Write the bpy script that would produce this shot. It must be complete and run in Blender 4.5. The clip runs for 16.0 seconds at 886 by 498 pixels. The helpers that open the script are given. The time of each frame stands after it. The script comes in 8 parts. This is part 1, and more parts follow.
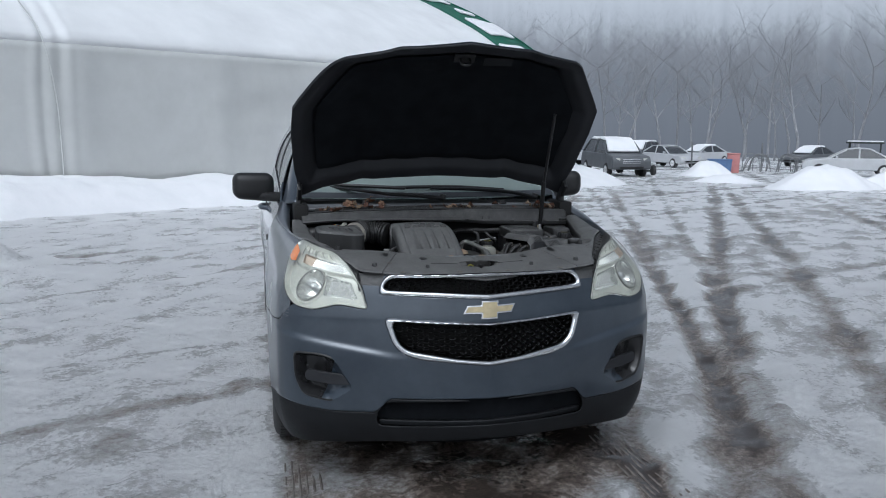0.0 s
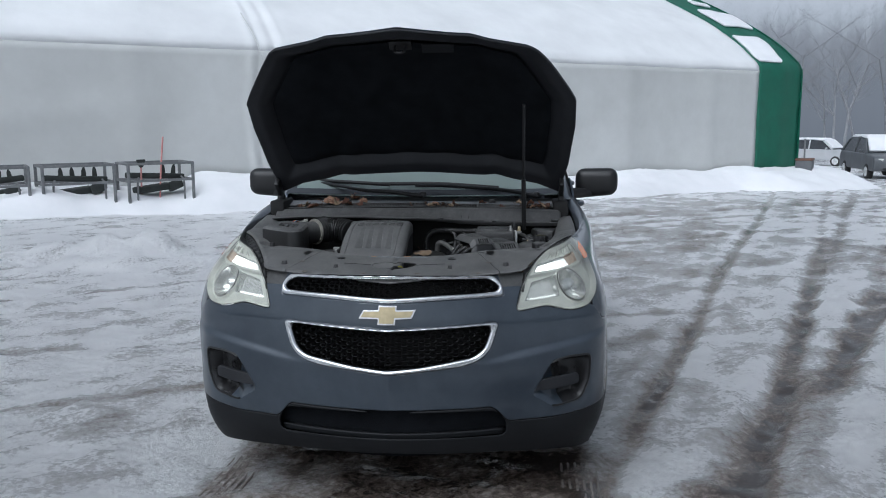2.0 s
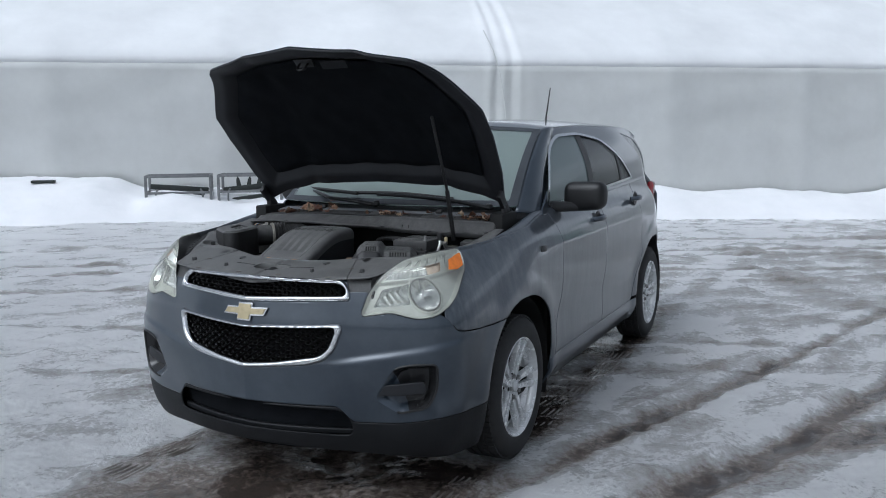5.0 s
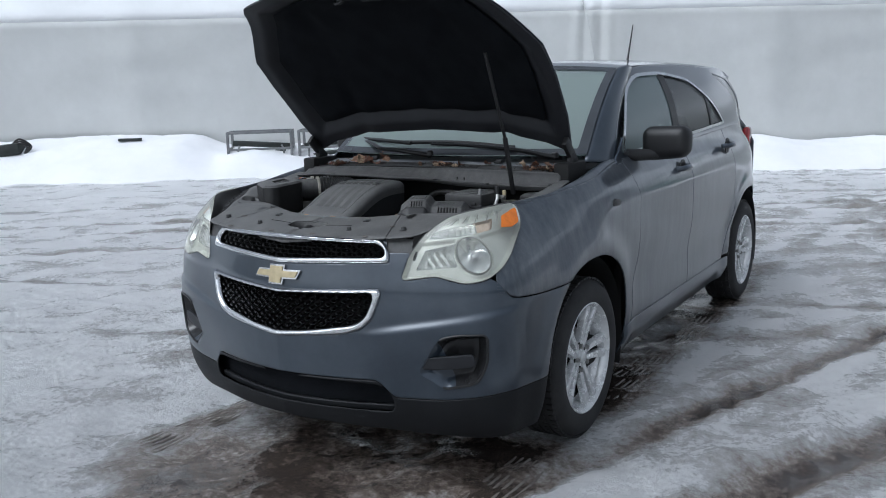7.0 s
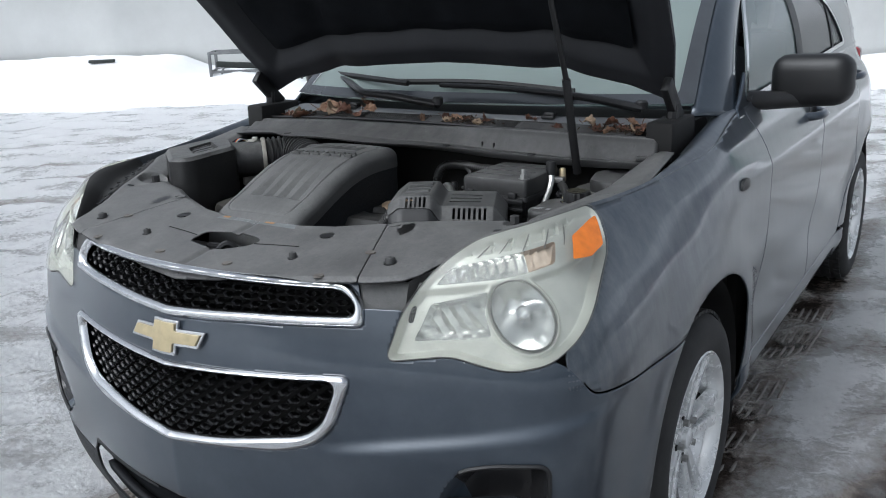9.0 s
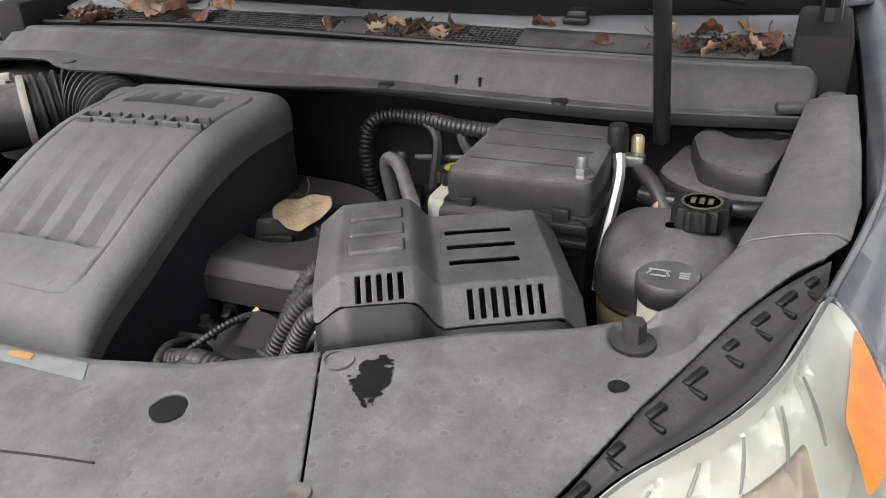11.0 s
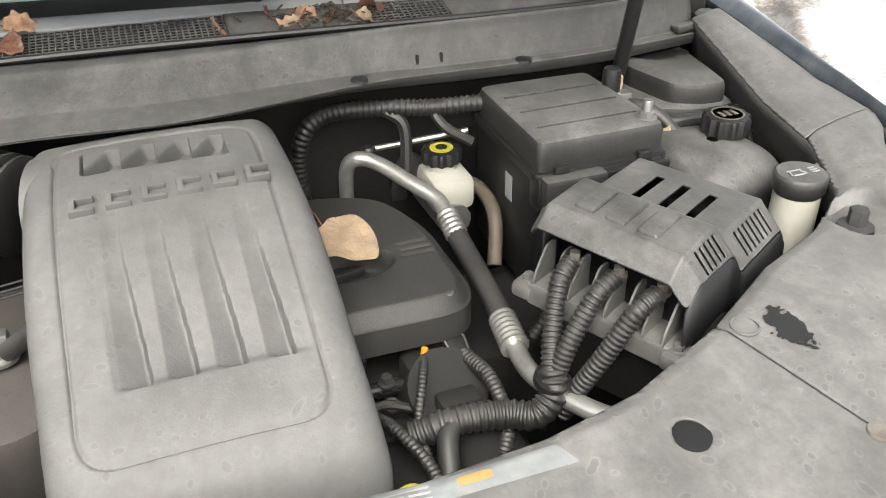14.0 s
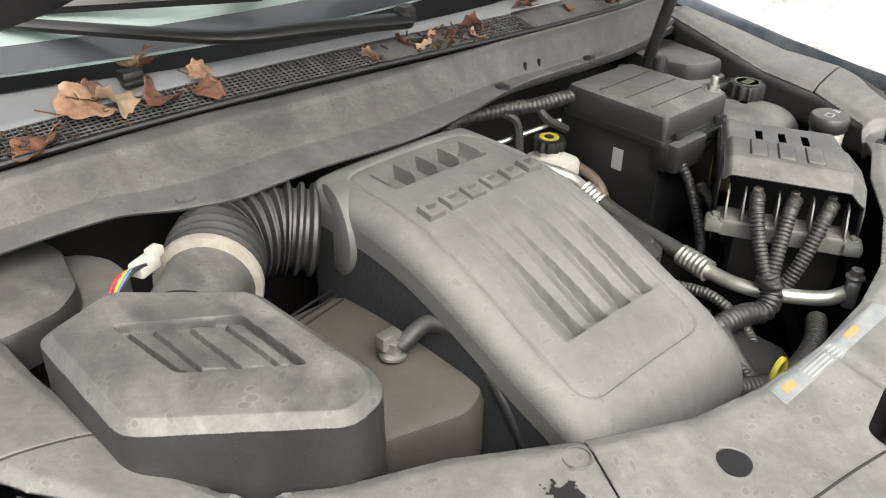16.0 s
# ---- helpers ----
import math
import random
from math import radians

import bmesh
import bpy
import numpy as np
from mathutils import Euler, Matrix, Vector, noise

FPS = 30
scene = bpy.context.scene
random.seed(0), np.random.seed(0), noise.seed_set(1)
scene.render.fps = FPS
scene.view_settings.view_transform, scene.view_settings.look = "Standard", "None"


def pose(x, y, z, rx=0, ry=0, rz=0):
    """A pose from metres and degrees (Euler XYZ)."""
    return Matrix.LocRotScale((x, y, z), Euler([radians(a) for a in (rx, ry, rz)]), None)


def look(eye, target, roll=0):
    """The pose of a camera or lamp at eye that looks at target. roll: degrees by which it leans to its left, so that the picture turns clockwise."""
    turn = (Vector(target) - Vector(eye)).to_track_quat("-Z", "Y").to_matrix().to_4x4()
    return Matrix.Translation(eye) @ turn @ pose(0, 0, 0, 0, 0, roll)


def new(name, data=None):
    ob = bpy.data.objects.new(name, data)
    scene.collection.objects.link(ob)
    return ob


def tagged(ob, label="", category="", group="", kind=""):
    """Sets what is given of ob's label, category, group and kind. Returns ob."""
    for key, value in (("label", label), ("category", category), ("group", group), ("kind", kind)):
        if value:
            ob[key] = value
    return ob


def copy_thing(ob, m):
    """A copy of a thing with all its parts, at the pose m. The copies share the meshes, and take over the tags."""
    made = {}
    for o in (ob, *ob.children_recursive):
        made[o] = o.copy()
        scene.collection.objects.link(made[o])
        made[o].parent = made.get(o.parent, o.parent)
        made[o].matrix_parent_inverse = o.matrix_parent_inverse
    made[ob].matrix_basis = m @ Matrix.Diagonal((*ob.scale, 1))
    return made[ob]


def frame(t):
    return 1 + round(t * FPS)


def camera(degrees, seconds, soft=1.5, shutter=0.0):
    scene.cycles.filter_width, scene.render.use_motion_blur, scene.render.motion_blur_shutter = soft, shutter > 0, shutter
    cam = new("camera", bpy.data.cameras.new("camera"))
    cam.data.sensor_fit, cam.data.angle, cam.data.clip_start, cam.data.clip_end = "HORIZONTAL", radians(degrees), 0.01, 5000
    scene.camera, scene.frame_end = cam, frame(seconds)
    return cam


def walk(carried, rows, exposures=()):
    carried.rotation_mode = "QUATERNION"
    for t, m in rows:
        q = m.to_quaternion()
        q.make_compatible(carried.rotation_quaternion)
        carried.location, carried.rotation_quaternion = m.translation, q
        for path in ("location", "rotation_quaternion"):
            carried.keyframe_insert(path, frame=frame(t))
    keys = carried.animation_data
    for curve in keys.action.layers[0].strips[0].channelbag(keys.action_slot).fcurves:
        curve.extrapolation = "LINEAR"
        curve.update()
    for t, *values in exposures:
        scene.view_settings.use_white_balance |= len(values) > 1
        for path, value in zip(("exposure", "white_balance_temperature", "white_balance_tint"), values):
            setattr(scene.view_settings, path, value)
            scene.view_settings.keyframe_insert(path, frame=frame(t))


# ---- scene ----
cam = camera(54.9, 16.0, soft=1.0)
PATH = [
    (0, (-0.986, -4.479, 1.664), (-0.555, -2.549, 1.366), 0.4),
    (0.5, (-0.616, -4.402, 1.657), (-0.325, -2.447, 1.352), 0.2),
    (1, (-0.196, -4.418, 1.677), (-0.062, -2.447, 1.371), -0.0),
    (1.5, (0.158, -4.361, 1.638), (0.136, -2.384, 1.336), -0.3),
    (2, (0.512, -4.309, 1.625), (0.342, -2.338, 1.328), -0.3),
    (2.5, (0.933, -4.347, 1.677), (0.603, -2.398, 1.371), -0.4),
    (3, (1.275, -4.228, 1.639), (0.809, -2.305, 1.345), -0.3),
    (3.5, (1.642, -4.17, 1.641), (1.041, -2.285, 1.345), -0.4),
    (3.7, (1.736, -4.204, 1.637), (1.108, -2.326, 1.359), -0.3),
    (5.8, (2.596, -3.723, 1.604), (1.595, -2.015, 1.319), -1.1),
    (6, (2.595, -3.717, 1.604), (1.58, -2.019, 1.31), -1.3),
    (6.5, (2.48, -3.646, 1.581), (1.445, -1.967, 1.255), -1.6),
    (7, (2.339, -3.428, 1.548), (1.279, -1.772, 1.184), -1.7),
    (7.5, (2.171, -3.106, 1.552), (1.097, -1.468, 1.148), -1.6),
    (8, (1.915, -2.802, 1.55), (0.839, -1.175, 1.109), -1.6),
    (8.2, (1.823, -2.672, 1.547), (0.749, -1.05, 1.086), -1.6),
    (10.3, (0.989, -1.419, 1.496), (0.08, 0.196, 0.743), -2.8),
    (10.5, (0.91, -1.345, 1.487), (0.052, 0.279, 0.696), -2.8),
    (11, (0.719, -1.175, 1.498), (-0.004, 0.456, 0.594), -3.1),
    (11.5, (0.643, -1.016, 1.478), (0.086, 0.63, 0.489), -2.8),
    (12, (0.474, -0.946, 1.472), (0.151, 0.724, 0.42), -2.3),
    (12.5, (0.339, -1.006, 1.505), (0.227, 0.687, 0.445), -2.0),
    (13, (0.219, -1.148, 1.547), (0.336, 0.547, 0.493), -1.6),
    (13.5, (0.088, -1.203, 1.588), (0.444, 0.46, 0.536), -1.1),
    (14, (-0.141, -1.143, 1.57), (0.431, 0.451, 0.505), -0.8),
    (14.5, (-0.335, -1.124, 1.578), (0.438, 0.39, 0.526), -0.1),
    (15, (-0.572, -1.147, 1.599), (0.373, 0.275, 0.556), 0.1),
    (15.5, (-0.736, -1.059, 1.623), (0.344, 0.267, 0.586), 0.6),
    (16, (-0.854, -0.953, 1.634), (0.32, 0.295, 0.601), 1.0),
]
walk(cam, [(t, look(eye, target, roll)) for t, eye, target, roll in PATH],
     exposures=((0.0, 0.0, 5700, 7.5), (3.5, 0.05, 5680, 7.5), (6.0, 0.11, 5680, 7.5), (7.0, 0.23, 5680, 7.5), (8.0, 0.51, 5800, 7.5), (10.3, 0.75, 6250, 8), (11.0, 1.4, 6600, 8), (12.0, 2.05, 6750, 8), (13.0, 2.35, 6850, 8), (14.0, 2.10, 6850, 8), (16.0, 2.08, 6850, 8)))

# ---- world and light: a foggy, overcast winter day ----
SUN_UP, SUN_ROUND = radians(48), radians(200)
world = bpy.data.worlds.new("overcast")
scene.world = world
world.use_nodes = True
wn = world.node_tree.nodes
sky = wn.new("ShaderNodeTexSky")
sky.sky_type, sky.sun_disc = "NISHITA", False
sky.sun_elevation, sky.sun_rotation = SUN_UP, SUN_ROUND
sky.air_density, sky.dust_density, sky.ozone_density = 1.0, 6.0, 1.0
grey = wn.new("ShaderNodeHueSaturation")
grey.inputs["Saturation"].default_value = 0.22
world.node_tree.links.new(sky.outputs[0], grey.inputs["Color"])
world.node_tree.links.new(grey.outputs[0], wn["Background"].inputs["Color"])
wn["Background"].inputs["Strength"].default_value = 0.10
sun = new("sun", bpy.data.lights.new("sun", "SUN"))
sun.data.energy, sun.data.angle, sun.data.color = 0.7, radians(40), (1.0, 0.98, 0.95)
sun.matrix_world = look((-4, -6, 14), (0, 0, 0))

# ---- materials ----
def mat(name, color, rough=0.5, metal=0.0, vary=0.15, scale=8.0, grain=0.0, grain_scale=120.0, spread=None, dust=None, dust_amount=0.0, dust_scale=5.0, coat=0.0, spec=0.5, stretch=None, settle_shade=0.0, smear=0.0):
    """A surface with two scales of variation: broad blotches (vary, or a second colour) and fine relief (grain); dust is a pale film in patches."""
    m = bpy.data.materials.new(name)
    m.use_nodes = True
    n, l = m.node_tree.nodes, m.node_tree.links
    b = n["Principled BSDF"]
    tc = n.new("ShaderNodeTexCoord")
    place = tc.outputs["Object"]
    if stretch:
        mp = n.new("ShaderNodeMapping")
        mp.inputs["Scale"].default_value = stretch
        l.new(place, mp.inputs[0])
        place = mp.outputs[0]
    big = n.new("ShaderNodeTexNoise")
    big.inputs["Scale"].default_value, big.inputs["Detail"].default_value, big.inputs["Roughness"].default_value = scale, 6.0, 0.6
    l.new(tc.outputs["Object"], big.inputs["Vector"])
    ramp = n.new("ShaderNodeValToRGB")
    ramp.color_ramp.elements[0].position, ramp.color_ramp.elements[1].position = 0.3, 0.7
    other = spread or tuple(min(1, c * (1 + vary)) for c in color)
    first = color if spread else tuple(c * (1 - vary) for c in color)
    ramp.color_ramp.elements[0].color, ramp.color_ramp.elements[1].color = (*first, 1), (*other, 1)
    l.new(big.outputs["Fac"], ramp.inputs["Fac"])
    out = ramp.outputs["Color"]
    rough_out = None
    if dust:
        dn = n.new("ShaderNodeTexNoise")
        dn.inputs["Scale"].default_value, dn.inputs["Detail"].default_value, dn.inputs["Roughness"].default_value = dust_scale, 8.0, 0.7
        l.new(place, dn.inputs["Vector"])
        dr = n.new("ShaderNodeMapRange")
        dr.inputs["From Min"].default_value, dr.inputs["From Max"].default_value = 0.35, 0.75
        dr.inputs["To Min"].default_value, dr.inputs["To Max"].default_value = 0.45 * dust_amount if settle_shade else 0.0, dust_amount
        l.new(dn.outputs["Fac"], dr.inputs["Value"])
        film = dr.outputs[0]
        # fine specks and water marks break the film up
        speck, cut = n.new("ShaderNodeTexNoise"), n.new("ShaderNodeMapRange")
        speck.inputs["Scale"].default_value, speck.inputs["Detail"].default_value, speck.inputs["Roughness"].default_value = dust_scale * 7, 6.0, 0.75
        l.new(tc.outputs["Object"], speck.inputs["Vector"])
        cut.inputs["From Min"].default_value, cut.inputs["From Max"].default_value = 0.36, 0.58
        cut.inputs["To Min"].default_value = 0.72
        l.new(speck.outputs["Fac"], cut.inputs["Value"])
        both_films = n.new("ShaderNodeMath")
        both_films.operation = "MULTIPLY"
        l.new(film, both_films.inputs[0]), l.new(cut.outputs[0], both_films.inputs[1])
        film = both_films.outputs[0]
        if smear:
            # wiped and run streaks, and dried drops, in the film
            bend, pull, swipe, wipe = n.new("ShaderNodeTexNoise"), n.new("ShaderNodeMapping"), n.new("ShaderNodeTexNoise"), n.new("ShaderNodeMapRange")
            bend.inputs["Scale"].default_value = 5.0
            l.new(tc.outputs["Object"], bend.inputs["Vector"])
            shift = n.new("ShaderNodeVectorMath")
            shift.operation = "MULTIPLY_ADD"
            shift.inputs[1].default_value = (0.16, 0.16, 0.16)
            l.new(bend.outputs["Color"], shift.inputs[0]), l.new(tc.outputs["Object"], shift.inputs[2])
            pull.inputs["Rotation"].default_value, pull.inputs["Scale"].default_value = (0, 0, radians(24)), (24.0, 7.0, 10.0)
            l.new(shift.outputs[0], pull.inputs[0]), l.new(pull.outputs[0], swipe.inputs["Vector"])
            swipe.inputs["Scale"].default_value, swipe.inputs["Detail"].default_value, swipe.inputs["Roughness"].default_value = 1.0, 5.0, 0.6
            wipe.inputs["From Min"].default_value, wipe.inputs["From Max"].default_value = 0.34, 0.66
            wipe.inputs["To Min"].default_value, wipe.inputs["To Max"].default_value = 1.0 - smear, 1.0 + 0.5 * smear
            l.new(swipe.outputs["Fac"], wipe.inputs["Value"])
            drop, ring = n.new("ShaderNodeTexVoronoi"), n.new("ShaderNodeValToRGB")
            drop.inputs["Scale"].default_value = 46.0
            l.new(shift.outputs[0], drop.inputs["Vector"])
            e = ring.color_ramp.elements
            e[0].position, e[0].color = 0.0, (0.72, 0.72, 0.72, 1)
            e[1].position, e[1].color = 0.36, (1, 1, 1, 1)
            for at, v in ((0.16, 0.8), (0.22, 1.3), (0.27, 1.0)):
                k = e.new(at)
                k.color = (v, v, v, 1)
            l.new(drop.outputs["Distance"], ring.inputs["Fac"])
            for factor in (wipe.outputs[0], ring.outputs["Color"]):
                k = n.new("ShaderNodeMath")
                k.operation = "MULTIPLY"
                l.new(film, k.inputs[0]), l.new(factor, k.inputs[1])
                film = k.outputs[0]
        if settle_shade:
            # dust lies on what faces up; thinning it also puts shade on sides
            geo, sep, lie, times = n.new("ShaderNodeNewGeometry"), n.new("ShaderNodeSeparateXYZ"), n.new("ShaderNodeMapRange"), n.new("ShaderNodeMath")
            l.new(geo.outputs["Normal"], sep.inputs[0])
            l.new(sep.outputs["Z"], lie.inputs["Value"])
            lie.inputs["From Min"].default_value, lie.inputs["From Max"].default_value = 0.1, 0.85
            lie.inputs["To Min"].default_value = 1.0 - settle_shade
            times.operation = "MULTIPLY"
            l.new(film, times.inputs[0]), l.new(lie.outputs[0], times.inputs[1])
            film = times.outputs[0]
        mx = n.new("ShaderNodeMix")
        mx.data_type = "RGBA"
        l.new(film, mx.inputs["Factor"])
        l.new(out, mx.inputs["A"])
        mx.inputs["B"].default_value = (*dust, 1)
        out = mx.outputs["Result"]
        if settle_shade:
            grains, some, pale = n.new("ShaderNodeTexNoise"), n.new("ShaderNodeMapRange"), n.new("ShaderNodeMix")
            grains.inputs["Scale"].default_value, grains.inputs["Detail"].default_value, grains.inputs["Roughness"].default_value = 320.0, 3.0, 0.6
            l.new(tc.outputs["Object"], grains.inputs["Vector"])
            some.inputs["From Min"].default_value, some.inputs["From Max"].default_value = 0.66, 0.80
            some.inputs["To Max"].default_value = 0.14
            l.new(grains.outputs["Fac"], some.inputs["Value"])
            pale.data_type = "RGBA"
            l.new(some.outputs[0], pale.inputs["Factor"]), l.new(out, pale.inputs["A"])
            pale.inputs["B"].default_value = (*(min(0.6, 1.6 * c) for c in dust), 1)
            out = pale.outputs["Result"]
        rr = n.new("ShaderNodeMapRange")
        rr.inputs["To Min"].default_value, rr.inputs["To Max"].default_value = rough, min(1, rough + 0.35)
        l.new(film, rr.inputs["Value"])
        rough_out = rr.outputs[0]
    l.new(out, b.inputs["Base Color"])
    b.inputs["Roughness"].default_value, b.inputs["Metallic"].default_value = rough, metal
    b.inputs["Coat Weight"].default_value, b.inputs["Specular IOR Level"].default_value = coat, spec
    b.inputs["Coat Roughness"].default_value = 0.08
    if rough_out is not None:
        l.new(rough_out, b.inputs["Roughness"])
    if grain:
        fine = n.new("ShaderNodeTexNoise")
        fine.inputs["Scale"].default_value, fine.inputs["Detail"].default_value = grain_scale, 4.0
        l.new(tc.outputs["Object"], fine.inputs["Vector"])
        bump = n.new("ShaderNodeBump")
        bump.inputs["Strength"].default_value, bump.inputs["Distance"].default_value = grain, 0.01
        l.new(fine.outputs["Fac"], bump.inputs["Height"])
        l.new(bump.outputs[0], b.inputs["Normal"])
    return m


def glass(name, tint, rough=0.02, clear=0.9, haze=(0.70, 0.71, 0.69)):
    """Thin clear sheet: mostly see-through, with a Fresnel gloss."""
    m = bpy.data.materials.new(name)
    m.use_nodes = True
    n, l = m.node_tree.nodes, m.node_tree.links
    n.remove(n["Principled BSDF"])
    tr, gl, mx, fr = n.new("ShaderNodeBsdfTransparent"), n.new("ShaderNodeBsdfGlossy"), n.new("ShaderNodeMixShader"), n.new("ShaderNodeFresnel")
    df, mx2 = n.new("ShaderNodeBsdfDiffuse"), n.new("ShaderNodeMixShader")
    tr.inputs[0].default_value = (*tint, 1)
    df.inputs[0].default_value = (*haze, 1)
    gl.inputs["Roughness"].default_value, fr.inputs[0].default_value = rough, 1.5
    mx2.inputs[0].default_value = 1 - clear
    l.new(tr.outputs[0], mx2.inputs[1]), l.new(df.outputs[0], mx2.inputs[2])
    l.new(fr.outputs[0], mx.inputs[0]), l.new(mx2.outputs[0], mx.inputs[1]), l.new(gl.outputs[0], mx.inputs[2])
    l.new(mx.outputs[0], n["Material Output"].inputs[0])
    return m


GREY = (0.33, 0.32, 0.30)
M_PAINT = mat("blue_grey_paint", (0.029, 0.0415, 0.059), 0.30, 0.35, 0.08, 3.0, dust=(0.20, 0.22, 0.235), dust_amount=0.15, dust_scale=3.0, coat=0.9, grain=0.01, grain_scale=300)
# road-salt streaks, strengthened to stand in for the flank's sky reflections too
M_PAINT_SALT = mat("salt_and_sheen_paint", (0.029, 0.0415, 0.059), 0.28, 0.35, 0.08, 3.0, dust=(0.40, 0.41, 0.42), dust_amount=0.34, dust_scale=5.0, coat=0.9, grain=0.01, grain_scale=300, stretch=(1.0, 1.6, 0.35))
# duller, paler copy of the paint, so the rear mirrors less dark
M_PAINT_DULL = mat("dull_pale_paint", (0.030, 0.043, 0.058), 0.5, 0.1, 0.08, 3.0, dust=(0.26, 0.27, 0.28), dust_amount=0.6, dust_scale=4.0, coat=0.1)
M_PAINT_DARK = mat("black_underside_paint", (0.008, 0.009, 0.012), 0.55, 0.0, 0.3, 6.0, dust=(0.05, 0.05, 0.055), dust_amount=0.4, dust_scale=4)
M_INSUL = mat("hood_insulation_felt", (0.008, 0.009, 0.011), 0.95, 0.0, 0.3, 10.0, grain=0.3, grain_scale=250, spec=0.1)
M_VALANCE = mat("textured_black_bumper_plastic", (0.008, 0.0088, 0.0104), 0.5, 0.0, 0.2, 8.0, grain=0.15, grain_scale=400, dust=(0.04, 0.04, 0.04), dust_amount=0.12, dust_scale=3, spec=0.25)
M_BLACK = mat("black_plastic", (0.0095, 0.0095, 0.0102), 0.45, 0.0, 0.3, 10.0, grain=0.05, grain_scale=300)
M_BROWNHOSE = mat("brown_rubber_hose", (0.075, 0.060, 0.045), 0.6, 0.0, 0.25, 20.0)
M_CLAMP = mat("pale_clamp_band", (0.34, 0.32, 0.28), 0.45, 0.3, 0.2, 40.0)
M_FLUTE_SHADE = mat("flute_shade_grey", (0.20, 0.20, 0.19), 0.4, 0.0, 0.2, 40.0)
M_LEDGE = mat("grey_translucent_plastic", (0.085, 0.085, 0.082), 0.4, 0.1, 0.25, 30.0, dust=(0.20, 0.195, 0.185), dust_amount=0.5, dust_scale=20)
M_MESH = mat("glossy_black_grille_plastic", (0.018, 0.018, 0.019), 0.25, 0.0, 0.3, 10.0)
# near-black for deep places: their shade is put into the colour
M_DEEP = mat("grimy_black_with_shade", (0.005, 0.005, 0.005), 0.75, 0.0, 0.4, 8.0, dust=(0.020, 0.018, 0.016), dust_amount=0.35, dust_scale=12)
M_DUSTY = mat("dusty_black_plastic", (0.0105, 0.0105, 0.011), 0.42, 0.0, 0.2, 6.0, dust=(0.205, 0.203, 0.197), dust_amount=0.70, dust_scale=11, settle_shade=0.85, smear=0.45, grain=0.10, grain_scale=350)
M_PANEL = mat("dusty_radiator_cover_plastic", (0.030, 0.030, 0.0305), 0.40, 0.0, 0.25, 5.0, dust=(0.235, 0.233, 0.226), dust_amount=0.74, dust_scale=9, settle_shade=0.7, smear=0.22, grain=0.08, grain_scale=350)
M_COVER = mat("grey_dusty_engine_cover_plastic", (0.05848, 0.05848, 0.0579), 0.50, 0.0, 0.15, 5.0, dust=(0.195, 0.195, 0.190), dust_amount=0.72, dust_scale=7, settle_shade=0.5, smear=0.30, grain=0.10, grain_scale=420)
M_RUBBER = mat("tyre_rubber", (0.018, 0.018, 0.019), 0.7, 0.0, 0.25, 12.0, dust=(0.07, 0.068, 0.065), dust_amount=0.5, dust_scale=6, grain=0.1, grain_scale=200)
M_HOSE = mat("black_corrugated_hose", (0.010, 0.010, 0.0105), 0.40, 0.0, 0.2, 14.0, dust=(0.105, 0.102, 0.096), dust_amount=0.5, dust_scale=16, settle_shade=0.8)
M_CHROME = mat("chrome", (0.74, 0.75, 0.77), 0.16, 1.0, 0.08, 14.0, dust=(0.5, 0.5, 0.5), dust_amount=0.35, dust_scale=30)
M_ALLOY = mat("silver_wheel_alloy", (0.84, 0.85, 0.85), 0.24, 0.30, 0.10, 9.0, dust=(0.3, 0.29, 0.28), dust_amount=0.25, dust_scale=14)
M_STEEL = mat("dull_aluminium", (0.315, 0.315, 0.3075), 0.40, 0.85, 0.25, 22.0, dust=(0.225, 0.21, 0.1875), dust_amount=0.4, dust_scale=22)
M_GALV = mat("galvanised_rack_steel", (0.17, 0.175, 0.18), 0.6, 0.1, 0.25, 9.0)
M_BRASS = mat("gold_badge_enamel", (0.50, 0.42, 0.26), 0.35, 0.4, 0.15, 30.0)
M_LENS = glass("clouded_headlight_lens", (0.98, 0.985, 0.95), 0.03, 0.95)
M_AMBER = mat("amber_reflector", (0.76, 0.192, 0.012), 0.25, 0.0, 0.15, 40.0, coat=0.5)
M_AMBER_DULL = mat("faded_amber_bulb", (0.42, 0.33, 0.26), 0.35, 0.2, 0.2, 40.0)
M_REFLECT = mat("headlight_reflector", (0.80, 0.81, 0.80), 0.16, 0.85, 0.1, 15.0)
M_HLBODY = mat("headlight_bezel", (0.68, 0.69, 0.645), 0.24, 0.25, 0.12, 14.0)
# windscreen and front door glass: pale diffuse share in place of reflected sky
M_WIND = glass("windscreen_glass", (0.60, 0.74, 0.72), 0.02, 0.55, (0.46, 0.55, 0.53))
M_TINT = glass("tinted_side_glass", (0.10, 0.115, 0.12), 0.22, 0.90, (0.20, 0.22, 0.22))
M_FRONTGLASS = glass("front_door_glass", (0.42, 0.50, 0.50), 0.22, 0.55, (0.36, 0.45, 0.45))
M_SEAT = mat("grey_seat_cloth", (0.11, 0.11, 0.12), 0.9, 0.0, 0.2, 20.0, grain=0.2, grain_scale=200)
M_DASH = mat("dark_dashboard_plastic", (0.03, 0.03, 0.034), 0.7, 0.0, 0.2, 8.0)
M_RED = mat("red_lamp_plastic", (0.35, 0.02, 0.025), 0.25, 0.0, 0.2, 20.0, coat=0.5)
M_WHITE = mat("white_translucent_plastic", (0.3744, 0.3744, 0.3312), 0.45, 0.0, 0.12, 14.0, dust=(0.216, 0.1944, 0.1584), dust_amount=0.5, dust_scale=16)
M_TANKTAN = mat("yellowed_tank_plastic", (0.176, 0.136, 0.072), 0.45, 0.0, 0.25, 12.0)
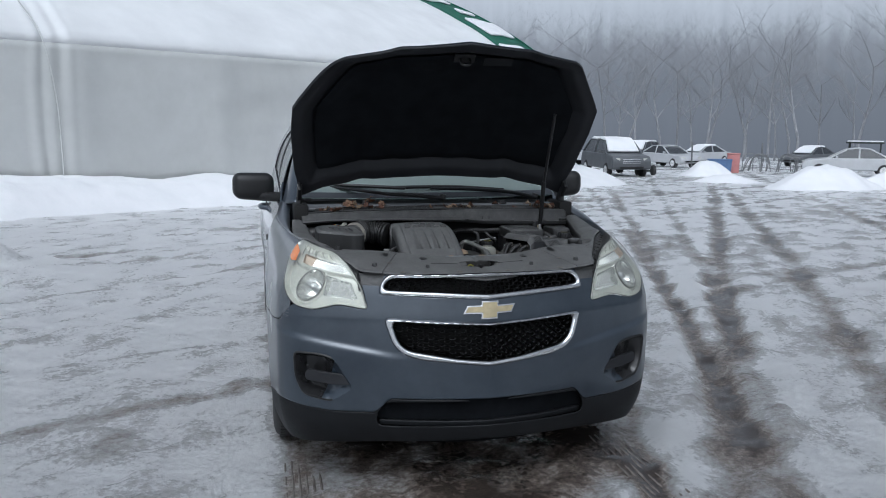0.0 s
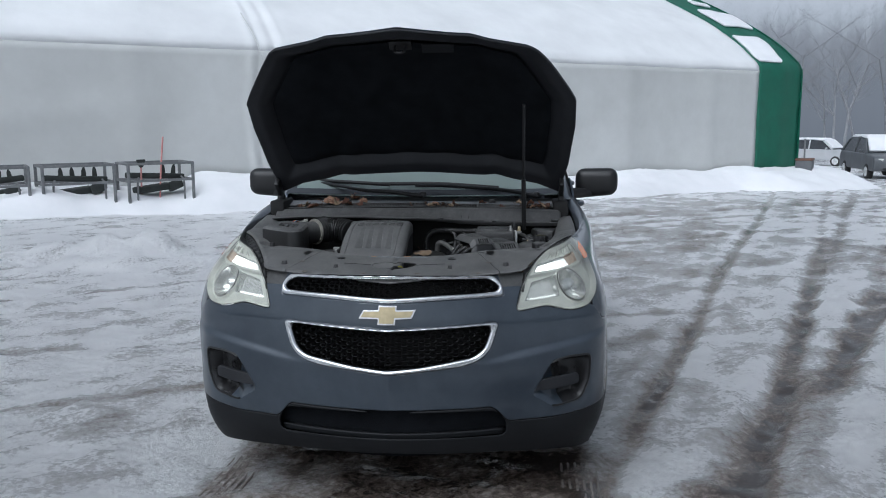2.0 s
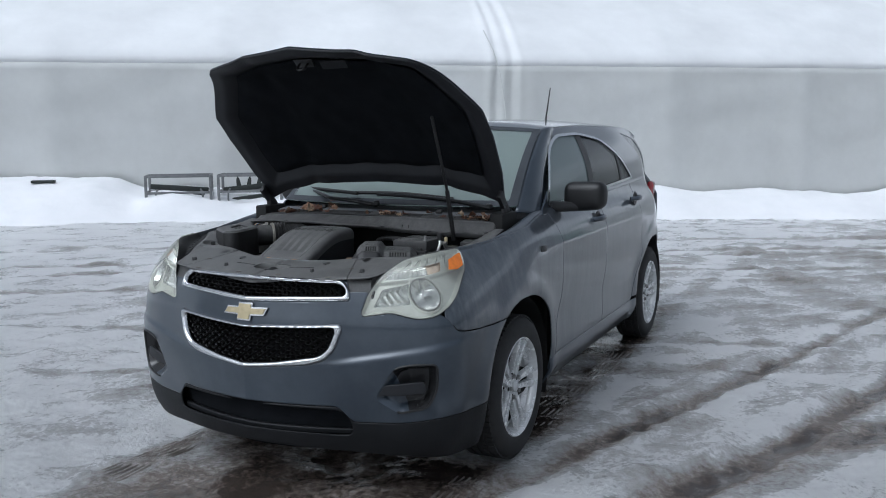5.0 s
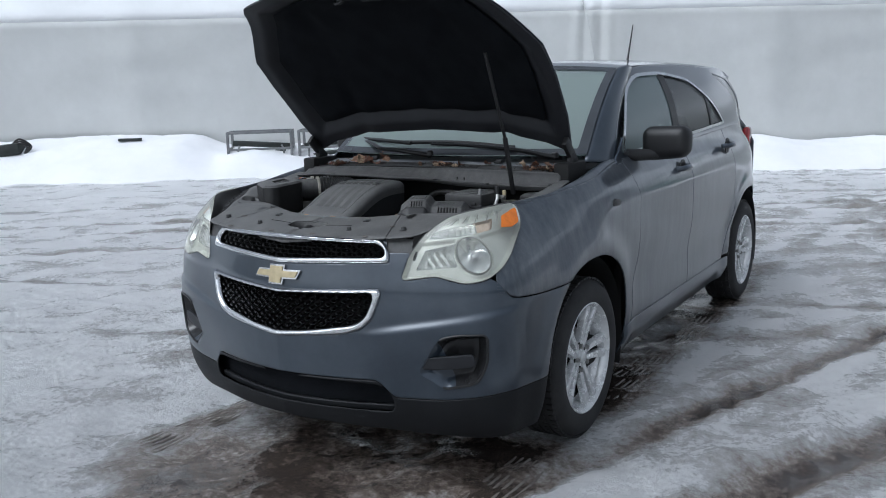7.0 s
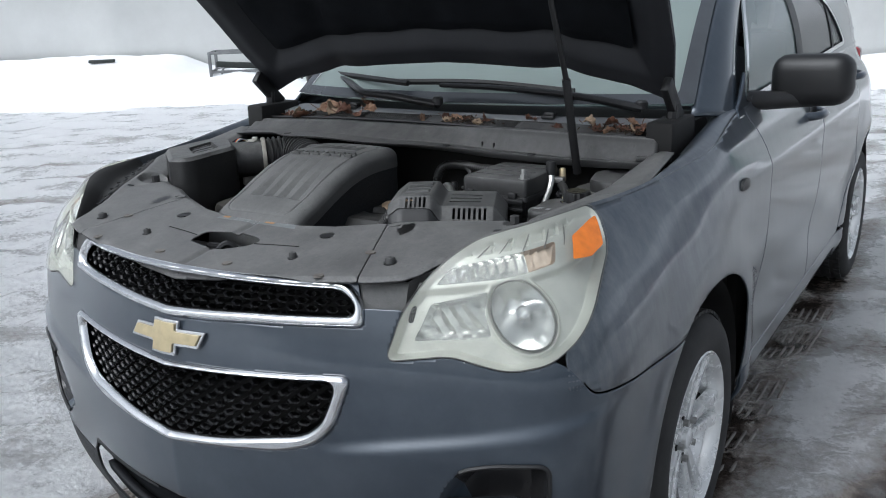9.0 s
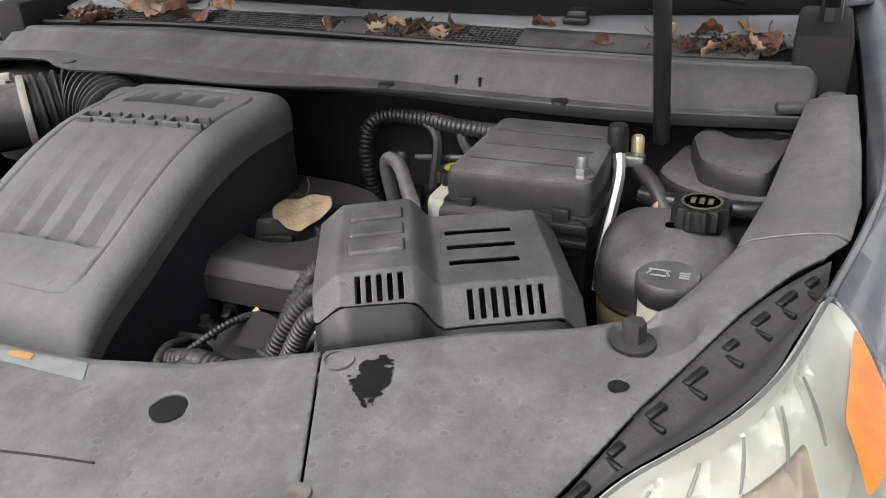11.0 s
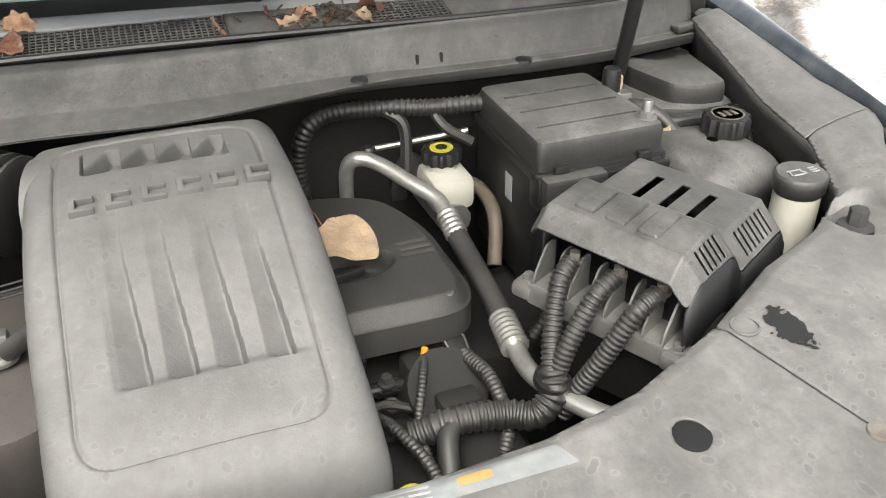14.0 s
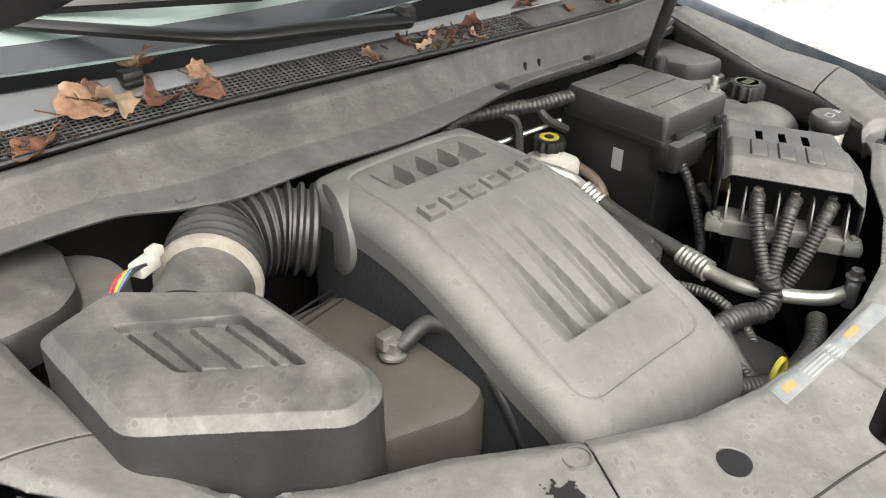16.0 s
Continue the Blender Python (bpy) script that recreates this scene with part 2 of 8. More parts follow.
M_YELLOW = mat("yellow_print", (0.3375, 0.315, 0.0375), 0.5, 0.0, 0.15, 40.0)
M_LABEL = mat("faded_blue_white_label", (0.1275, 0.15, 0.165), 0.5, 0.0, 0.2, 40.0, spread=(0.225, 0.2325, 0.2325), dust=(0.15, 0.15, 0.1425), dust_amount=0.6, dust_scale=30)
M_RUST = mat("rusty_screw_steel", (0.10, 0.085, 0.075), 0.6, 0.3, 0.3, 60.0, spread=(0.19, 0.175, 0.16))
M_COWL = mat("dusty_black_cowl_plastic", (0.02016, 0.02016, 0.02088), 0.5, 0.0, 0.2, 6.0, dust=(0.235, 0.233, 0.227), dust_amount=0.61, dust_scale=10, settle_shade=0.8, smear=0.35, grain=0.10, grain_scale=350)
# black seal rubber with grime, darkened for the shaded gap it fills
M_SEAL = mat("grimy_shaded_seal_rubber", (0.012, 0.012, 0.0125), 0.55, 0.0, 0.3, 12.0, dust=(0.095, 0.093, 0.088), dust_amount=0.55, dust_scale=14, settle_shade=0.5, smear=0.3, grain=0.1, grain_scale=300)
M_PRINT = mat("worn_yellow_print", (0.085, 0.08, 0.055), 0.5, 0.0, 0.3, 60.0)
M_LABELBAR = mat("white_print", (0.26, 0.265, 0.265), 0.5, 0.0, 0.1, 30.0)
M_ORANGE = mat("orange_print", (0.375, 0.195, 0.075), 0.5, 0.0, 0.15, 30.0)
M_SPILL = mat("black_spill_stain", (0.0096, 0.0096, 0.0096), 0.35, 0.0, 0.3, 40.0)
M_LEAF = mat("dry_tan_leaf", (0.1872, 0.0936, 0.0546), 0.7, 0.0, 0.3, 45.0, spread=(0.4368, 0.2808, 0.1872), grain=0.3, grain_scale=120)
M_LEAF_DARK = mat("wet_brown_leaf", (0.08, 0.036, 0.0224), 0.5, 0.0, 0.4, 30.0, spread=(0.176, 0.08, 0.048), grain=0.3, grain_scale=120)
M_LEAF_TAN = mat("pale_leaf", (0.315, 0.2325, 0.1575), 0.75, 0.0, 0.2, 40.0, grain=0.25, grain_scale=150)
# light grey: the sky's light on this strip is put into its colour
M_STRIP = mat("sky_paled_cowl_strip", (0.195, 0.2025, 0.2137), 0.5, 0.0, 0.1, 8.0, grain=0.05, grain_scale=300)
# base lightened in place of the sky mirrored in this glass
M_PRIVACY = mat("privacy_glass", (0.15, 0.16, 0.17), 0.15, 0.0, 0.1, 3.0)
M_DIRT = mat("leaf_mould", (0.05, 0.035, 0.025), 0.9, 0.0, 0.5, 50.0, grain=0.6, grain_scale=160)
M_SLUSH = mat("grey_slush", (0.10, 0.085, 0.075), 0.25, 0.0, 0.3, 12.0, spread=(0.24, 0.22, 0.20), grain=0.5, grain_scale=60)
M_SNOW = mat("old_snow", (0.80, 0.81, 0.83), 0.75, 0.0, 0.03, 1.5, grain=0.35, grain_scale=14, spread=(0.88, 0.88, 0.90))
M_GREEN = mat("green_tarpaulin", (0.012, 0.12, 0.075), 0.45, 0.0, 0.15, 2.0, grain=0.05, grain_scale=20)
M_FABRIC = mat("white_tarpaulin", (0.60, 0.61, 0.60), 0.55, 0.0, 0.06, 0.5, dust=(0.42, 0.43, 0.41), dust_amount=0.35, dust_scale=0.9, grain=0.25, grain_scale=3.0)
M_PIPE = mat("silver_pipe", (0.4968, 0.4968, 0.4752), 0.38, 0.8, 0.2, 30.0)
# bark paled to grey: the fog's haze is put into its colour
M_BARK = mat("haze_paled_bark", (0.275, 0.28, 0.295), 0.9, 0.0, 0.15, 3.0)
M_IRON = mat("dark_green_black_iron", (0.025, 0.03, 0.028), 0.7, 0.0, 0.3, 8.0)
M_CARWHITE = mat("white_car_paint", (0.50, 0.51, 0.53), 0.35, 0.0, 0.08, 2.0, coat=0.4)
# dark paint and glass lifted towards grey, with distance haze in the colour
M_CARDARK = mat("hazed_dark_car_paint", (0.105, 0.112, 0.122), 0.45, 0.0, 0.2, 2.0, coat=0.2)
M_CARGLASS = mat("dark_car_glass", (0.05, 0.055, 0.062), 0.15, 0.0, 0.2, 3.0)
M_BLUE = mat("blue_bin_plastic", (0.10, 0.17, 0.32), 0.6, 0.0, 0.15, 4.0)
M_REDBIN = mat("faded_red_bin_plastic", (0.50, 0.21, 0.20), 0.6, 0.0, 0.15, 4.0)


# ---- building blocks ----
def curve(x, pts):
    """Smooth monotone curve through (x, y) pairs."""
    p = np.array(pts, float)
    h, d = np.diff(p[:, 0]), np.diff(p[:, 1]) / np.diff(p[:, 0])
    m = np.r_[d[0], [0 if a * b <= 0 else 2 * a * b / (a + b) for a, b in zip(d[:-1], d[1:])], d[-1]]
    x = np.clip(np.asarray(x, float), p[0, 0], p[-1, 0])
    k = np.clip(np.searchsorted(p[:, 0], x) - 1, 0, len(h) - 1)
    t = (x - p[k, 0]) / h[k]
    return (2 * t**3 - 3 * t**2 + 1) * p[k, 1] + (t**3 - 2 * t**2 + t) * h[k] * m[k] + (3 * t**2 - 2 * t**3) * p[k + 1, 1] + (t**3 - t**2) * h[k] * m[k + 1]


def step(a, b, x):
    t = np.clip((np.asarray(x, float) - a) / (b - a), 0, 1)
    return t * t * (3 - 2 * t)


def rounded(poly, n=3, r=0.02):
    """A closed outline with its corners rounded off over a length r."""
    p = np.array(poly, float)
    out = []
    for a, b, c in zip(np.roll(p, 1, 0), p, np.roll(p, -1, 0)):
        u, v = a - b, c - b
        lu, lv = np.linalg.norm(u), np.linalg.norm(v)
        s, e = b + u / lu * min(r, 0.45 * lu), b + v / lv * min(r, 0.45 * lv)
        for t in np.linspace(0, 1, 2 * n + 1):
            out.append((1 - t) ** 2 * s + 2 * t * (1 - t) * b + t * t * e)
    return np.array(out)


def inside(poly):
    """The signed distance to a closed outline, positive inside, as a function of two arrays."""
    a = np.asarray(poly, float)
    b = np.roll(a, -1, 0)

    def field(u, v):
        best, odd = np.full(np.shape(u), 9.0), np.zeros(np.shape(u), bool)
        for (ax, ay), (bx, by) in zip(a, b):
            dx, dy = bx - ax, by - ay
            t = np.clip(((u - ax) * dx + (v - ay) * dy) / max(dx * dx + dy * dy, 1e-12), 0, 1)
            best = np.minimum(best, np.hypot(u - ax - t * dx, v - ay - t * dy))
            if ay != by:
                odd ^= ((ay > v) != (by > v)) & (u < (bx - ax) * (v - ay) / (by - ay) + ax)
        return np.where(odd, best, -best)

    return field


def sheet(surface, us, vs, field=None):
    """A grid laid on surface(u, v), cut along field = 0 (kept where positive)."""
    U, V = np.meshgrid(us, vs)
    D = field(U, V) if field else np.ones(U.shape)
    bm, verts, pts = bmesh.new(), {}, []

    def grid(j, i):
        key = (j, i)
        if key not in verts:
            verts[key] = len(pts)
            pts.append((U[j, i], V[j, i]))
        return verts[key]

    def edge(p, q):
        key = (min(p, q), max(p, q))
        if key not in verts:
            t = D[p] / (D[p] - D[q])
            verts[key] = len(pts)
            pts.append((U[p] + t * (U[q] - U[p]), V[p] + t * (V[q] - V[p])))
        return verts[key]

    faces = []
    for j in range(len(vs) - 1):
        for i in range(len(us) - 1):
            ring = [(j, i), (j, i + 1), (j + 1, i + 1), (j + 1, i)]
            keep = [D[c] > 0 for c in ring]
            if not any(keep):
                continue
            f = []
            for k in range(4):
                if keep[k]:
                    f.append(grid(*ring[k]))
                if keep[k] != keep[k - 3]:
                    f.append(edge(ring[k], ring[k - 3]))
            if len(f) > 2:
                faces.append(f)
    P = np.array(pts)
    XYZ = surface(P[:, 0], P[:, 1])
    me = bpy.data.meshes.new("sheet")
    me.from_pydata(XYZ.tolist(), [], faces)
    bm.from_mesh(me)
    bpy.data.meshes.remove(me)
    return bm


def part(name, bm, material, parent=None, label="", smooth=40, thick=0.0, flip=False, bevel=0.0):
    """Links a bmesh as one mesh object under a thing or a part."""
    if flip:
        bmesh.ops.reverse_faces(bm, faces=bm.faces[:])
    me = bpy.data.meshes.new(name)
    bm.to_mesh(me)
    bm.free()
    me.materials.append(material)
    if smooth:
        me.polygons.foreach_set("use_smooth", [True] * len(me.polygons))
        me.set_sharp_from_angle(angle=radians(smooth))
    ob = new(name, me)
    ob.parent = parent
    if thick:
        s = ob.modifiers.new("thickness", "SOLIDIFY")
        s.thickness, s.offset = thick, -1
    if bevel:
        s = ob.modifiers.new("edges", "BEVEL")
        s.width, s.segments, s.limit_method = bevel, 2, "ANGLE"
    if label:
        tagged(ob, label)
    return ob


def mirrored(bm):
    other = bm.copy()
    for v in other.verts:
        v.co.x = -v.co.x
    bmesh.ops.reverse_faces(other, faces=other.faces[:])
    return other


def both(name, bm, material, parent, label="", **kw):
    other = mirrored(bm)
    return part(name, bm, material, parent, label, **kw), part(name, other, material, parent, label, **kw)


def join(*bms):
    """Several shapes of one part as one bmesh."""
    out = bmesh.new()
    for b in bms:
        me = bpy.data.meshes.new("piece")
        b.to_mesh(me)
        out.from_mesh(me)
        bpy.data.meshes.remove(me)
        b.free()
    return out


def box(size, at=(0, 0, 0), r=0.0, turn=(0, 0, 0), taper=1.0, seg=2):
    """A box with rounded edges; taper scales its top."""
    bm = bmesh.new()
    bmesh.ops.create_cube(bm, size=1.0)
    for v in bm.verts:
        k = taper if v.co.z > 0 else 1.0
        v.co = Vector((v.co.x * size[0] * k, v.co.y * size[1] * k, v.co.z * size[2]))
    if r:
        bmesh.ops.bevel(bm, geom=bm.edges[:], offset=r, segments=seg, affect="EDGES", profile=0.5)
    bmesh.ops.transform(bm, matrix=pose(*at, *turn), verts=bm.verts[:])
    return bm


def prism(outline, z0, z1, r=0.0, m=None, top=None):
    """An outline raised from z0 to z1, its top edge rounded by r; top(x, y) bends the upper face."""
    bm = bmesh.new()
    p = np.asarray(outline, float)
    mid = p.mean(0)
    loops = []
    levels = [(z0, 1.0)] + ([(z1 - r, 1.0), (z1 - 0.3 * r, None), (z1, None)] if r else [(z1, 1.0)])
    d = np.linalg.norm(p - mid, axis=1).mean()
    for n, (z, k) in enumerate(levels):
        k = k if k is not None else (1 - 0.3 * r / d if n == 2 else 1 - r / d)
        ring = []
        for x, y in (p - mid) * k + mid:
            dz = top(x, y) if top and n else 0.0
            ring.append(bm.verts.new((x, y, z + dz)))
        loops.append(ring)
    for a, b in zip(loops, loops[1:]):
        for i in range(len(a)):
            bm.faces.new((a[i], a[(i + 1) % len(a)], b[(i + 1) % len(a)], b[i]))
    bm.faces.new(loops[-1])
    bm.faces.new(loops[0][::-1])
    bmesh.ops.recalc_face_normals(bm, faces=bm.faces[:])
    if m is not None:
        bmesh.ops.transform(bm, matrix=m, verts=bm.verts[:])
    return bm


def smooth_line(pts, n=8):
    """A smooth line through a few points."""
    p = np.array(pts, float)
    if len(p) < 3:
        return np.array([p[0] + (p[-1] - p[0]) * t for t in np.linspace(0, 1, n + 1)])
    e = np.vstack([2 * p[0] - p[1], p, 2 * p[-1] - p[-2]])
    out = []
    for i in range(1, len(e) - 2):
        for t in np.linspace(0, 1, n, endpoint=False):
            a, b, c, d = e[i - 1 : i + 3]
            out.append(0.5 * (2 * b + (c - a) * t + (2 * a - 5 * b + 4 * c - d) * t * t + (3 * b - 3 * c + d - a) * t**3))
    return np.array(out + [p[-1]])


def tube(pts, r, sides=10, n=8, ribs=0.0, pitch=0.008, flat=1.0):
    """A pipe along a smooth line; r may be a list along it; ribs: depth of corrugation."""
    line = smooth_line(pts, n)
    if ribs:
        length = np.r_[0, np.cumsum(np.linalg.norm(np.diff(line, axis=0), axis=1))]
        s = np.linspace(0, length[-1], max(8, int(length[-1] / pitch * 4)))
        line = np.stack([np.interp(s, length, line[:, k]) for k in range(3)], 1)
    radii = np.interp(np.linspace(0, 1, len(line)), np.linspace(0, 1, len(r)), r) if np.ndim(r) else np.full(len(line), r)
    if ribs:
        radii = radii + ribs * np.array([0, 1, 1, 0])[np.arange(len(line)) % 4]
    bm, rings = bmesh.new(), []
    up = Vector((0.13, 0.07, 1)).normalized()
    for k, p in enumerate(line):
        way = Vector(line[min(k + 1, len(line) - 1)] - line[max(k - 1, 0)]).normalized()
        side = way.cross(up)
        side = side.normalized() if side.length > 1e-3 else Vector((1, 0, 0))
        up = side.cross(way).normalized()
        rings.append([bm.verts.new(Vector(p) + float(radii[k]) * (math.cos(a) * side + flat * math.sin(a) * up)) for a in np.linspace(0, 2 * math.pi, sides, endpoint=False)])
    for a, b in zip(rings, rings[1:]):
        for i in range(sides):
            bm.faces.new((a[i], a[(i + 1) % sides], b[(i + 1) % sides], b[i]))
    bm.faces.new(rings[0][::-1]), bm.faces.new(rings[-1])
    bmesh.ops.recalc_face_normals(bm, faces=bm.faces[:])
    return bm


def turned(profile, sides=24, at=(0, 0, 0), turn=(0, 0, 0)):
    """A body of revolution about z through (radius, z) pairs."""
    bm, rings = bmesh.new(), []
    for r, z in profile:
        rings.append([bm.verts.new((r * math.cos(a), r * math.sin(a), z)) for a in np.linspace(0, 2 * math.pi, sides, endpoint=False)])
    for a, b in zip(rings, rings[1:]):
        for i in range(sides):
            bm.faces.new((a[i], a[(i + 1) % sides], b[(i + 1) % sides], b[i]))
    if profile[0][0] < 0.12:
        bm.faces.new(rings[0][::-1])
    if profile[-1][0] < 0.12:
        bm.faces.new(rings[-1])
    bmesh.ops.recalc_face_normals(bm, faces=bm.faces[:])
    bmesh.ops.transform(bm, matrix=pose(*at, *turn), verts=bm.verts[:])
    return bm


def knob(r, h, at, lobes=12, turn=(0, 0, 0)):
    """A screw cap with grips round its rim."""
    a = np.linspace(0, 2 * math.pi, lobes * 4, endpoint=False)
    rim = r * (1 + 0.06 * np.sign(np.sin(lobes * a)))
    return prism(np.stack([rim * np.cos(a), rim * np.sin(a)], 1), 0, h, 0.15 * r, pose(*at, *turn))


def bolt(r, h, at, turn=(0, 0, 0)):
    hexagon = [(r * math.cos(a), r * math.sin(a)) for a in np.linspace(0, 2 * math.pi, 6, endpoint=False)]
    return join(prism(hexagon, 0, h, 0.1 * r, pose(*at, *turn)), turned([(1.5 * r, -0.001), (1.5 * r, 0.15 * h), (1.0 * r, 0.25 * h)], 16, at, turn))


def thing(name, label, category, group="", kind="", at=None):
    ob = new(name)
    ob.empty_display_size = 0.2
    if at is not None:
        ob.matrix_basis = at
    return tagged(ob, label, category, group, kind)


def value_noise(x, y, seed=0):
    """Smooth noise of 0 to 1 over arrays of places, one lump to the metre."""
    xi, yi = np.floor(x).astype(int), np.floor(y).astype(int)
    fx, fy = x - xi, y - yi
    fx, fy = fx * fx * (3 - 2 * fx), fy * fy * (3 - 2 * fy)

    def lattice(a, b):
        h = (a * 374761393 + b * 668265263 + seed * 974634541) & 0x7FFFFFFF
        h = ((h ^ (h >> 13)) * 1274126177) & 0x7FFFFFFF
        return ((h ^ (h >> 16)) & 0xFFFF) / 65535.0

    return (lattice(xi, yi) * (1 - fx) + lattice(xi + 1, yi) * fx) * (1 - fy) + (lattice(xi, yi + 1) * (1 - fx) + lattice(xi + 1, yi + 1) * fx) * fy


# ---- ground: trodden snow and ice over wet gravel ----
def ground_material():
    m = bpy.data.materials.new("icy_slush")
    m.use_nodes = True
    n, l = m.node_tree.nodes, m.node_tree.links
    b = n["Principled BSDF"]
    tc, wet = n.new("ShaderNodeTexCoord"), n.new("ShaderNodeAttribute")
    wet.attribute_name = "wet"
    fine, lumps = n.new("ShaderNodeTexNoise"), n.new("ShaderNodeTexNoise")
    fine.inputs["Scale"].default_value, fine.inputs["Detail"].default_value, fine.inputs["Roughness"].default_value = 27.0, 9.0, 0.74
    lumps.inputs["Scale"].default_value, lumps.inputs["Detail"].default_value, lumps.inputs["Roughness"].default_value = 2.4, 9.0, 0.62
    drawn = n.new("ShaderNodeMapping")
    drawn.vector_type = "TEXTURE"
    drawn.inputs["Rotation"].default_value, drawn.inputs["Scale"].default_value = (0, 0, radians(50)), (1.5, 0.9, 1.0)
    l.new(tc.outputs["Object"], drawn.inputs[0])
    l.new(tc.outputs["Object"], fine.inputs["Vector"]), l.new(drawn.outputs[0], lumps.inputs["Vector"])

    def maths(op, a, c, clamp=False):
        k = n.new("ShaderNodeMath")
        k.operation, k.use_clamp = op, clamp
        for s, v in zip(k.inputs, (a, c)):
            if isinstance(v, float):
                s.default_value = v
            else:
                l.new(v, s)
        return k.outputs[0]

    mix = maths("ADD", maths("MULTIPLY", fine.outputs["Fac"], 0.40), maths("MULTIPLY", lumps.outputs["Fac"], 0.60))
    level = maths("ADD", wet.outputs["Fac"], maths("MULTIPLY", maths("SUBTRACT", mix, 0.5), 2.9))
    ramp = n.new("ShaderNodeValToRGB")
    e = ramp.color_ramp.elements
    e[0].position, e[0].color = 0.0, (0.84, 0.85, 0.86, 1)
    e[1].position, e[1].color = 1.0, (0.042, 0.033, 0.028, 1)
    for p, c in ((0.14, (0.70, 0.71, 0.72)), (0.32, (0.54, 0.54, 0.54)), (0.52, (0.36, 0.338, 0.322)), (0.70, (0.175, 0.148, 0.130)), (0.84, (0.092, 0.075, 0.064))):
        k = e.new(p)
        k.color = (*c, 1)
    l.new(level, ramp.inputs["Fac"])
    l.new(ramp.outputs["Color"], b.inputs["Base Color"])
    rr = n.new("ShaderNodeMapRange")
    rr.inputs["From Min"].default_value, rr.inputs["From Max"].default_value = 0.15, 0.75
    rr.inputs["To Min"].default_value, rr.inputs["To Max"].default_value = 0.28, 0.05
    l.new(level, rr.inputs["Value"])
    l.new(rr.outputs[0], b.inputs["Roughness"])
    grit = n.new("ShaderNodeTexNoise")
    grit.inputs["Scale"].default_value, grit.inputs["Detail"].default_value, grit.inputs["Roughness"].default_value = 14.0, 10.0, 0.78
    l.new(tc.outputs["Object"], grit.inputs["Vector"])
    bump = n.new("ShaderNodeBump")
    bump.inputs["Distance"].default_value = 0.06
    flat = n.new("ShaderNodeMapRange")
    flat.inputs["From Min"].default_value, flat.inputs["From Max"].default_value = 0.5, 0.95
    flat.inputs["To Min"].default_value, flat.inputs["To Max"].default_value = 1.0, 0.10
    l.new(level, flat.inputs["Value"])
    l.new(flat.outputs[0], bump.inputs["Strength"])
    l.new(grit.outputs["Fac"], bump.inputs["Height"])
    l.new(bump.outputs[0], b.inputs["Normal"])
    return m


# Wheel ruts: a point, a direction, the width, how wet.
RUTS = [(1.85, 0.09, 0.496, 0.868, 0.17, 0.62), (2.3, 1.30, 0.37, 0.929, 0.12, 0.46), (1.35, 0.70, 0.31, 0.95, 0.08, 0.55), (2.02, 0.45, 0.34, 0.94, 0.09, 0.40), (2.67, 1.32, 0.42, 0.908, 0.11, 0.38),
        (2.95, 0.05, 0.475, 0.88, 0.15, 0.45), (5.4, 0.0, 0.47, 0.88, 0.16, 0.45),
        (0.80, 0.0, 0.02, 1.0, 0.11, 0.22), (-0.80, 0.0, 0.02, 1.0, 0.11, 0.22),
        (-4.0, 3.2, 0.80, 0.60, 0.14, 0.42), (-4.2, 4.6, 0.79, 0.61, 0.13, 0.40), (-3.0, 6.4, 0.80, 0.6, 0.16, 0.45), (-2.5, 8.6, 0.81, 0.59, 0.30, 0.42),
        (-3.6, 1.2, 0.95, 0.31, 0.12, 0.30), (-3.2, -0.2, 0.9, 0.43, 0.15, 0.30)]


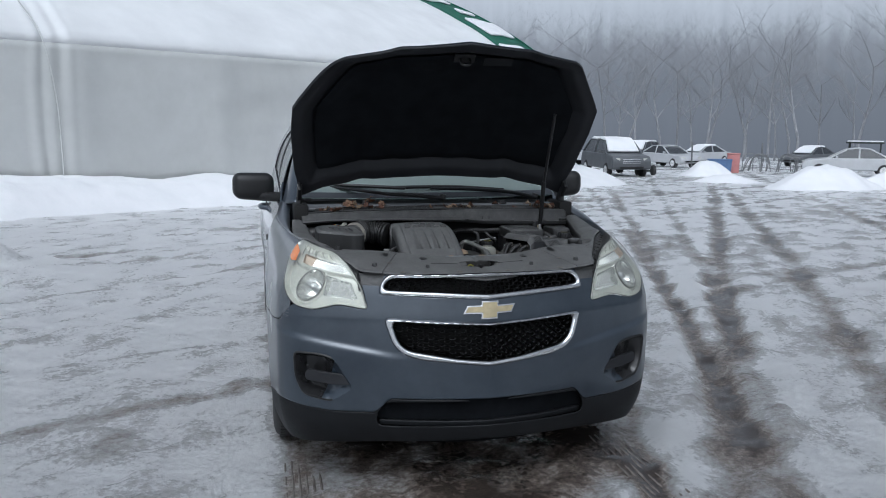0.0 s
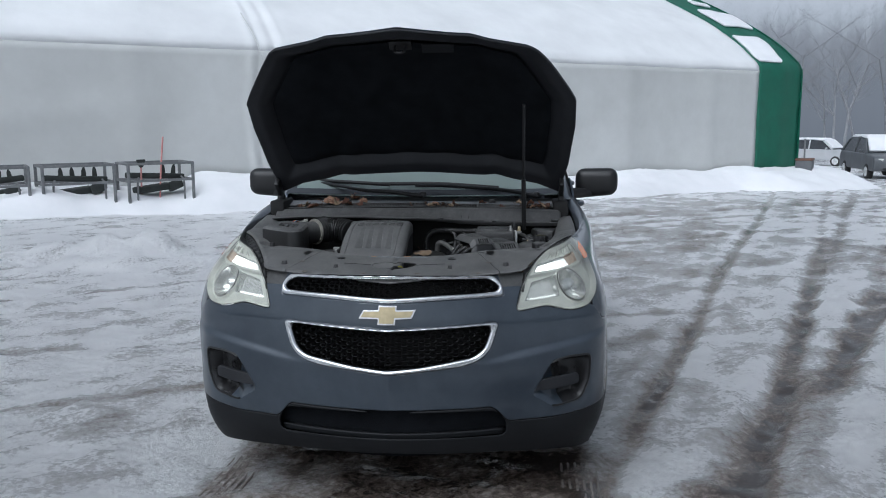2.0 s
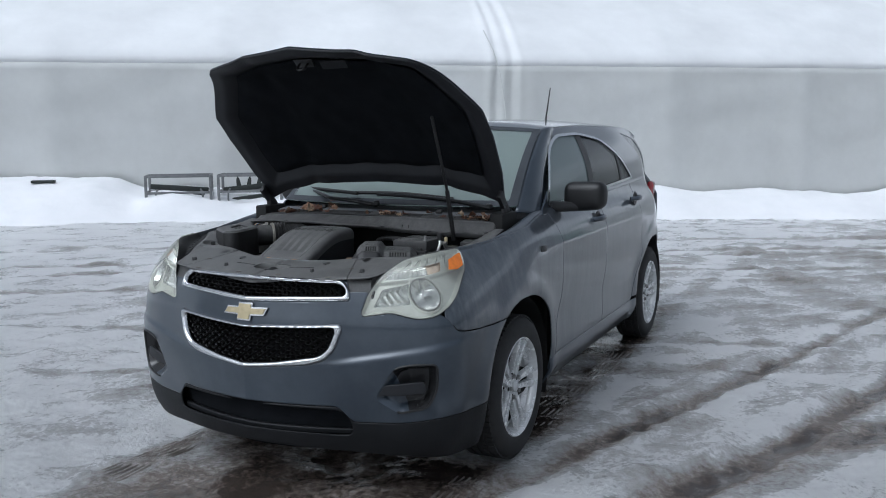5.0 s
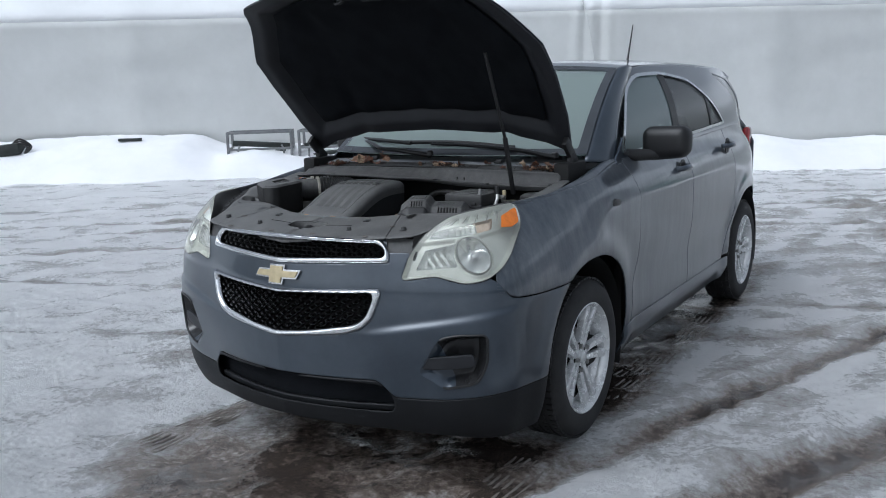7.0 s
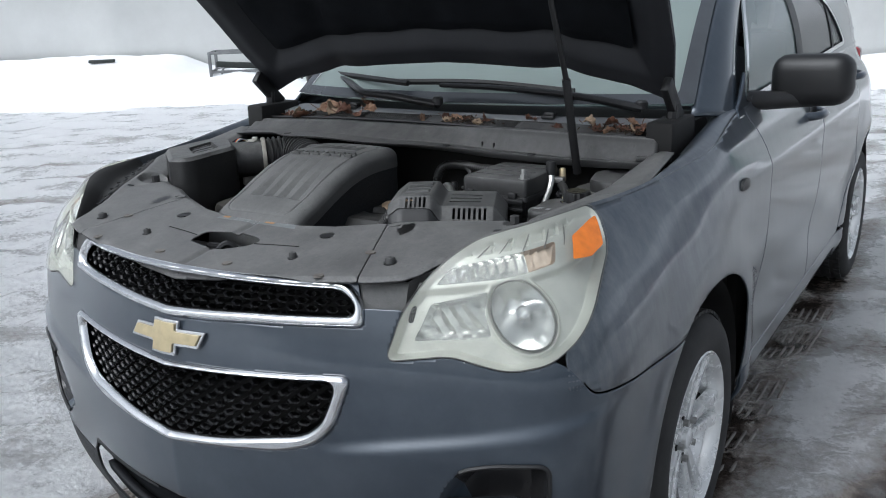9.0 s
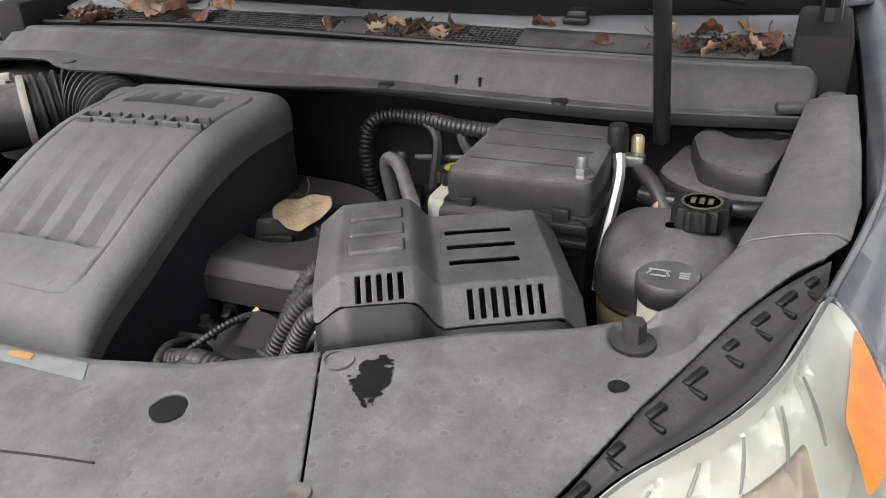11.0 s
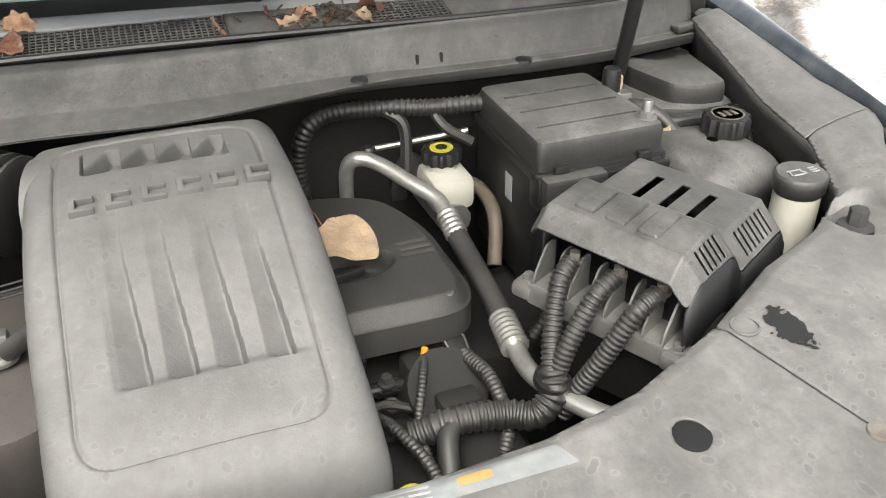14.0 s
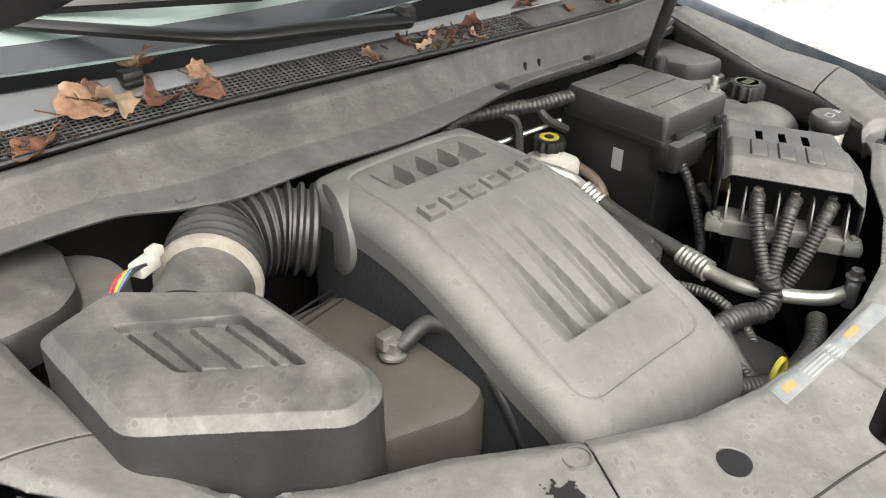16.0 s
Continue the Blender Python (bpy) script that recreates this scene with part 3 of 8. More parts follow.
def ground_height(x, y):
    """Height and wetness of the yard, which falls away towards the woods; wetness also carries the car's shade."""
    h = -np.interp(0.45 * x + 0.89 * y, [5, 24, 44, 95, 140], [0, 0.46, 1.08, 2.3, 3.0]) + 0.035 * np.maximum(0, -x - 6) * step(2, 9, y)
    n1 = value_noise(x * 0.55 + 7, y * 0.55, 1)
    n2 = value_noise(x * 1.7, y * 1.7 + 3, 2)
    n3 = value_noise(x * 4.6, y * 4.6, 3)
    n4 = value_noise(x * 11.0, y * 11.0, 4)
    near = 1 - step(25, 60, np.hypot(x, y))
    wet = 0.125 + 0.42 * (n1 - 0.5) + 0.44 * (n2 - 0.5) + 0.26 * (n3 - 0.5) + 0.16 * (n4 - 0.5) + 0.11 * step(0.8, 1.6, x) * (1 - step(3.5, 7.0, x))
    # streaks of slush drawn out along the way that cars drive
    wet = wet + 0.26 * (value_noise((x * 0.87 - y * 0.49) * 3.4, (x * 0.49 + y * 0.87) * 0.7, 8) - 0.5) * step(0.5, 1.5, x) + 0.26 * (value_noise((x * 0.60 - y * 0.80) * 3.0, (x * 0.80 + y * 0.60) * 0.6, 9) - 0.5) * step(-1.0, -2.2, x)
    wet = wet - 0.06 * step(0.0, -1.5, x) - 0.10 * step(-2.0, -4.5, x) - 0.14 * step(3.0, 5.0, y) * step(-0.5, -2.0, x)
    h = h + near * (0.022 * (n2 - 0.5) + 0.030 * (n3 - 0.5) + 0.030 * (n4 - 0.5) + 0.016 * (value_noise(x * 23.0, y * 23.0, 7) - 0.5))
    for px, py, dx, dy, w, s in RUTS:
        wobble = 0.10 * (value_noise(x * 0.4 + px, y * 0.4, 5) - 0.5)
        off = (x - px) * dy - (y - py) * dx + wobble
        along = value_noise((x * dx + y * dy) * 0.9, px + 0 * x, 6)
        g = np.exp(-((off / (0.85 * w)) ** 4))
        ridge = np.exp(-(((np.abs(off) - 1.9 * w) / (0.7 * w)) ** 2))
        if abs(px) == 0.80:
            g = g * step(-1.3, -0.7, y) * (1 - step(2.9, 3.6, y))
        core = np.exp(-(((off - 0.15 * w) / (0.38 * w)) ** 2))
        wet = wet + 0.70 * s * g * (0.72 + 0.4 * along) + 0.50 * s * core * (0.3 + 1.1 * along) - 0.16 * ridge * (0.4 + along)
        h = h - near * 0.030 * g * s + near * 0.035 * ridge * n3 * s
    # brown wet ground below the car, darkened further for the car's shade
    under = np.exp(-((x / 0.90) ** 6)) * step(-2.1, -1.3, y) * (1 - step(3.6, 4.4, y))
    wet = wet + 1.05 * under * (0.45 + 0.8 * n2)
    pile = np.exp(-(((x + 4.3) / 1.0) ** 2) - ((y - 5.5) / 0.6) ** 2)
    h = h + 0.26 * pile * (0.4 + n3 + 0.4 * n4)
    wet = wet - 0.7 * pile
    contact = np.exp(-((((np.abs(x) - 0.8) / 0.25) ** 2))) * (np.exp(-((y / 0.4) ** 2)) + np.exp(-(((y - 2.857) / 0.4) ** 2)))
    h = h * (1 - np.clip(contact, 0, 1)) - 0.004 * np.clip(contact, 0, 1)
    return h, wet


def ground():
    n, reach, b = 740, 900.0, 6.5
    t = np.linspace(-1, 1, n)
    axis = reach * np.sinh(b * t) / np.sinh(b)
    X, Y = np.meshgrid(axis + 0.9, axis + 0.2)
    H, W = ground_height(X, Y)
    me = bpy.data.meshes.new("ground")
    j, i = np.meshgrid(np.arange(n - 1), np.arange(n - 1), indexing="ij")
    a = (j * n + i).ravel()
    faces = np.stack([a, a + 1, a + n + 1, a + n], 1)
    me.from_pydata(np.stack([X, Y, H], -1).reshape(-1, 3).tolist(), [], faces.tolist())
    me.polygons.foreach_set("use_smooth", [True] * len(me.polygons))
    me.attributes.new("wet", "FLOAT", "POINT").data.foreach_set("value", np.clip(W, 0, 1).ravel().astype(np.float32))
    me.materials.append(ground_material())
    tagged(new("ground", me), "icy rutted yard of slush, ice and wet gravel", "ground", kind="structure")


def yard(x, y):
    return float(ground_height(np.array([float(x)]), np.array([float(y)]))[0][0])


ground()


# ---- fabric building: a long wall, a curved roof, a green end bay ----
WALL = Matrix(((-0.795, 0.607, 0, 8.0), (-0.607, -0.795, 0, 23.3), (0, 0, 1, 0), (0, 0, 0, 1)))  # x along the wall, y towards the yard
ROOF = [(0.0, 0.0), (3.1, 0.0), (3.35, -0.10), (3.6, -0.36), (3.9, -0.70), (4.5, -1.6), (5.15, -2.8), (5.9, -4.4), (6.9, -7.2), (7.4, -9.5), (7.5, -10.5)]


def hall_profile(v):
    """v runs up the wall (0 to 1) and over the roof (1 to 2): offset from the wall plane, height."""
    z = np.where(v < 1, 3.1 * v - 0.9 * (v < 0.001), 3.1 + (v - 1) * 4.4)
    return curve(z, ROOF), z


def hall_surface(s, v):
    w, z = hall_profile(v)
    frame_gap = np.abs((s - 2.2 + 1.65) % 3.3 - 1.65)
    sag = -0.05 * (1 - np.exp(-((frame_gap / 0.35) ** 2)))
    lean = 0.10 * np.sin(v * 2.6)
    fold = sum(a * np.exp(-(((s - c - lean * k) / g) ** 2)) for a, c, g, k in ((0.09, 15.62, 0.10, 0.3), (-0.05, 15.78, 0.07, 0.5), (0.08, 15.95, 0.09, 0.7), (-0.05, 16.10, 0.06, 0.9), (0.10, 16.24, 0.10, 1.2)))
    ripple = 0.035 * (value_noise(s * 0.6 + v * 1.5, v * 7 + s * 0.25, 11) - 0.5) + 0.02 * (value_noise(s * 1.7 - v * 2.0, v * 13 + 0.6 * s, 12) - 0.5)
    belt = 0.03 * np.exp(-(((v - 1.04) / 0.04) ** 2))
    d = (sag + 0.28 * fold + ripple) + belt
    k = step(1.0, 1.15, v)
    return np.stack([s, w + d * (1 - 0.6 * k), z + d * 0.6 * k], -1)


def hall():
    ob = thing("fabric_building", "long white tarpaulin building with green end bay and snowy roof", "building", at=WALL)
    along = np.r_[np.linspace(0, 15.3, 100), np.linspace(15.3, 16.7, 70)[1:], np.linspace(16.7, 60, 200)[1:]]
    vs = np.r_[np.linspace(0, 1, 24), np.linspace(1, 2, 30)[1:]]
    part("wall", sheet(hall_surface, along, vs[vs <= 1.001]), M_FABRIC, ob, "white tarpaulin wall with folds", flip=True, thick=0.02)
    part("roof", sheet(hall_surface, along, vs[vs >= 0.999]), M_SNOWROOF, ob, "white roof fabric under thin snow", flip=True, thick=0.03)
    part("green_end_bay", sheet(hall_surface, np.linspace(-2.1, -0.003, 12), vs), M_GREEN, ob, "green tarpaulin end bay", flip=True, thick=0.02)
    # snow lying in patches on the green bay's roof
    rng = random.Random(4)
    for v0, v1, s0, s1 in ((1.055, 1.27, -1.22, -0.08), (1.34, 1.50, -1.95, -0.45), (1.54, 1.60, -1.7, -0.9), (1.66, 1.78, -1.9, -0.2)):
        edge = rounded([(s0 + rng.uniform(0, 0.2), v0), (s1, v0 + 0.01), (s1 - rng.uniform(0, 0.3), v1), (s0 - 0.15, v1 - 0.02)], 3, 0.06)
        lift = lambda s, v: hall_surface(s, v) + np.array([0, 0.03, 0.06])
        part("snow_patch", sheet(lift, np.linspace(-2.1, 0, 30), np.linspace(1.02, 1.8, 60), inside(edge)), M_SNOW, ob, flip=True, thick=0.05)
    gable = [(hall_profile(np.array(v))[0].item(), hall_profile(np.array(v))[1].item()) for v in np.linspace(0, 2, 40)]
    bm = bmesh.new()
    pts = gable + [(-21 - y, z) for y, z in gable[::-1]]
    f = bm.faces.new([bm.verts.new((-2.1, y, z)) for y, z in pts])
    part("end_wall", bm, M_GREEN, ob, thick=0.03, smooth=0)
    # the far side closes the hall
    part("far_wall", sheet(lambda s, v: hall_surface(s, v) * np.array([1, -1, 1]) + np.array([0, -21, 0]), np.linspace(-2.1, 60, 30), vs), M_FABRIC, ob, thick=0.02)
    # a loose cord hanging beside the fold
    part("cord", tube([(15.95, 0.13, 0.4), (16.0, 0.12, 2.0), (16.2, 0.06, 3.2), (16.35, -0.5, 3.9)], 0.012, 6), M_FABRIC, ob)


M_SNOWROOF = mat("thin_snow_on_fabric", (0.74, 0.75, 0.76), 0.7, 0.0, 0.04, 0.7, spread=(0.85, 0.86, 0.87), grain=0.25, grain_scale=4)
hall()


# ---- snow banked along the hall, and ploughed heaps ----
def bank_surface(s, w):
    """s along the hall, w from the wall outwards, 0 to 1."""
    reach = 1.5 + 0.5 * (value_noise(s * 0.4, 0 * s, 21) - 0.5) + 0.55 * step(16, 22, s) + 0.5 * np.exp(-(((s - 8.0) / 3.0) ** 2)) + 1.0 * step(2.5, 0.5, s)
    top = (0.20 + 0.50 * step(4, 24, s)) * (1 - 0.38 * step(17.4, 18.4, s) * (1 - step(23.4, 24.4, s))) + 0.18 * (value_noise(s * 0.8, 0 * s, 22) - 0.5)
    hump = 0.20 * np.exp(-(((s - 20.6) / 0.55) ** 2)) + 0.18 * np.exp(-(((s - 22.9) / 0.6) ** 2)) + 0.14 * np.exp(-(((s - 19.2) / 0.5) ** 2)) + 0.1 * np.exp(-(((s - 17.6) / 0.6) ** 2))
    shape = np.interp(w, [0, 0.25, 0.5, 0.8, 1.0], [1.0, 0.97, 0.78, 0.28, -0.12])
    y = 0.06 + w * reach
    P = np.stack([s, y], -1)
    wx, wy = -0.795 * s + 0.607 * y + 8.0, -0.607 * s - 0.795 * y + 23.3
    base = 0.035 * np.maximum(0, -wx - 6) * step(2, 9, wy)
    fall = np.interp(0.45 * wx + 0.89 * wy, [5, 24, 44, 95, 140], [0, 0.46, 1.08, 2.3, 3.0])
    bumps = 0.05 * (value_noise(s * 2.5, y * 2.5, 23) - 0.5) + 0.03 * (value_noise(s * 7, y * 7, 24) - 0.5)
    z = base - fall + (top + fall) * shape + hump * np.exp(-(((w - 0.66) / 0.16) ** 2)) + bumps * np.minimum(1, 4 * (1 - w))
    return np.stack([s, y, z], -1)


bm = sheet(bank_surface, np.linspace(-2.6, 58, 520), np.linspace(0, 1, 26))
bank = part("snow_bank", bm, M_SNOW, flip=True, smooth=80)
bank.matrix_basis = WALL
tagged(bank, "bank of ploughed white snow along the tarpaulin wall", "snow bank", kind="structure")


def heap(x, y, rx, ry, h, seed, turn=0.0):
    def surf(a, r):
        k = 1 + 0.25 * (value_noise(3 + 1.6 * np.cos(a) + seed, 3 + 1.6 * np.sin(a), seed) - 0.5)
        px, py = rx * r * k * np.cos(a), ry * r * k * np.sin(a)
        z = h * np.interp(r, [0, 0.3, 0.65, 1.0], [1.0, 0.86, 0.35, -0.06])
        z = z + 0.10 * h * (value_noise(px * 2.2 + seed, py * 2.2, seed + 1) - 0.5) + 0.06 * h * (value_noise(px * 6, py * 6, seed + 2) - 0.5)
        return np.stack([px, py, z], -1)

    bm = sheet(surf, np.linspace(0, 2 * math.pi, 64), np.linspace(0, 1, 18))
    bmesh.ops.remove_doubles(bm, verts=bm.verts[:], dist=0.01)
    bmesh.ops.recalc_face_normals(bm, faces=bm.faces[:])
    ob = part("snow_heap", bm, M_SNOW, smooth=80)
    ob.matrix_basis = pose(x, y, yard(x, y) - 0.02, 0, 0, turn)
    tagged(ob, "heap of ploughed snow in the yard", "snow heap", "snow heaps")


heap(18.0, 21.0, 2.5, 1.5, 0.85, 31, 10)
heap(21.6, 21.2, 3.0, 1.6, 0.70, 32, -5)
heap(20.6, 33.4, 1.6, 1.2, 0.80, 33)
heap(17.0, 25.6, 1.6, 1.0, 0.35, 34)


# ---- woods in the fog: a plain glowing backdrop far off, and bare trees before it ----
def backdrop():
    m = bpy.data.materials.new("glowing_fog_woods")
    m.use_nodes = True
    n, l = m.node_tree.nodes, m.node_tree.links
    n.remove(n["Principled BSDF"])
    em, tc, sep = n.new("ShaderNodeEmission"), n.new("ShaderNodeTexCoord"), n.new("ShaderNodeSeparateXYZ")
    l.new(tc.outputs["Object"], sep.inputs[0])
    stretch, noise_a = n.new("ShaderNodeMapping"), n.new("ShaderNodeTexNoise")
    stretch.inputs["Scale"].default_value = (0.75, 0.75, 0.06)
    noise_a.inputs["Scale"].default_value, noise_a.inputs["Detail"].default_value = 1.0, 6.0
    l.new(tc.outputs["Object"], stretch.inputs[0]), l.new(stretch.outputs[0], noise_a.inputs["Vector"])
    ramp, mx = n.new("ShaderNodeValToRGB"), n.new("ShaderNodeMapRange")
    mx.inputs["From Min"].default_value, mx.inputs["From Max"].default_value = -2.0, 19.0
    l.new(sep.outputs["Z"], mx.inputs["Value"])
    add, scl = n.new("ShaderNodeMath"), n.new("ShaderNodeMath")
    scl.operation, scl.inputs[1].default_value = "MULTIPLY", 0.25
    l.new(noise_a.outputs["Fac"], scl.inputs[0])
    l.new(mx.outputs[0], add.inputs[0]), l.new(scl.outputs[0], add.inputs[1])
    # the fog's haze is put into the glow's colours, paler upwards
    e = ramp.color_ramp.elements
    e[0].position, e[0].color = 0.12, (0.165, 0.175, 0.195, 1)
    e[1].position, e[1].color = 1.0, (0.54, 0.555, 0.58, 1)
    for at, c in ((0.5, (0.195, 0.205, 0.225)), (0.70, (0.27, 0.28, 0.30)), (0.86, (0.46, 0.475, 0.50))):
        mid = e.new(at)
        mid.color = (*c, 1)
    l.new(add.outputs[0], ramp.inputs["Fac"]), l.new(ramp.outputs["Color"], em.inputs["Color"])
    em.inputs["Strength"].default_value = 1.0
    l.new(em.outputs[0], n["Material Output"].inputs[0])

    def surf(a, v):
        top = 26 + 9 * value_noise(a * 14, 0 * a, 41) + 5 * value_noise(a * 47, 0 * a, 42) + 2.5 * value_noise(a * 130, 0 * a, 43)
        return np.stack([104 * np.sin(a), 104 * np.cos(a), -4 + v * (8 + 0.55 * top)], -1)

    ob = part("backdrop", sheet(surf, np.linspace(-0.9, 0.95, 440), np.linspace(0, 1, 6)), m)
    tagged(ob, "glowing backdrop of grey woods with the fog painted in", "woods", kind="structure")


backdrop()


def tree(x, y, height, seed):
    """A bare winter tree: tapered trunk, limbs, twigs."""
    rng = random.Random(seed)
    trunk_bm, crown_bm = bmesh.new(), bmesh.new()

    def limb(bm, a, b, r0, r1, sides):
        way = (b - a).normalized()
        side = way.cross(Vector((0.3, 0.2, 0.9))).normalized()
        up = side.cross(way)
        rings = [[bm.verts.new(p + r * (math.cos(t) * side + math.sin(t) * up)) for t in np.linspace(0, 2 * math.pi, sides, endpoint=False)] for p, r in ((a, r0), (b, r1))]
        for i in range(sides):
            bm.faces.new((rings[0][i], rings[0][(i + 1) % sides], rings[1][(i + 1) % sides], rings[1][i]))

    def grow(a, way, length, r, depth):
        bm = trunk_bm if depth < 1 else crown_bm
        n = 4 if depth == 0 else 3
        for k in range(n):
            b = a + way * (length / n)
            r1 = r * (0.84 if depth == 0 else 0.78)
            limb(bm, a, b, r, r1, 7 if depth < 2 else 4)
            if depth < 5 and (k > 0 or depth > 0):
                for _ in range(2 if depth < 4 else 1):
                    turn = Vector((rng.gauss(0, 1), rng.gauss(0, 1), rng.uniform(0.1, 0.9))).normalized()
                    grow(b, (way * 0.45 + turn * 0.85).normalized(), length * rng.uniform(0.42, 0.62), r1 * 0.55, depth + 1)
            a, r = b, r1
            way = (way + Vector((rng.gauss(0, 0.13), rng.gauss(0, 0.13), 0.06))).normalized()

    grow(Vector((0, 0, -0.3)), Vector((0, 0, 1)), height * 0.62, height * 0.010, 0)
    ob = thing("tree", "tall bare winter tree, its bark paled for the fog's haze", "tree", "bare trees", at=pose(x, y, yard(x, y)))
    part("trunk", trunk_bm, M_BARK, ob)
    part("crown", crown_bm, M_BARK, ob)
    return ob


stock = [tree(30, 76, 14.5, 1), tree(38, 80, 15.5, 2), tree(50, 72, 12.5, 3), tree(61, 66, 13.5, 4)]
rng = random.Random(8)
for k in range(44):
    a = 0.24 + 0.019 * k + rng.uniform(-0.012, 0.012)
    d = rng.uniform(78, 100)
    x, y = d * math.sin(a), d * math.cos(a)
    copy_thing(stock[k % 4], pose(x, y, yard(x, y), 0, 0, rng.uniform(0, 360)))


# ---- the car ----
# World axes: x towards the driver's side, y from the front axle to the tail, z up from the ground.
car = thing("car", "blue-grey five-door crossover car with its hood propped open, on ice", "car")

PLAN = [(0, 0), (0.12, 0.012), (0.30, 0.048), (0.50, 0.112), (0.72, 0.190), (0.838, 0.258), (0.900, 0.355), (0.920, 0.50), (0.923, 0.62)]
_px = np.array(PLAN)
_q = np.r_[0, np.cumsum(np.hypot(*np.diff(_px, axis=0).T))]
PLAN_X = [(q, x) for q, (x, y) in zip(_q, PLAN)] + [(1.7, 0.923), (5.3, 0.920)]
PLAN_Y = [(q, y - 1.02) for q, (x, y) in zip(_q, PLAN)] + [(5.254, 3.6)]
NOSE = [(0.14, -0.90), (0.18, -0.94), (0.25, -0.985), (0.35, -1.01), (0.5, -1.02), (0.62, -1.02), (0.8, -1.005), (0.88, -0.99), (0.95, -0.975), (1.0, -0.96), (1.05, -0.93), (1.1, -0.90)]
FRONT_W = [(0.14, 0.88), (0.2, 0.93), (0.35, 0.985), (0.5, 1.0), (0.8, 1.0), (0.88, 0.985), (0.95, 0.955), (1.0, 0.92), (1.05, 0.88), (1.085, 0.845), (1.105, 0.815), (1.125, 0.77), (1.2, 0.65)]
SIDE_W = [(0.2, 0.90), (0.28, 0.94), (0.4, 0.972), (0.55, 0.992), (0.72, 1.0), (0.95, 1.0), (1.05, 0.988), (1.12, 0.96), (1.2, 0.905), (1.3, 0.87)]


def skin(q, z):
    """The car's outer skin. q runs round from the nose's middle (0) along the flank; z is the height."""
    q, z = np.asarray(q, float), np.asarray(z, float)
    s = np.abs(q)
    w = step(0.95, 1.9, s)
    scale = curve(z, FRONT_W) * (1 - w) + curve(z, SIDE_W) * w
    tail = 1 - 0.16 * step(4.3, 5.25, s) ** 2
    flare = 0.0
    y = curve(s, PLAN_Y) + (curve(z, NOSE) + 1.02) * (1 - step(0.8, 1.6, s))
    for axle in (0.0, 2.857):
        d = np.hypot(y - axle, z - 0.36)
        flare = flare + 0.014 * np.exp(-(((d - 0.50) / 0.07) ** 2)) * (s > 1.0)
    # door panels: a scallop above the sill, a soft line below the handles
    door = step(1.95, 2.3, s) * (1 - step(4.0, 4.3, s))
    flare = flare - 0.022 * door * np.exp(-(((z - 0.60) / 0.13) ** 2)) + 0.006 * door * np.exp(-(((z - 1.02) / 0.03) ** 2))
    # bumper crease that rises outwards, and the swell of the lower bumper
    line = 0.66 + 0.16 * np.clip(s - 0.42, 0, 1)
    ledge = 0.013 * step(-0.012, 0.02, line - z) * step(0.30, 0.55, s) * (1 - step(1.0, 1.2, s)) * (1 - step(0.0, 0.25, line - z))
    y = y - ledge
    return np.stack([np.sign(q) * (curve(s, PLAN_X) * scale * tail + flare), y, z], -1)


def lifted(d):
    """The skin pushed outwards by d (inwards if negative), roughly along its normal."""

    def surf(q, z):
        p = skin(q, z)
        a, b = skin(q + 0.004, z) - skin(q - 0.004, z), skin(q, z + 0.004) - skin(q, z - 0.004)
        n = np.cross(a, b)
        return p + d * n / np.linalg.norm(n, axis=-1, keepdims=True)

    return surf


UPPER_OUT = rounded([(-0.47, 1.002), (0, 1.012), (0.47, 1.002), (0.497, 0.965), (0.492, 0.913), (0.25, 0.908), (0, 0.897), (-0.25, 0.908), (-0.492, 0.913), (-0.497, 0.965)], 3, 0.022)
UPPER_IN = rounded([(-0.445, 0.985), (0, 0.994), (0.445, 0.985), (0.474, 0.962), (0.468, 0.937), (0.22, 0.932), (0, 0.922), (-0.22, 0.932), (-0.468, 0.937), (-0.474, 0.962)], 3, 0.02)
LOWER_OUT = rounded([(-0.462, 0.818), (-0.2, 0.807), (0, 0.800), (0.2, 0.807), (0.462, 0.818), (0.425, 0.705), (0.38, 0.660), (0.30, 0.637), (0.14, 0.622), (0, 0.608), (-0.14, 0.622), (-0.30, 0.637), (-0.38, 0.660), (-0.425, 0.705)], 3, 0.03)
LOWER_IN = rounded([(-0.426, 0.801), (0, 0.784), (0.426, 0.801), (0.395, 0.712), (0.352, 0.680), (0.14, 0.646), (0, 0.632), (-0.14, 0.646), (-0.352, 0.680), (-0.395, 0.712)], 3, 0.03)
LAMP = rounded([(1.150, 1.106), (1.112, 1.030), (1.0, 0.958), (0.925, 0.892), (0.865, 0.856), (0.785, 0.842), (0.725, 0.855), (0.67, 0.870), (0.53, 0.850), (0.575, 0.945), (0.645, 1.010), (0.70, 1.046), (0.775, 1.078), (0.85, 1.092), (0.97, 1.103)], 3, 0.03)
FOG = rounded([(0.69, 0.640), (0.76, 0.655), (0.872, 0.655), (0.865, 0.545), (0.825, 0.465), (0.70, 0.440), (0.655, 0.470), (0.60, 0.50)], 3, 0.03)
BAY_EDGE = [(0.0, 1.015), (0.47, 1.008), (0.53, 0.955), (0.60, 0.99), (0.66, 1.03)]
up_out, up_in, lo_out, lo_in, lamp_in, fog_in = (inside(p) for p in (UPPER_OUT, UPPER_IN, LOWER_OUT, LOWER_IN, LAMP, FOG))
intake_in = inside(rounded([(-0.45, 0.445), (0, 0.455), (0.45, 0.445), (0.50, 0.39), (0.50, 0.33), (0, 0.338), (-0.50, 0.33), (-0.50, 0.39)], 3, 0.03))


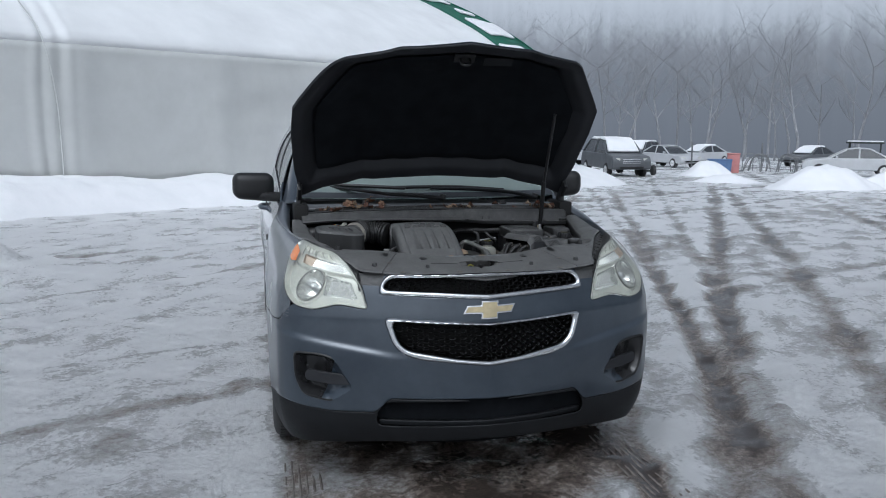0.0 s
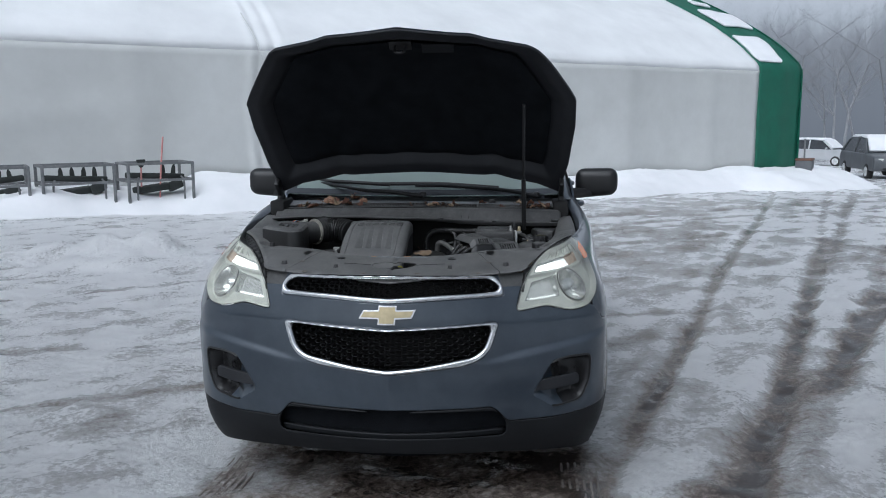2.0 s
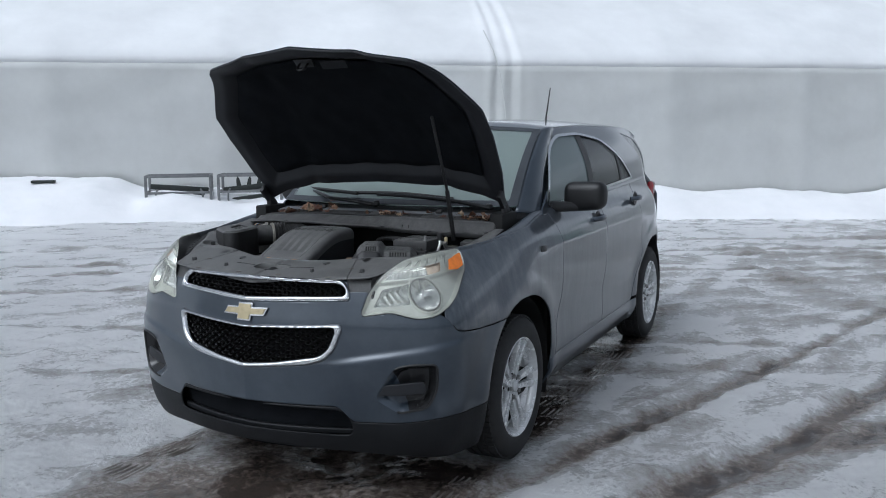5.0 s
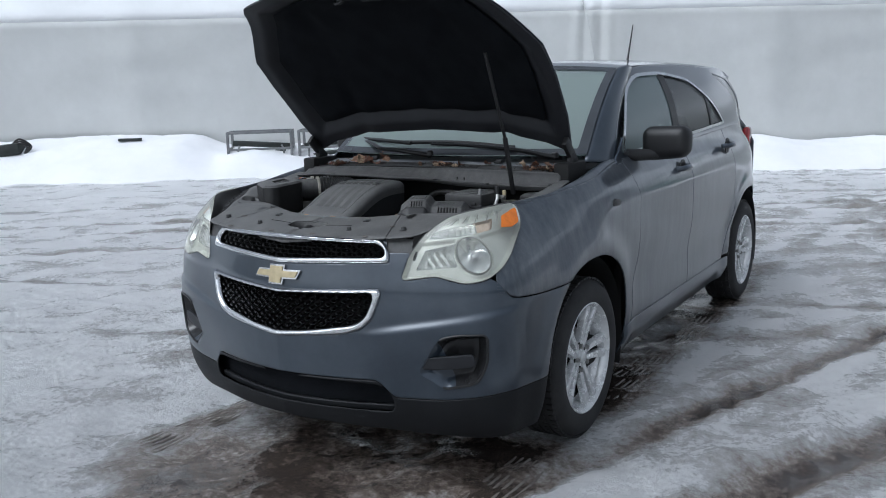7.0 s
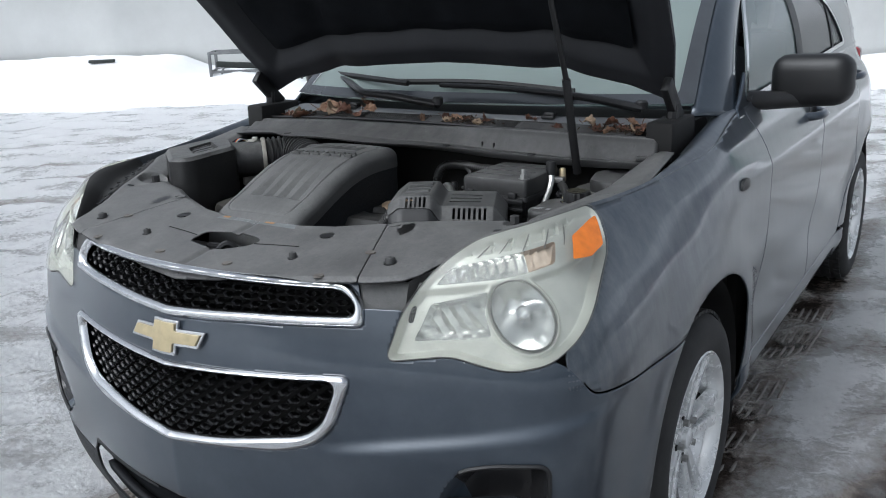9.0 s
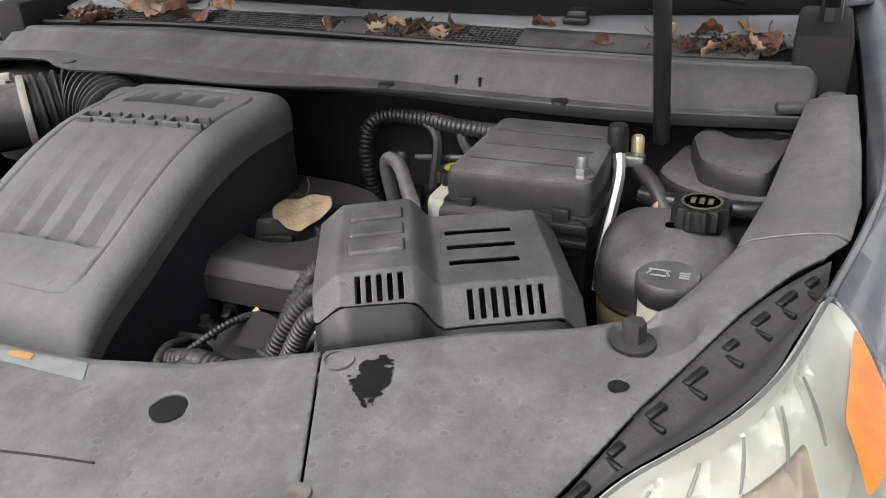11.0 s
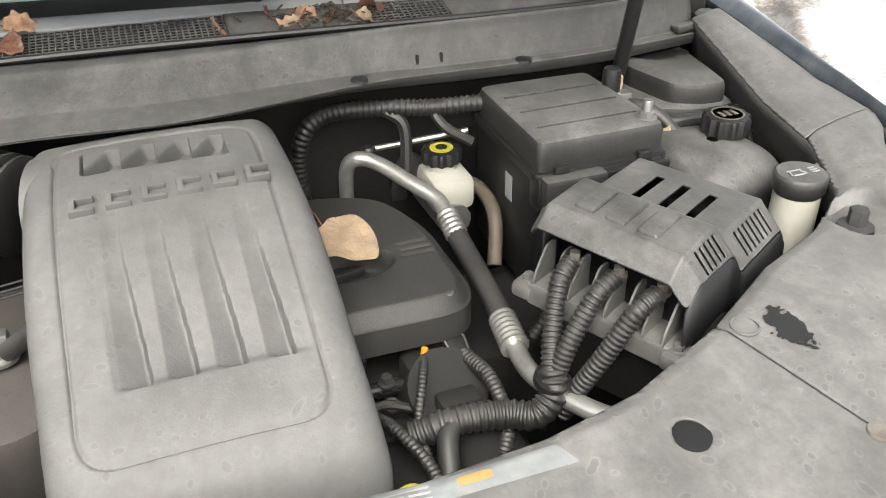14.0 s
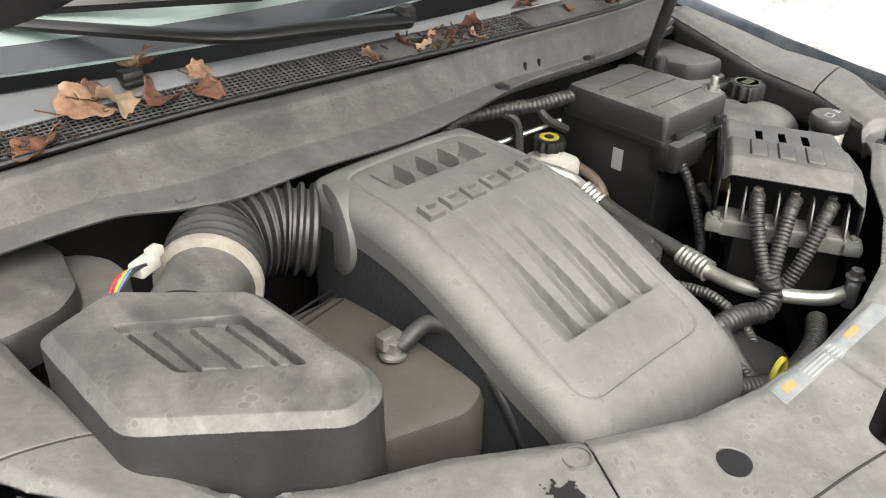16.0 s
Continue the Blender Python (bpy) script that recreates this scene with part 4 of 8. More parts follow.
def paint_line(q):
    """The height at which the painted bumper meets the black valance."""
    s = np.abs(q)
    return 0.462 - 0.068 * step(0.42, 0.52, s) + 0.03 * step(0.66, 1.0, s)


def arch_gap(q, z):
    p = skin(q, z)
    out = 9.0
    for axle in (0.0, 2.857):
        dy, dz = p[..., 1] - axle, z - 0.36
        rx = np.where(dy < 0, 0.475, 0.445)
        r = (np.abs(dy / rx) ** 2.3 + np.abs(dz / 0.455) ** 2.3) ** (1 / 2.3)
        out = np.minimum(out, (r - 1) * 0.45)
    return out


def top_line(q):
    """The height of the fender's top edge, beside the hood, and of the belt under the windows."""
    return curve(np.abs(q), [(0, 1.02), (0.95, 1.100), (1.25, 1.102), (1.70, 1.134), (2.2, 1.198), (2.6, 1.213), (5.3, 1.30)])


def seam(q):
    """The bumper's upper edge on the flank."""
    return curve(np.abs(q), [(0.85, 0.875), (0.90, 0.85), (0.965, 0.785), (1.08, 0.772), (1.26, 0.762), (1.4, 0.762)])


GAP = 0.0025


def bumper_field(q, z):
    s = np.abs(q)
    upper = np.where(s < 0.495, 1.006, np.where(s < 0.60, 0.952, np.where(s < 0.88, 0.905, seam(q) - GAP)))
    d = np.minimum.reduce([upper - z, z - paint_line(q) - 0.001, -up_out(q, z), -lo_out(q, z), -lamp_in(s, z) - GAP, -fog_in(s, z), arch_gap(q, z)])
    return d


def valance_field(q, z):
    bottom = curve(np.abs(q), [(0, 0.272), (0.35, 0.258), (0.7, 0.235), (1.0, 0.215), (1.3, 0.215)])
    return np.minimum.reduce([paint_line(q) - GAP - z, z - bottom, -intake_in(q, z), arch_gap(q, z), 1.28 - np.abs(q)])


fine_q = np.linspace(-1.42, 1.42, 361)
part("bumper_cover", sheet(skin, fine_q, np.linspace(0.36, 1.09, 110), bumper_field), M_PAINT, car, "blue-grey painted bumper cover", thick=0.004)
part("lower_valance", sheet(skin, fine_q, np.linspace(0.19, 0.48, 44), valance_field), M_VALANCE, car, "textured black lower bumper", thick=0.006)
# deep black sheet behind the intake, added for the shade within
part("intake_shade_backing", sheet(lifted(-0.05), np.linspace(-0.9, 0.9, 90), np.linspace(0.2, 0.47, 20)), M_INSUL, car)
part("intake_bar", sheet(lambda q, z: lifted(-0.02)(q, z), np.linspace(-0.5, 0.5, 60), np.linspace(0.325, 0.350, 6)), M_VALANCE, car, thick=0.02)


def rim(name, outer, inner, d, material, label):
    ring = lambda q, z: np.minimum(outer(q, z), -inner(q, z))

    def bulge(q, z):
        k = np.clip(np.minimum(outer(q, z), -inner(q, z)) / 0.009, 0, 1)
        p, b = lifted(d)(q, z), lifted(-0.004)(q, z)
        k = np.sqrt(k)[..., None]
        return b + (p - b) * k

    part(name, sheet(bulge, np.linspace(-0.51, 0.51, 420), np.linspace(0.595, 1.02, 260), ring), material, car, label, smooth=60)


rim("upper_grille_surround", up_out, up_in, 0.012, M_CHROME, "chrome surround, wet and spotted")
rim("lower_grille_surround", lo_out, lo_in, 0.012, M_CHROME, "chrome surround, wet and spotted")


def mesh_grille(name, field, z0, z1, pitch):
    """A black honeycomb set back behind its surround."""
    grille = part(name, sheet(lifted(-0.055), np.linspace(-0.5, 0.5, 120), np.linspace(z0, z1, 40), field), M_DEEP, car, "black honeycomb grille")
    bms = []
    rows = int((z1 - z0) / (pitch * 0.5)) + 1
    for r in range(rows):
        z = z0 + r * pitch * 0.5
        for k in range(-12, 13):
            q = (k + 0.5 * (r % 2)) * pitch * 1.5
            if field(np.array(q), np.array(z)) < -0.004:
                continue
            ring = [(q + pitch * 0.52 * math.cos(a) * 0.98, z + pitch * 0.27 * math.sin(a)) for a in np.linspace(0, 2 * math.pi, 6, endpoint=False)]
            hole = [(q + pitch * 0.40 * math.cos(a), z + pitch * 0.205 * math.sin(a)) for a in np.linspace(0, 2 * math.pi, 6, endpoint=False)]
            R, Hh = np.array(ring), np.array(hole)
            front_o, front_i, back_i = lifted(-0.012)(R[:, 0], R[:, 1]), lifted(-0.016)(Hh[:, 0], Hh[:, 1]), lifted(-0.045)(Hh[:, 0], Hh[:, 1])
            bm = bmesh.new()
            o, i, b = ([bm.verts.new(p) for p in P] for P in (front_o, front_i, back_i))
            for n in range(6):
                m = (n + 1) % 6
                bm.faces.new((o[n], o[m], i[m], i[n])), bm.faces.new((i[n], i[m], b[m], b[n]))
            bms.append(bm)
    part("honeycomb", join(*bms), M_MESH, grille, smooth=0)


mesh_grille("upper_grille", up_in, 0.915, 1.0, 0.031)
mesh_grille("lower_grille", lo_in, 0.625, 0.81, 0.031)

# badge: a plain cross-bar shape in gold with a bright rim
BADGE = np.array([(-0.117, 0.838), (-0.098, 0.872), (-0.036, 0.874), (-0.034, 0.892), (0.040, 0.892), (0.038, 0.874), (0.117, 0.876), (0.098, 0.840), (0.034, 0.838), (0.032, 0.816), (-0.038, 0.816), (-0.036, 0.838)])
badge_in = inside(BADGE)
badge = part("badge", sheet(lifted(0.012), np.linspace(-0.13, 0.13, 130), np.linspace(0.81, 0.9, 60), badge_in), M_CHROME, car, "chrome-rimmed gold badge", thick=0.012)
part("badge_face", sheet(lifted(0.016), np.linspace(-0.13, 0.13, 130), np.linspace(0.81, 0.9, 60), lambda q, z: badge_in(q, z) - 0.006), M_BRASS, badge, thick=0.004)


fill = lambda q, z: np.minimum.reduce([-lamp_in(np.abs(q), z) - 0.001, 1.006 - z, z - 0.94, np.abs(q) - 0.49])
both("corner_skirt", sheet(lifted(-0.008), np.linspace(0.48, 0.70, 80), np.linspace(0.93, 1.02, 50), fill), M_PANEL, car, "black plastic beside the headlight", thick=0.004)


# headlights: a clouded lens over a pale fluted bezel, two reflectors and an amber corner
def headlight(side):
    sgn = 1 if side > 0 else -1
    mirror_x = np.array([sgn, 1, 1])
    S = lambda d: (lambda q, z: lifted(d)(q, z) * mirror_x)
    qs, zs = np.linspace(0.5, 1.17, 120), np.linspace(0.82, 1.12, 64)
    lens = part("headlight", sheet(S(0.006), qs, zs, lamp_in), M_LENS, car, "clouded clear headlight with an amber corner", flip=sgn < 0)
    lens.visible_shadow = False
    rimf = lambda q, z: np.minimum(lamp_in(q, z), 0.0022 - lamp_in(q, z))
    part("lens_rim", sheet(S(0.007), np.linspace(0.5, 1.17, 330), np.linspace(0.82, 1.12, 170), rimf), M_LEDGE, lens, flip=sgn < 0)
    bowl_c, bowl_r = (0.832, 0.948), 0.066
    shelf = lambda q: 0.984 + 0.095 * np.maximum(0, q - 0.60) + 0.05 * np.maximum(0, q - 0.60) ** 2
    reflector = inside(rounded([(0.585, 0.890), (0.638, 0.968), (0.775, 0.995), (0.752, 0.955), (0.755, 0.905), (0.70, 0.900)], 2, 0.012))
    lamp_strip = inside(rounded([(0.662, 1.002), (0.70, 1.034), (0.83, 1.054), (0.962, 1.070), (0.940, 1.034), (0.80, 1.014)], 2, 0.008))
    flutes = inside(rounded([(0.735, 1.050), (0.80, 1.076), (0.97, 1.097), (1.10, 1.101), (1.00, 1.082), (0.86, 1.063)], 2, 0.006))

    def sunk(q, z, depth):
        p, b = S(0.0)(q, z), S(-0.06)(q, z)
        return p + (b - p) * (depth / 0.06)[..., None]

    def bezel(q, z):
        ring = np.hypot(q - bowl_c[0], z - bowl_c[1])
        low = step(0.006, -0.006, z - shelf(q))
        depth = 0.010 + 0.014 * low
        depth = depth - 0.010 * np.exp(-(((ring - bowl_r - 0.008) / 0.006) ** 2)) * low
        depth = depth + 0.030 * step(0.0, 0.010, reflector(q, z)) - 0.012 * ((q * 30 + z * 16) % 1.0) * step(0.0, 0.01, reflector(q, z))
        depth = depth + 0.016 * step(0.0, 0.004, lamp_strip(q, z)) - 0.010 * ((q * 45) % 1.0) * step(0.0, 0.004, lamp_strip(q, z))
        depth = depth + 0.010 * ((q * 24 - z * 20) % 1.0) * step(0.0, 0.004, flutes(q, z))
        return sunk(q, z, depth * np.clip(lamp_in(q, z) / 0.010, 0, 1))

    plain = lambda q, z: np.minimum.reduce([lamp_in(q, z), np.hypot(q - bowl_c[0], z - bowl_c[1]) - bowl_r, -reflector(q, z), -lamp_strip(q, z)])
    fine_qs, fine_zs = np.linspace(0.5, 1.17, 270), np.linspace(0.82, 1.12, 130)
    part("bezel", sheet(bezel, fine_qs, fine_zs, plain), M_HLBODY, lens, flip=sgn < 0)
    part("inner_reflector", sheet(bezel, np.linspace(0.57, 0.79, 110), np.linspace(0.88, 1.0, 70), reflector), M_REFLECT, lens, "faceted silver reflector", flip=sgn < 0)
    part("indicator", sheet(bezel, np.linspace(0.65, 0.97, 160), np.linspace(0.99, 1.08, 50), lambda q, z: np.minimum(lamp_strip(q, z), 0.875 - q)), M_REFLECT, lens, "ribbed indicator lamp", flip=sgn < 0)
    part("indicator_end", sheet(bezel, np.linspace(0.86, 0.97, 60), np.linspace(0.99, 1.08, 50), lambda q, z: np.minimum(lamp_strip(q, z), q - 0.875)), M_AMBER_DULL, lens, "dull amber end of the indicator", flip=sgn < 0)
    # grey strokes drawn for the shade between the flutes
    for k, (q0, z0) in enumerate(((0.800, 1.070), (0.850, 1.080), (0.905, 1.086), (0.960, 1.090), (1.015, 1.092))):
        line_q, line_z = np.linspace(q0, q0 - 0.034, 6), np.linspace(z0, z0 - 0.020 - 0.003 * k, 6)
        part("flute_shade_line", tube(S(-0.0085)(line_q, line_z), [0.0012, 0.0018, 0.0010], 6, 2), M_FLUTE_SHADE, lens)
    cq, cz = bowl_c

    def bowl(a, t):
        q, z = cq + bowl_r * t * np.cos(a), cz + bowl_r * t * np.sin(a)
        return sunk(q, z, 0.014 + 0.052 * (1 - t**2))

    part("reflector_bowl", sheet(bowl, np.linspace(0, 2 * math.pi, 41), np.linspace(0.04, 1, 12)), M_REFLECT, lens, flip=sgn < 0, smooth=80)
    a = np.linspace(0, 2 * math.pi, 40)
    ring = sunk(cq + bowl_r * np.cos(a), cz + bowl_r * np.sin(a), np.full(40, 0.013))
    part("bowl_ring", tube(ring, 0.0022, 6, 1), M_STEEL, lens)
    c = S(-0.045)(np.array(cq), np.array(cz))
    part("bulb_shield", turned([(0.001, -0.02), (0.015, -0.018), (0.016, 0.0), (0.011, 0.012), (0.001, 0.016)], 14, tuple(c), (90, 0, 30 * sgn)), M_CHROME, lens)
    amber = inside(rounded([(1.000, 1.066), (0.976, 1.030), (1.038, 1.026), (1.094, 1.038), (1.120, 1.086), (1.09, 1.083)], 2, 0.005))
    part("amber_reflector", sheet(S(0.0068), np.linspace(0.96, 1.15, 60), np.linspace(1.02, 1.10, 36), amber), M_AMBER, lens, "orange corner reflector", flip=sgn < 0)
    return lens


headlight(1), headlight(-1)


# fog-lamp recess: a hollow with a blanked black insert and a fin
for sgn in (1, -1):
    S = lambda d: (lambda q, z: lifted(d)(q, z) * np.array([sgn, 1, 1]))

    def hollow(q, z):
        depth = np.clip(fog_in(q, z) / 0.03, 0, 1) * (0.026 + 0.030 * step(0.68, 0.76, q))
        p, b = S(0.0)(q, z), S(-0.05)(q, z)
        return p + (b - p) * (depth / 0.05)[..., None]

    dark_side = lambda q, z: np.minimum(fog_in(q, z), q - 0.710 + 0.35 * (z - 0.55))
    pale_side = lambda q, z: np.minimum(fog_in(q, z), 0.710 - 0.35 * (z - 0.55) - q)
    insert = part("fog_lamp_blank", sheet(hollow, np.linspace(0.58, 0.89, 60), np.linspace(0.43, 0.67, 50), dark_side), M_MESH, car, "black blanked fog-lamp insert", flip=sgn < 0)
    part("fog_recess", sheet(hollow, np.linspace(0.58, 0.89, 60), np.linspace(0.43, 0.67, 50), pale_side), M_PAINT, car, flip=sgn < 0)
    fin = inside(rounded([(0.604, 0.515), (0.612, 0.556), (0.70, 0.566), (0.815, 0.578), (0.820, 0.530), (0.70, 0.516)], 2))
    part("fin", sheet(S(-0.004), np.linspace(0.59, 0.84, 40), np.linspace(0.49, 0.6, 24), fin), M_PAINT_DARK, insert, flip=sgn < 0, thick=0.014)
    edge = [(q, z) for q, z in FOG if q > 0.69]
    loop = lifted(0.001)(np.array([q for q, z in edge]), np.array([z for q, z in edge])) * np.array([sgn, 1, 1])
    part("insert_rim", tube(loop, 0.005, 6, 2), M_BLACK, insert)

# flank: fender, doors, rear quarter, sills
HINGE_Y, B_Y, C_Y = 0.60, 1.49, 2.46  # door edges
side_z = np.linspace(0.22, 1.34, 100)


def y_of(q, z):
    return skin(q, z)[..., 1]


def fender_field(q, z):
    edge = HINGE_Y - 0.10 * step(0.75, 0.35, z) - GAP - 0.05 * step(1.0, 1.2, z)
    low = np.where(np.abs(q) < 1.42, np.where(np.abs(q) > 0.93, seam(q) + GAP, 0.80), 0.2)
    return np.minimum.reduce([top_line(q) - z, z - low, z - 0.33, -lamp_in(np.abs(q), z) - GAP, arch_gap(q, z), edge - y_of(q, z), np.abs(q) - 0.90])


both("fender", sheet(skin, np.linspace(0.85, 2.3, 190), side_z, fender_field), M_PAINT_SALT, car, "painted front fender streaked with road salt", thick=0.006)


def shoulder(q, t):
    """The fender's rounded top, from its outer skin in to the edge beside the engine bay."""
    a = skin(q, top_line(q))
    y = a[..., 1]
    b = np.stack([np.interp(y, [-0.45, -0.30, 0.0, 0.30, 0.55], [0.797, 0.806, 0.803, 0.790, 0.770]), y, np.interp(y, [-0.45, -0.20, 0.0, 0.25, 0.55], [1.086, 1.094, 1.128, 1.166, 1.204])], -1)
    b[..., 0] = np.minimum(b[..., 0], a[..., 0] - 0.012)
    k = np.clip(t, 0, 1)[..., None]
    p = a + (b - a) * k
    p[..., 2] += 0.014 * np.sin(np.clip(t, 0, 1) * math.pi) - 0.030 * np.maximum(0, t - 1) / 0.15
    return p


both("fender_shoulder", sheet(shoulder, np.linspace(1.135, 2.17, 80), np.r_[np.linspace(0, 1, 12), 1.05, 1.15]), M_PAINT_SALT, car, "painted fender shoulder beside the bay", thick=0.004)


def door_field(y0, y1):
    def field(q, z):
        y = y_of(q, z)
        lean0 = -0.10 * step(0.75, 0.35, z) - 0.05 * step(1.0, 1.2, z) if y0 == HINGE_Y else 0.0
        rear = -0.20 * step(0.75, 0.40, z) if y1 == C_Y else 0.0
        return np.minimum.reduce([top_line(q) - z, z - 0.40, y - (y0 + lean0) - GAP, (y1 + rear) - y - GAP, arch_gap(q, z)])

    return field


for y0, y1 in ((HINGE_Y, B_Y), (B_Y, C_Y)):
    q0 = y0 + 1.65 - 0.2
    pair = both("door", sheet(skin, np.linspace(q0, y1 + 1.75, 110), side_z, door_field(y0, y1)), M_PAINT_SALT, car, "painted side door streaked with road salt", thick=0.006)
    for sgn, door in zip((1, -1), pair):
        hy = y1 - 0.13
        hx = skin(np.array(hy + 1.65), np.array(1.08))[0]
        hz = 1.085 if y1 == B_Y else 1.145
        part("door_handle", tube([(sgn * (hx - 0.012), hy - 0.11, hz), (sgn * (hx + 0.032), hy - 0.08, hz + 0.004), (sgn * (hx + 0.036), hy, hz + 0.006), (sgn * (hx - 0.012), hy + 0.075, hz + 0.004)], 0.016, 10), M_PAINT, door)
        part("handle_cup", turned([(0.052, 0.0), (0.05, 0.006), (0.02, 0.003)], 20, (sgn * (hx - 0.004), hy - 0.02, hz - 0.002), (0, 90 * sgn, 0)), M_BLACK, door)


def quarter_field(q, z):
    y = y_of(q, z)
    return np.minimum.reduce([top_line(q) + 0.06 * step(4.2, 4.9, np.abs(q)) - z, z - 0.42, y - C_Y - GAP + 0.20 * step(0.75, 0.40, z), 3.56 - y, arch_gap(q, z)])


both("rear_quarter", sheet(skin, np.linspace(3.8, 5.24, 130), side_z, quarter_field), M_PAINT_SALT, car, thick=0.006)
sill = lambda q, z: np.minimum.reduce([0.396 - z, z - 0.245, y_of(q, z) - 0.40, 2.42 - y_of(q, z), arch_gap(q, z)])
both("sill", sheet(lambda q, z: skin(q, z) + np.stack([0.012 * np.exp(-(((z - 0.33) / 0.05) ** 2)), 0 * q, 0 * q], -1), np.linspace(2.0, 4.1, 60), np.linspace(0.24, 0.40, 16), sill), M_PAINT, car, thick=0.01)

# fender repeater: small dark badge-like stain of the side lamp
mk = skin(np.array(1.65 + 0.30), np.array(1.02))
both("side_marker", prism(rounded([(-0.05, -0.012), (0.045, -0.018), (0.05, 0.012), (-0.03, 0.02)], 2), 0, 0.010, 0.003, pose(*(mk - np.array([0.004, 0, 0])), 0, 90, 0) @ pose(0, 0, 0, 0, 0, 90)), M_BLACK, car)

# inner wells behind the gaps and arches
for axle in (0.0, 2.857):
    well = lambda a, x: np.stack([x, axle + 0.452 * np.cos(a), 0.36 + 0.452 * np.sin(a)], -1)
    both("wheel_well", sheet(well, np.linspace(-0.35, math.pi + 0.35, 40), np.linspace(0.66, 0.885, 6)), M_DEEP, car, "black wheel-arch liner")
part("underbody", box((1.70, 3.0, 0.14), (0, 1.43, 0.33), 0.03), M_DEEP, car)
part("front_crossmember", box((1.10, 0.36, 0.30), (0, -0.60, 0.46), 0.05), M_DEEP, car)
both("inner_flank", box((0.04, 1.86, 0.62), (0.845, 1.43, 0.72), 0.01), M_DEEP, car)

# rear: bumper, tailgate, lamps (seen only at the edge)
rear = lambda x, z: np.stack([x, 3.60 + 0.13 * (1 - (np.abs(x) / 0.80) ** 3) - 0.05 * step(0.95, 1.7, z) - 0.30 * step(1.15, 1.68, z), z], -1)
part("tailgate", sheet(rear, np.linspace(-0.78, 0.78, 40), np.linspace(0.42, 1.62, 40), lambda x, z: curve(z, [(0.4, 0.79), (1.05, 0.79), (1.18, 0.73), (1.3, 0.655), (1.65, 0.54)]) - np.abs(x)), M_PAINT_DULL, car, flip=True, thick=0.01)
both("tail_lamp", box((0.05, 0.12, 0.15), (0.742, 3.530, 1.13), 0.022), M_RED, car, "red tail lamp")

# ---- greenhouse ----
RAIL = [(0.26, 0.745, 1.155), (0.50, 0.735, 1.36), (0.72, 0.705, 1.52), (0.95, 0.675, 1.605), (1.4, 0.665, 1.652), (2.2, 0.655, 1.668), (2.9, 0.635, 1.658), (3.30, 0.615, 1.625)]  # y, x, z


def roof_edge(y):
    return curve(y, [(a, b) for a, b, c in RAIL]), curve(y, [(a, c) for a, b, c in RAIL])


def roof_surface(t, y):
    x, z = roof_edge(y)
    return np.stack([t * x, y, z + 0.055 * (1 - np.abs(t) ** 2.2) * step(0.3, 1.4, y)], -1)


part("roof", sheet(roof_surface, np.linspace(-1, 1, 40), np.linspace(0.93, 3.28, 50)), M_PAINT, car, "painted roof", thick=0.01)
groove = lambda t, y: roof_surface(t, y) + np.array([0, 0, 0.002])
both("roof_gutter", sheet(groove, np.linspace(0.93, 0.95, 3), np.linspace(0.95, 3.2, 40)), M_BLACK, car)


def screen(t, v):
    """Windscreen: v runs from its foot to the roof."""
    y0 = 0.33 - 0.15 * (1 - np.abs(t) ** 2)
    xw = 0.762 + (0.652 - 0.762) * v
    y1 = 0.985 - 0.07 * (1 - np.abs(t) ** 2)
    y, z = y0 + (y1 - y0) * v, 1.232 + 0.408 * v + 0.035 * np.sin(v * math.pi)
    return np.stack([t * xw, y, z + 0.03 * v * (1 - np.abs(t) ** 2)], -1)


glassy = part("windscreen", sheet(screen, np.linspace(-0.985, 0.985, 30), np.linspace(0.0, 0.99, 24)), M_WIND, car, "green-tinted windscreen", thick=0.005)
glassy.visible_shadow = False
frit = lambda t, v: np.maximum.reduce([np.abs(t) - 0.93, v - 0.93, 0.05 - v])
part("windscreen_border", sheet(lambda t, v: screen(t, v) + np.array([0, -0.004, 0.004]), np.linspace(-0.99, 0.99, 120), np.linspace(0.0, 0.995, 60), frit), M_CARGLASS, car, "black border of the windscreen")


def pillar(t, v):
    """A-pillar from the cowl to the roof: t from the screen's edge out to the door window."""
    a = screen(np.ones_like(v) * 0.985, v)
    wz = 1.18 + v * 0.455
    oy = 0.53 + 0.62 * v - 0.06 * np.sin(v * math.pi)
    ox = 0.832 - 0.150 * v - 0.012 * v * v
    b = np.stack([ox, oy, wz + 0.012 * v], -1)
    bow = 0.022 * np.sin(t * math.pi)
    return a + (b - a) * t[..., None] + np.stack([bow * 0.7, -bow * 0.5, bow * 0.6], -1)


both("pillar", sheet(pillar, np.linspace(0, 1, 8), np.linspace(-0.05, 1.0, 30)), M_PAINT, car, "painted windscreen pillar", thick=0.01)


def cabin_side(y, z):
    """The leaning plane of the side windows."""
    belt = curve(np.asarray(y) + 1.65, [(2.2, 1.198), (2.6, 1.213), (5.3, 1.30)])
    xb = skin(np.asarray(y) + 1.65, belt)[..., 0]
    xr, zr = roof_edge(y)
    k = np.clip((z - belt) / (zr - belt), -0.2, 1.2)
    return np.stack([xb + (xr - xb) * k + 0.03 * np.sin(np.clip(k, 0, 1) * math.pi), y, z], -1)


DLO = rounded([(0.545, 1.205), (0.70, 1.38), (0.90, 1.535), (1.12, 1.612), (1.55, 1.625), (2.0, 1.585), (2.32, 1.46), (2.545, 1.30), (2.56, 1.275), (1.5, 1.235)], 3, 0.1)
QUARTER = rounded([(2.70, 1.62), (3.10, 1.575), (3.42, 1.33), (3.40, 1.31), (3.2, 1.33)], 3, 0.05)
dlo_in, quarter_in = inside(DLO), inside(QUARTER)
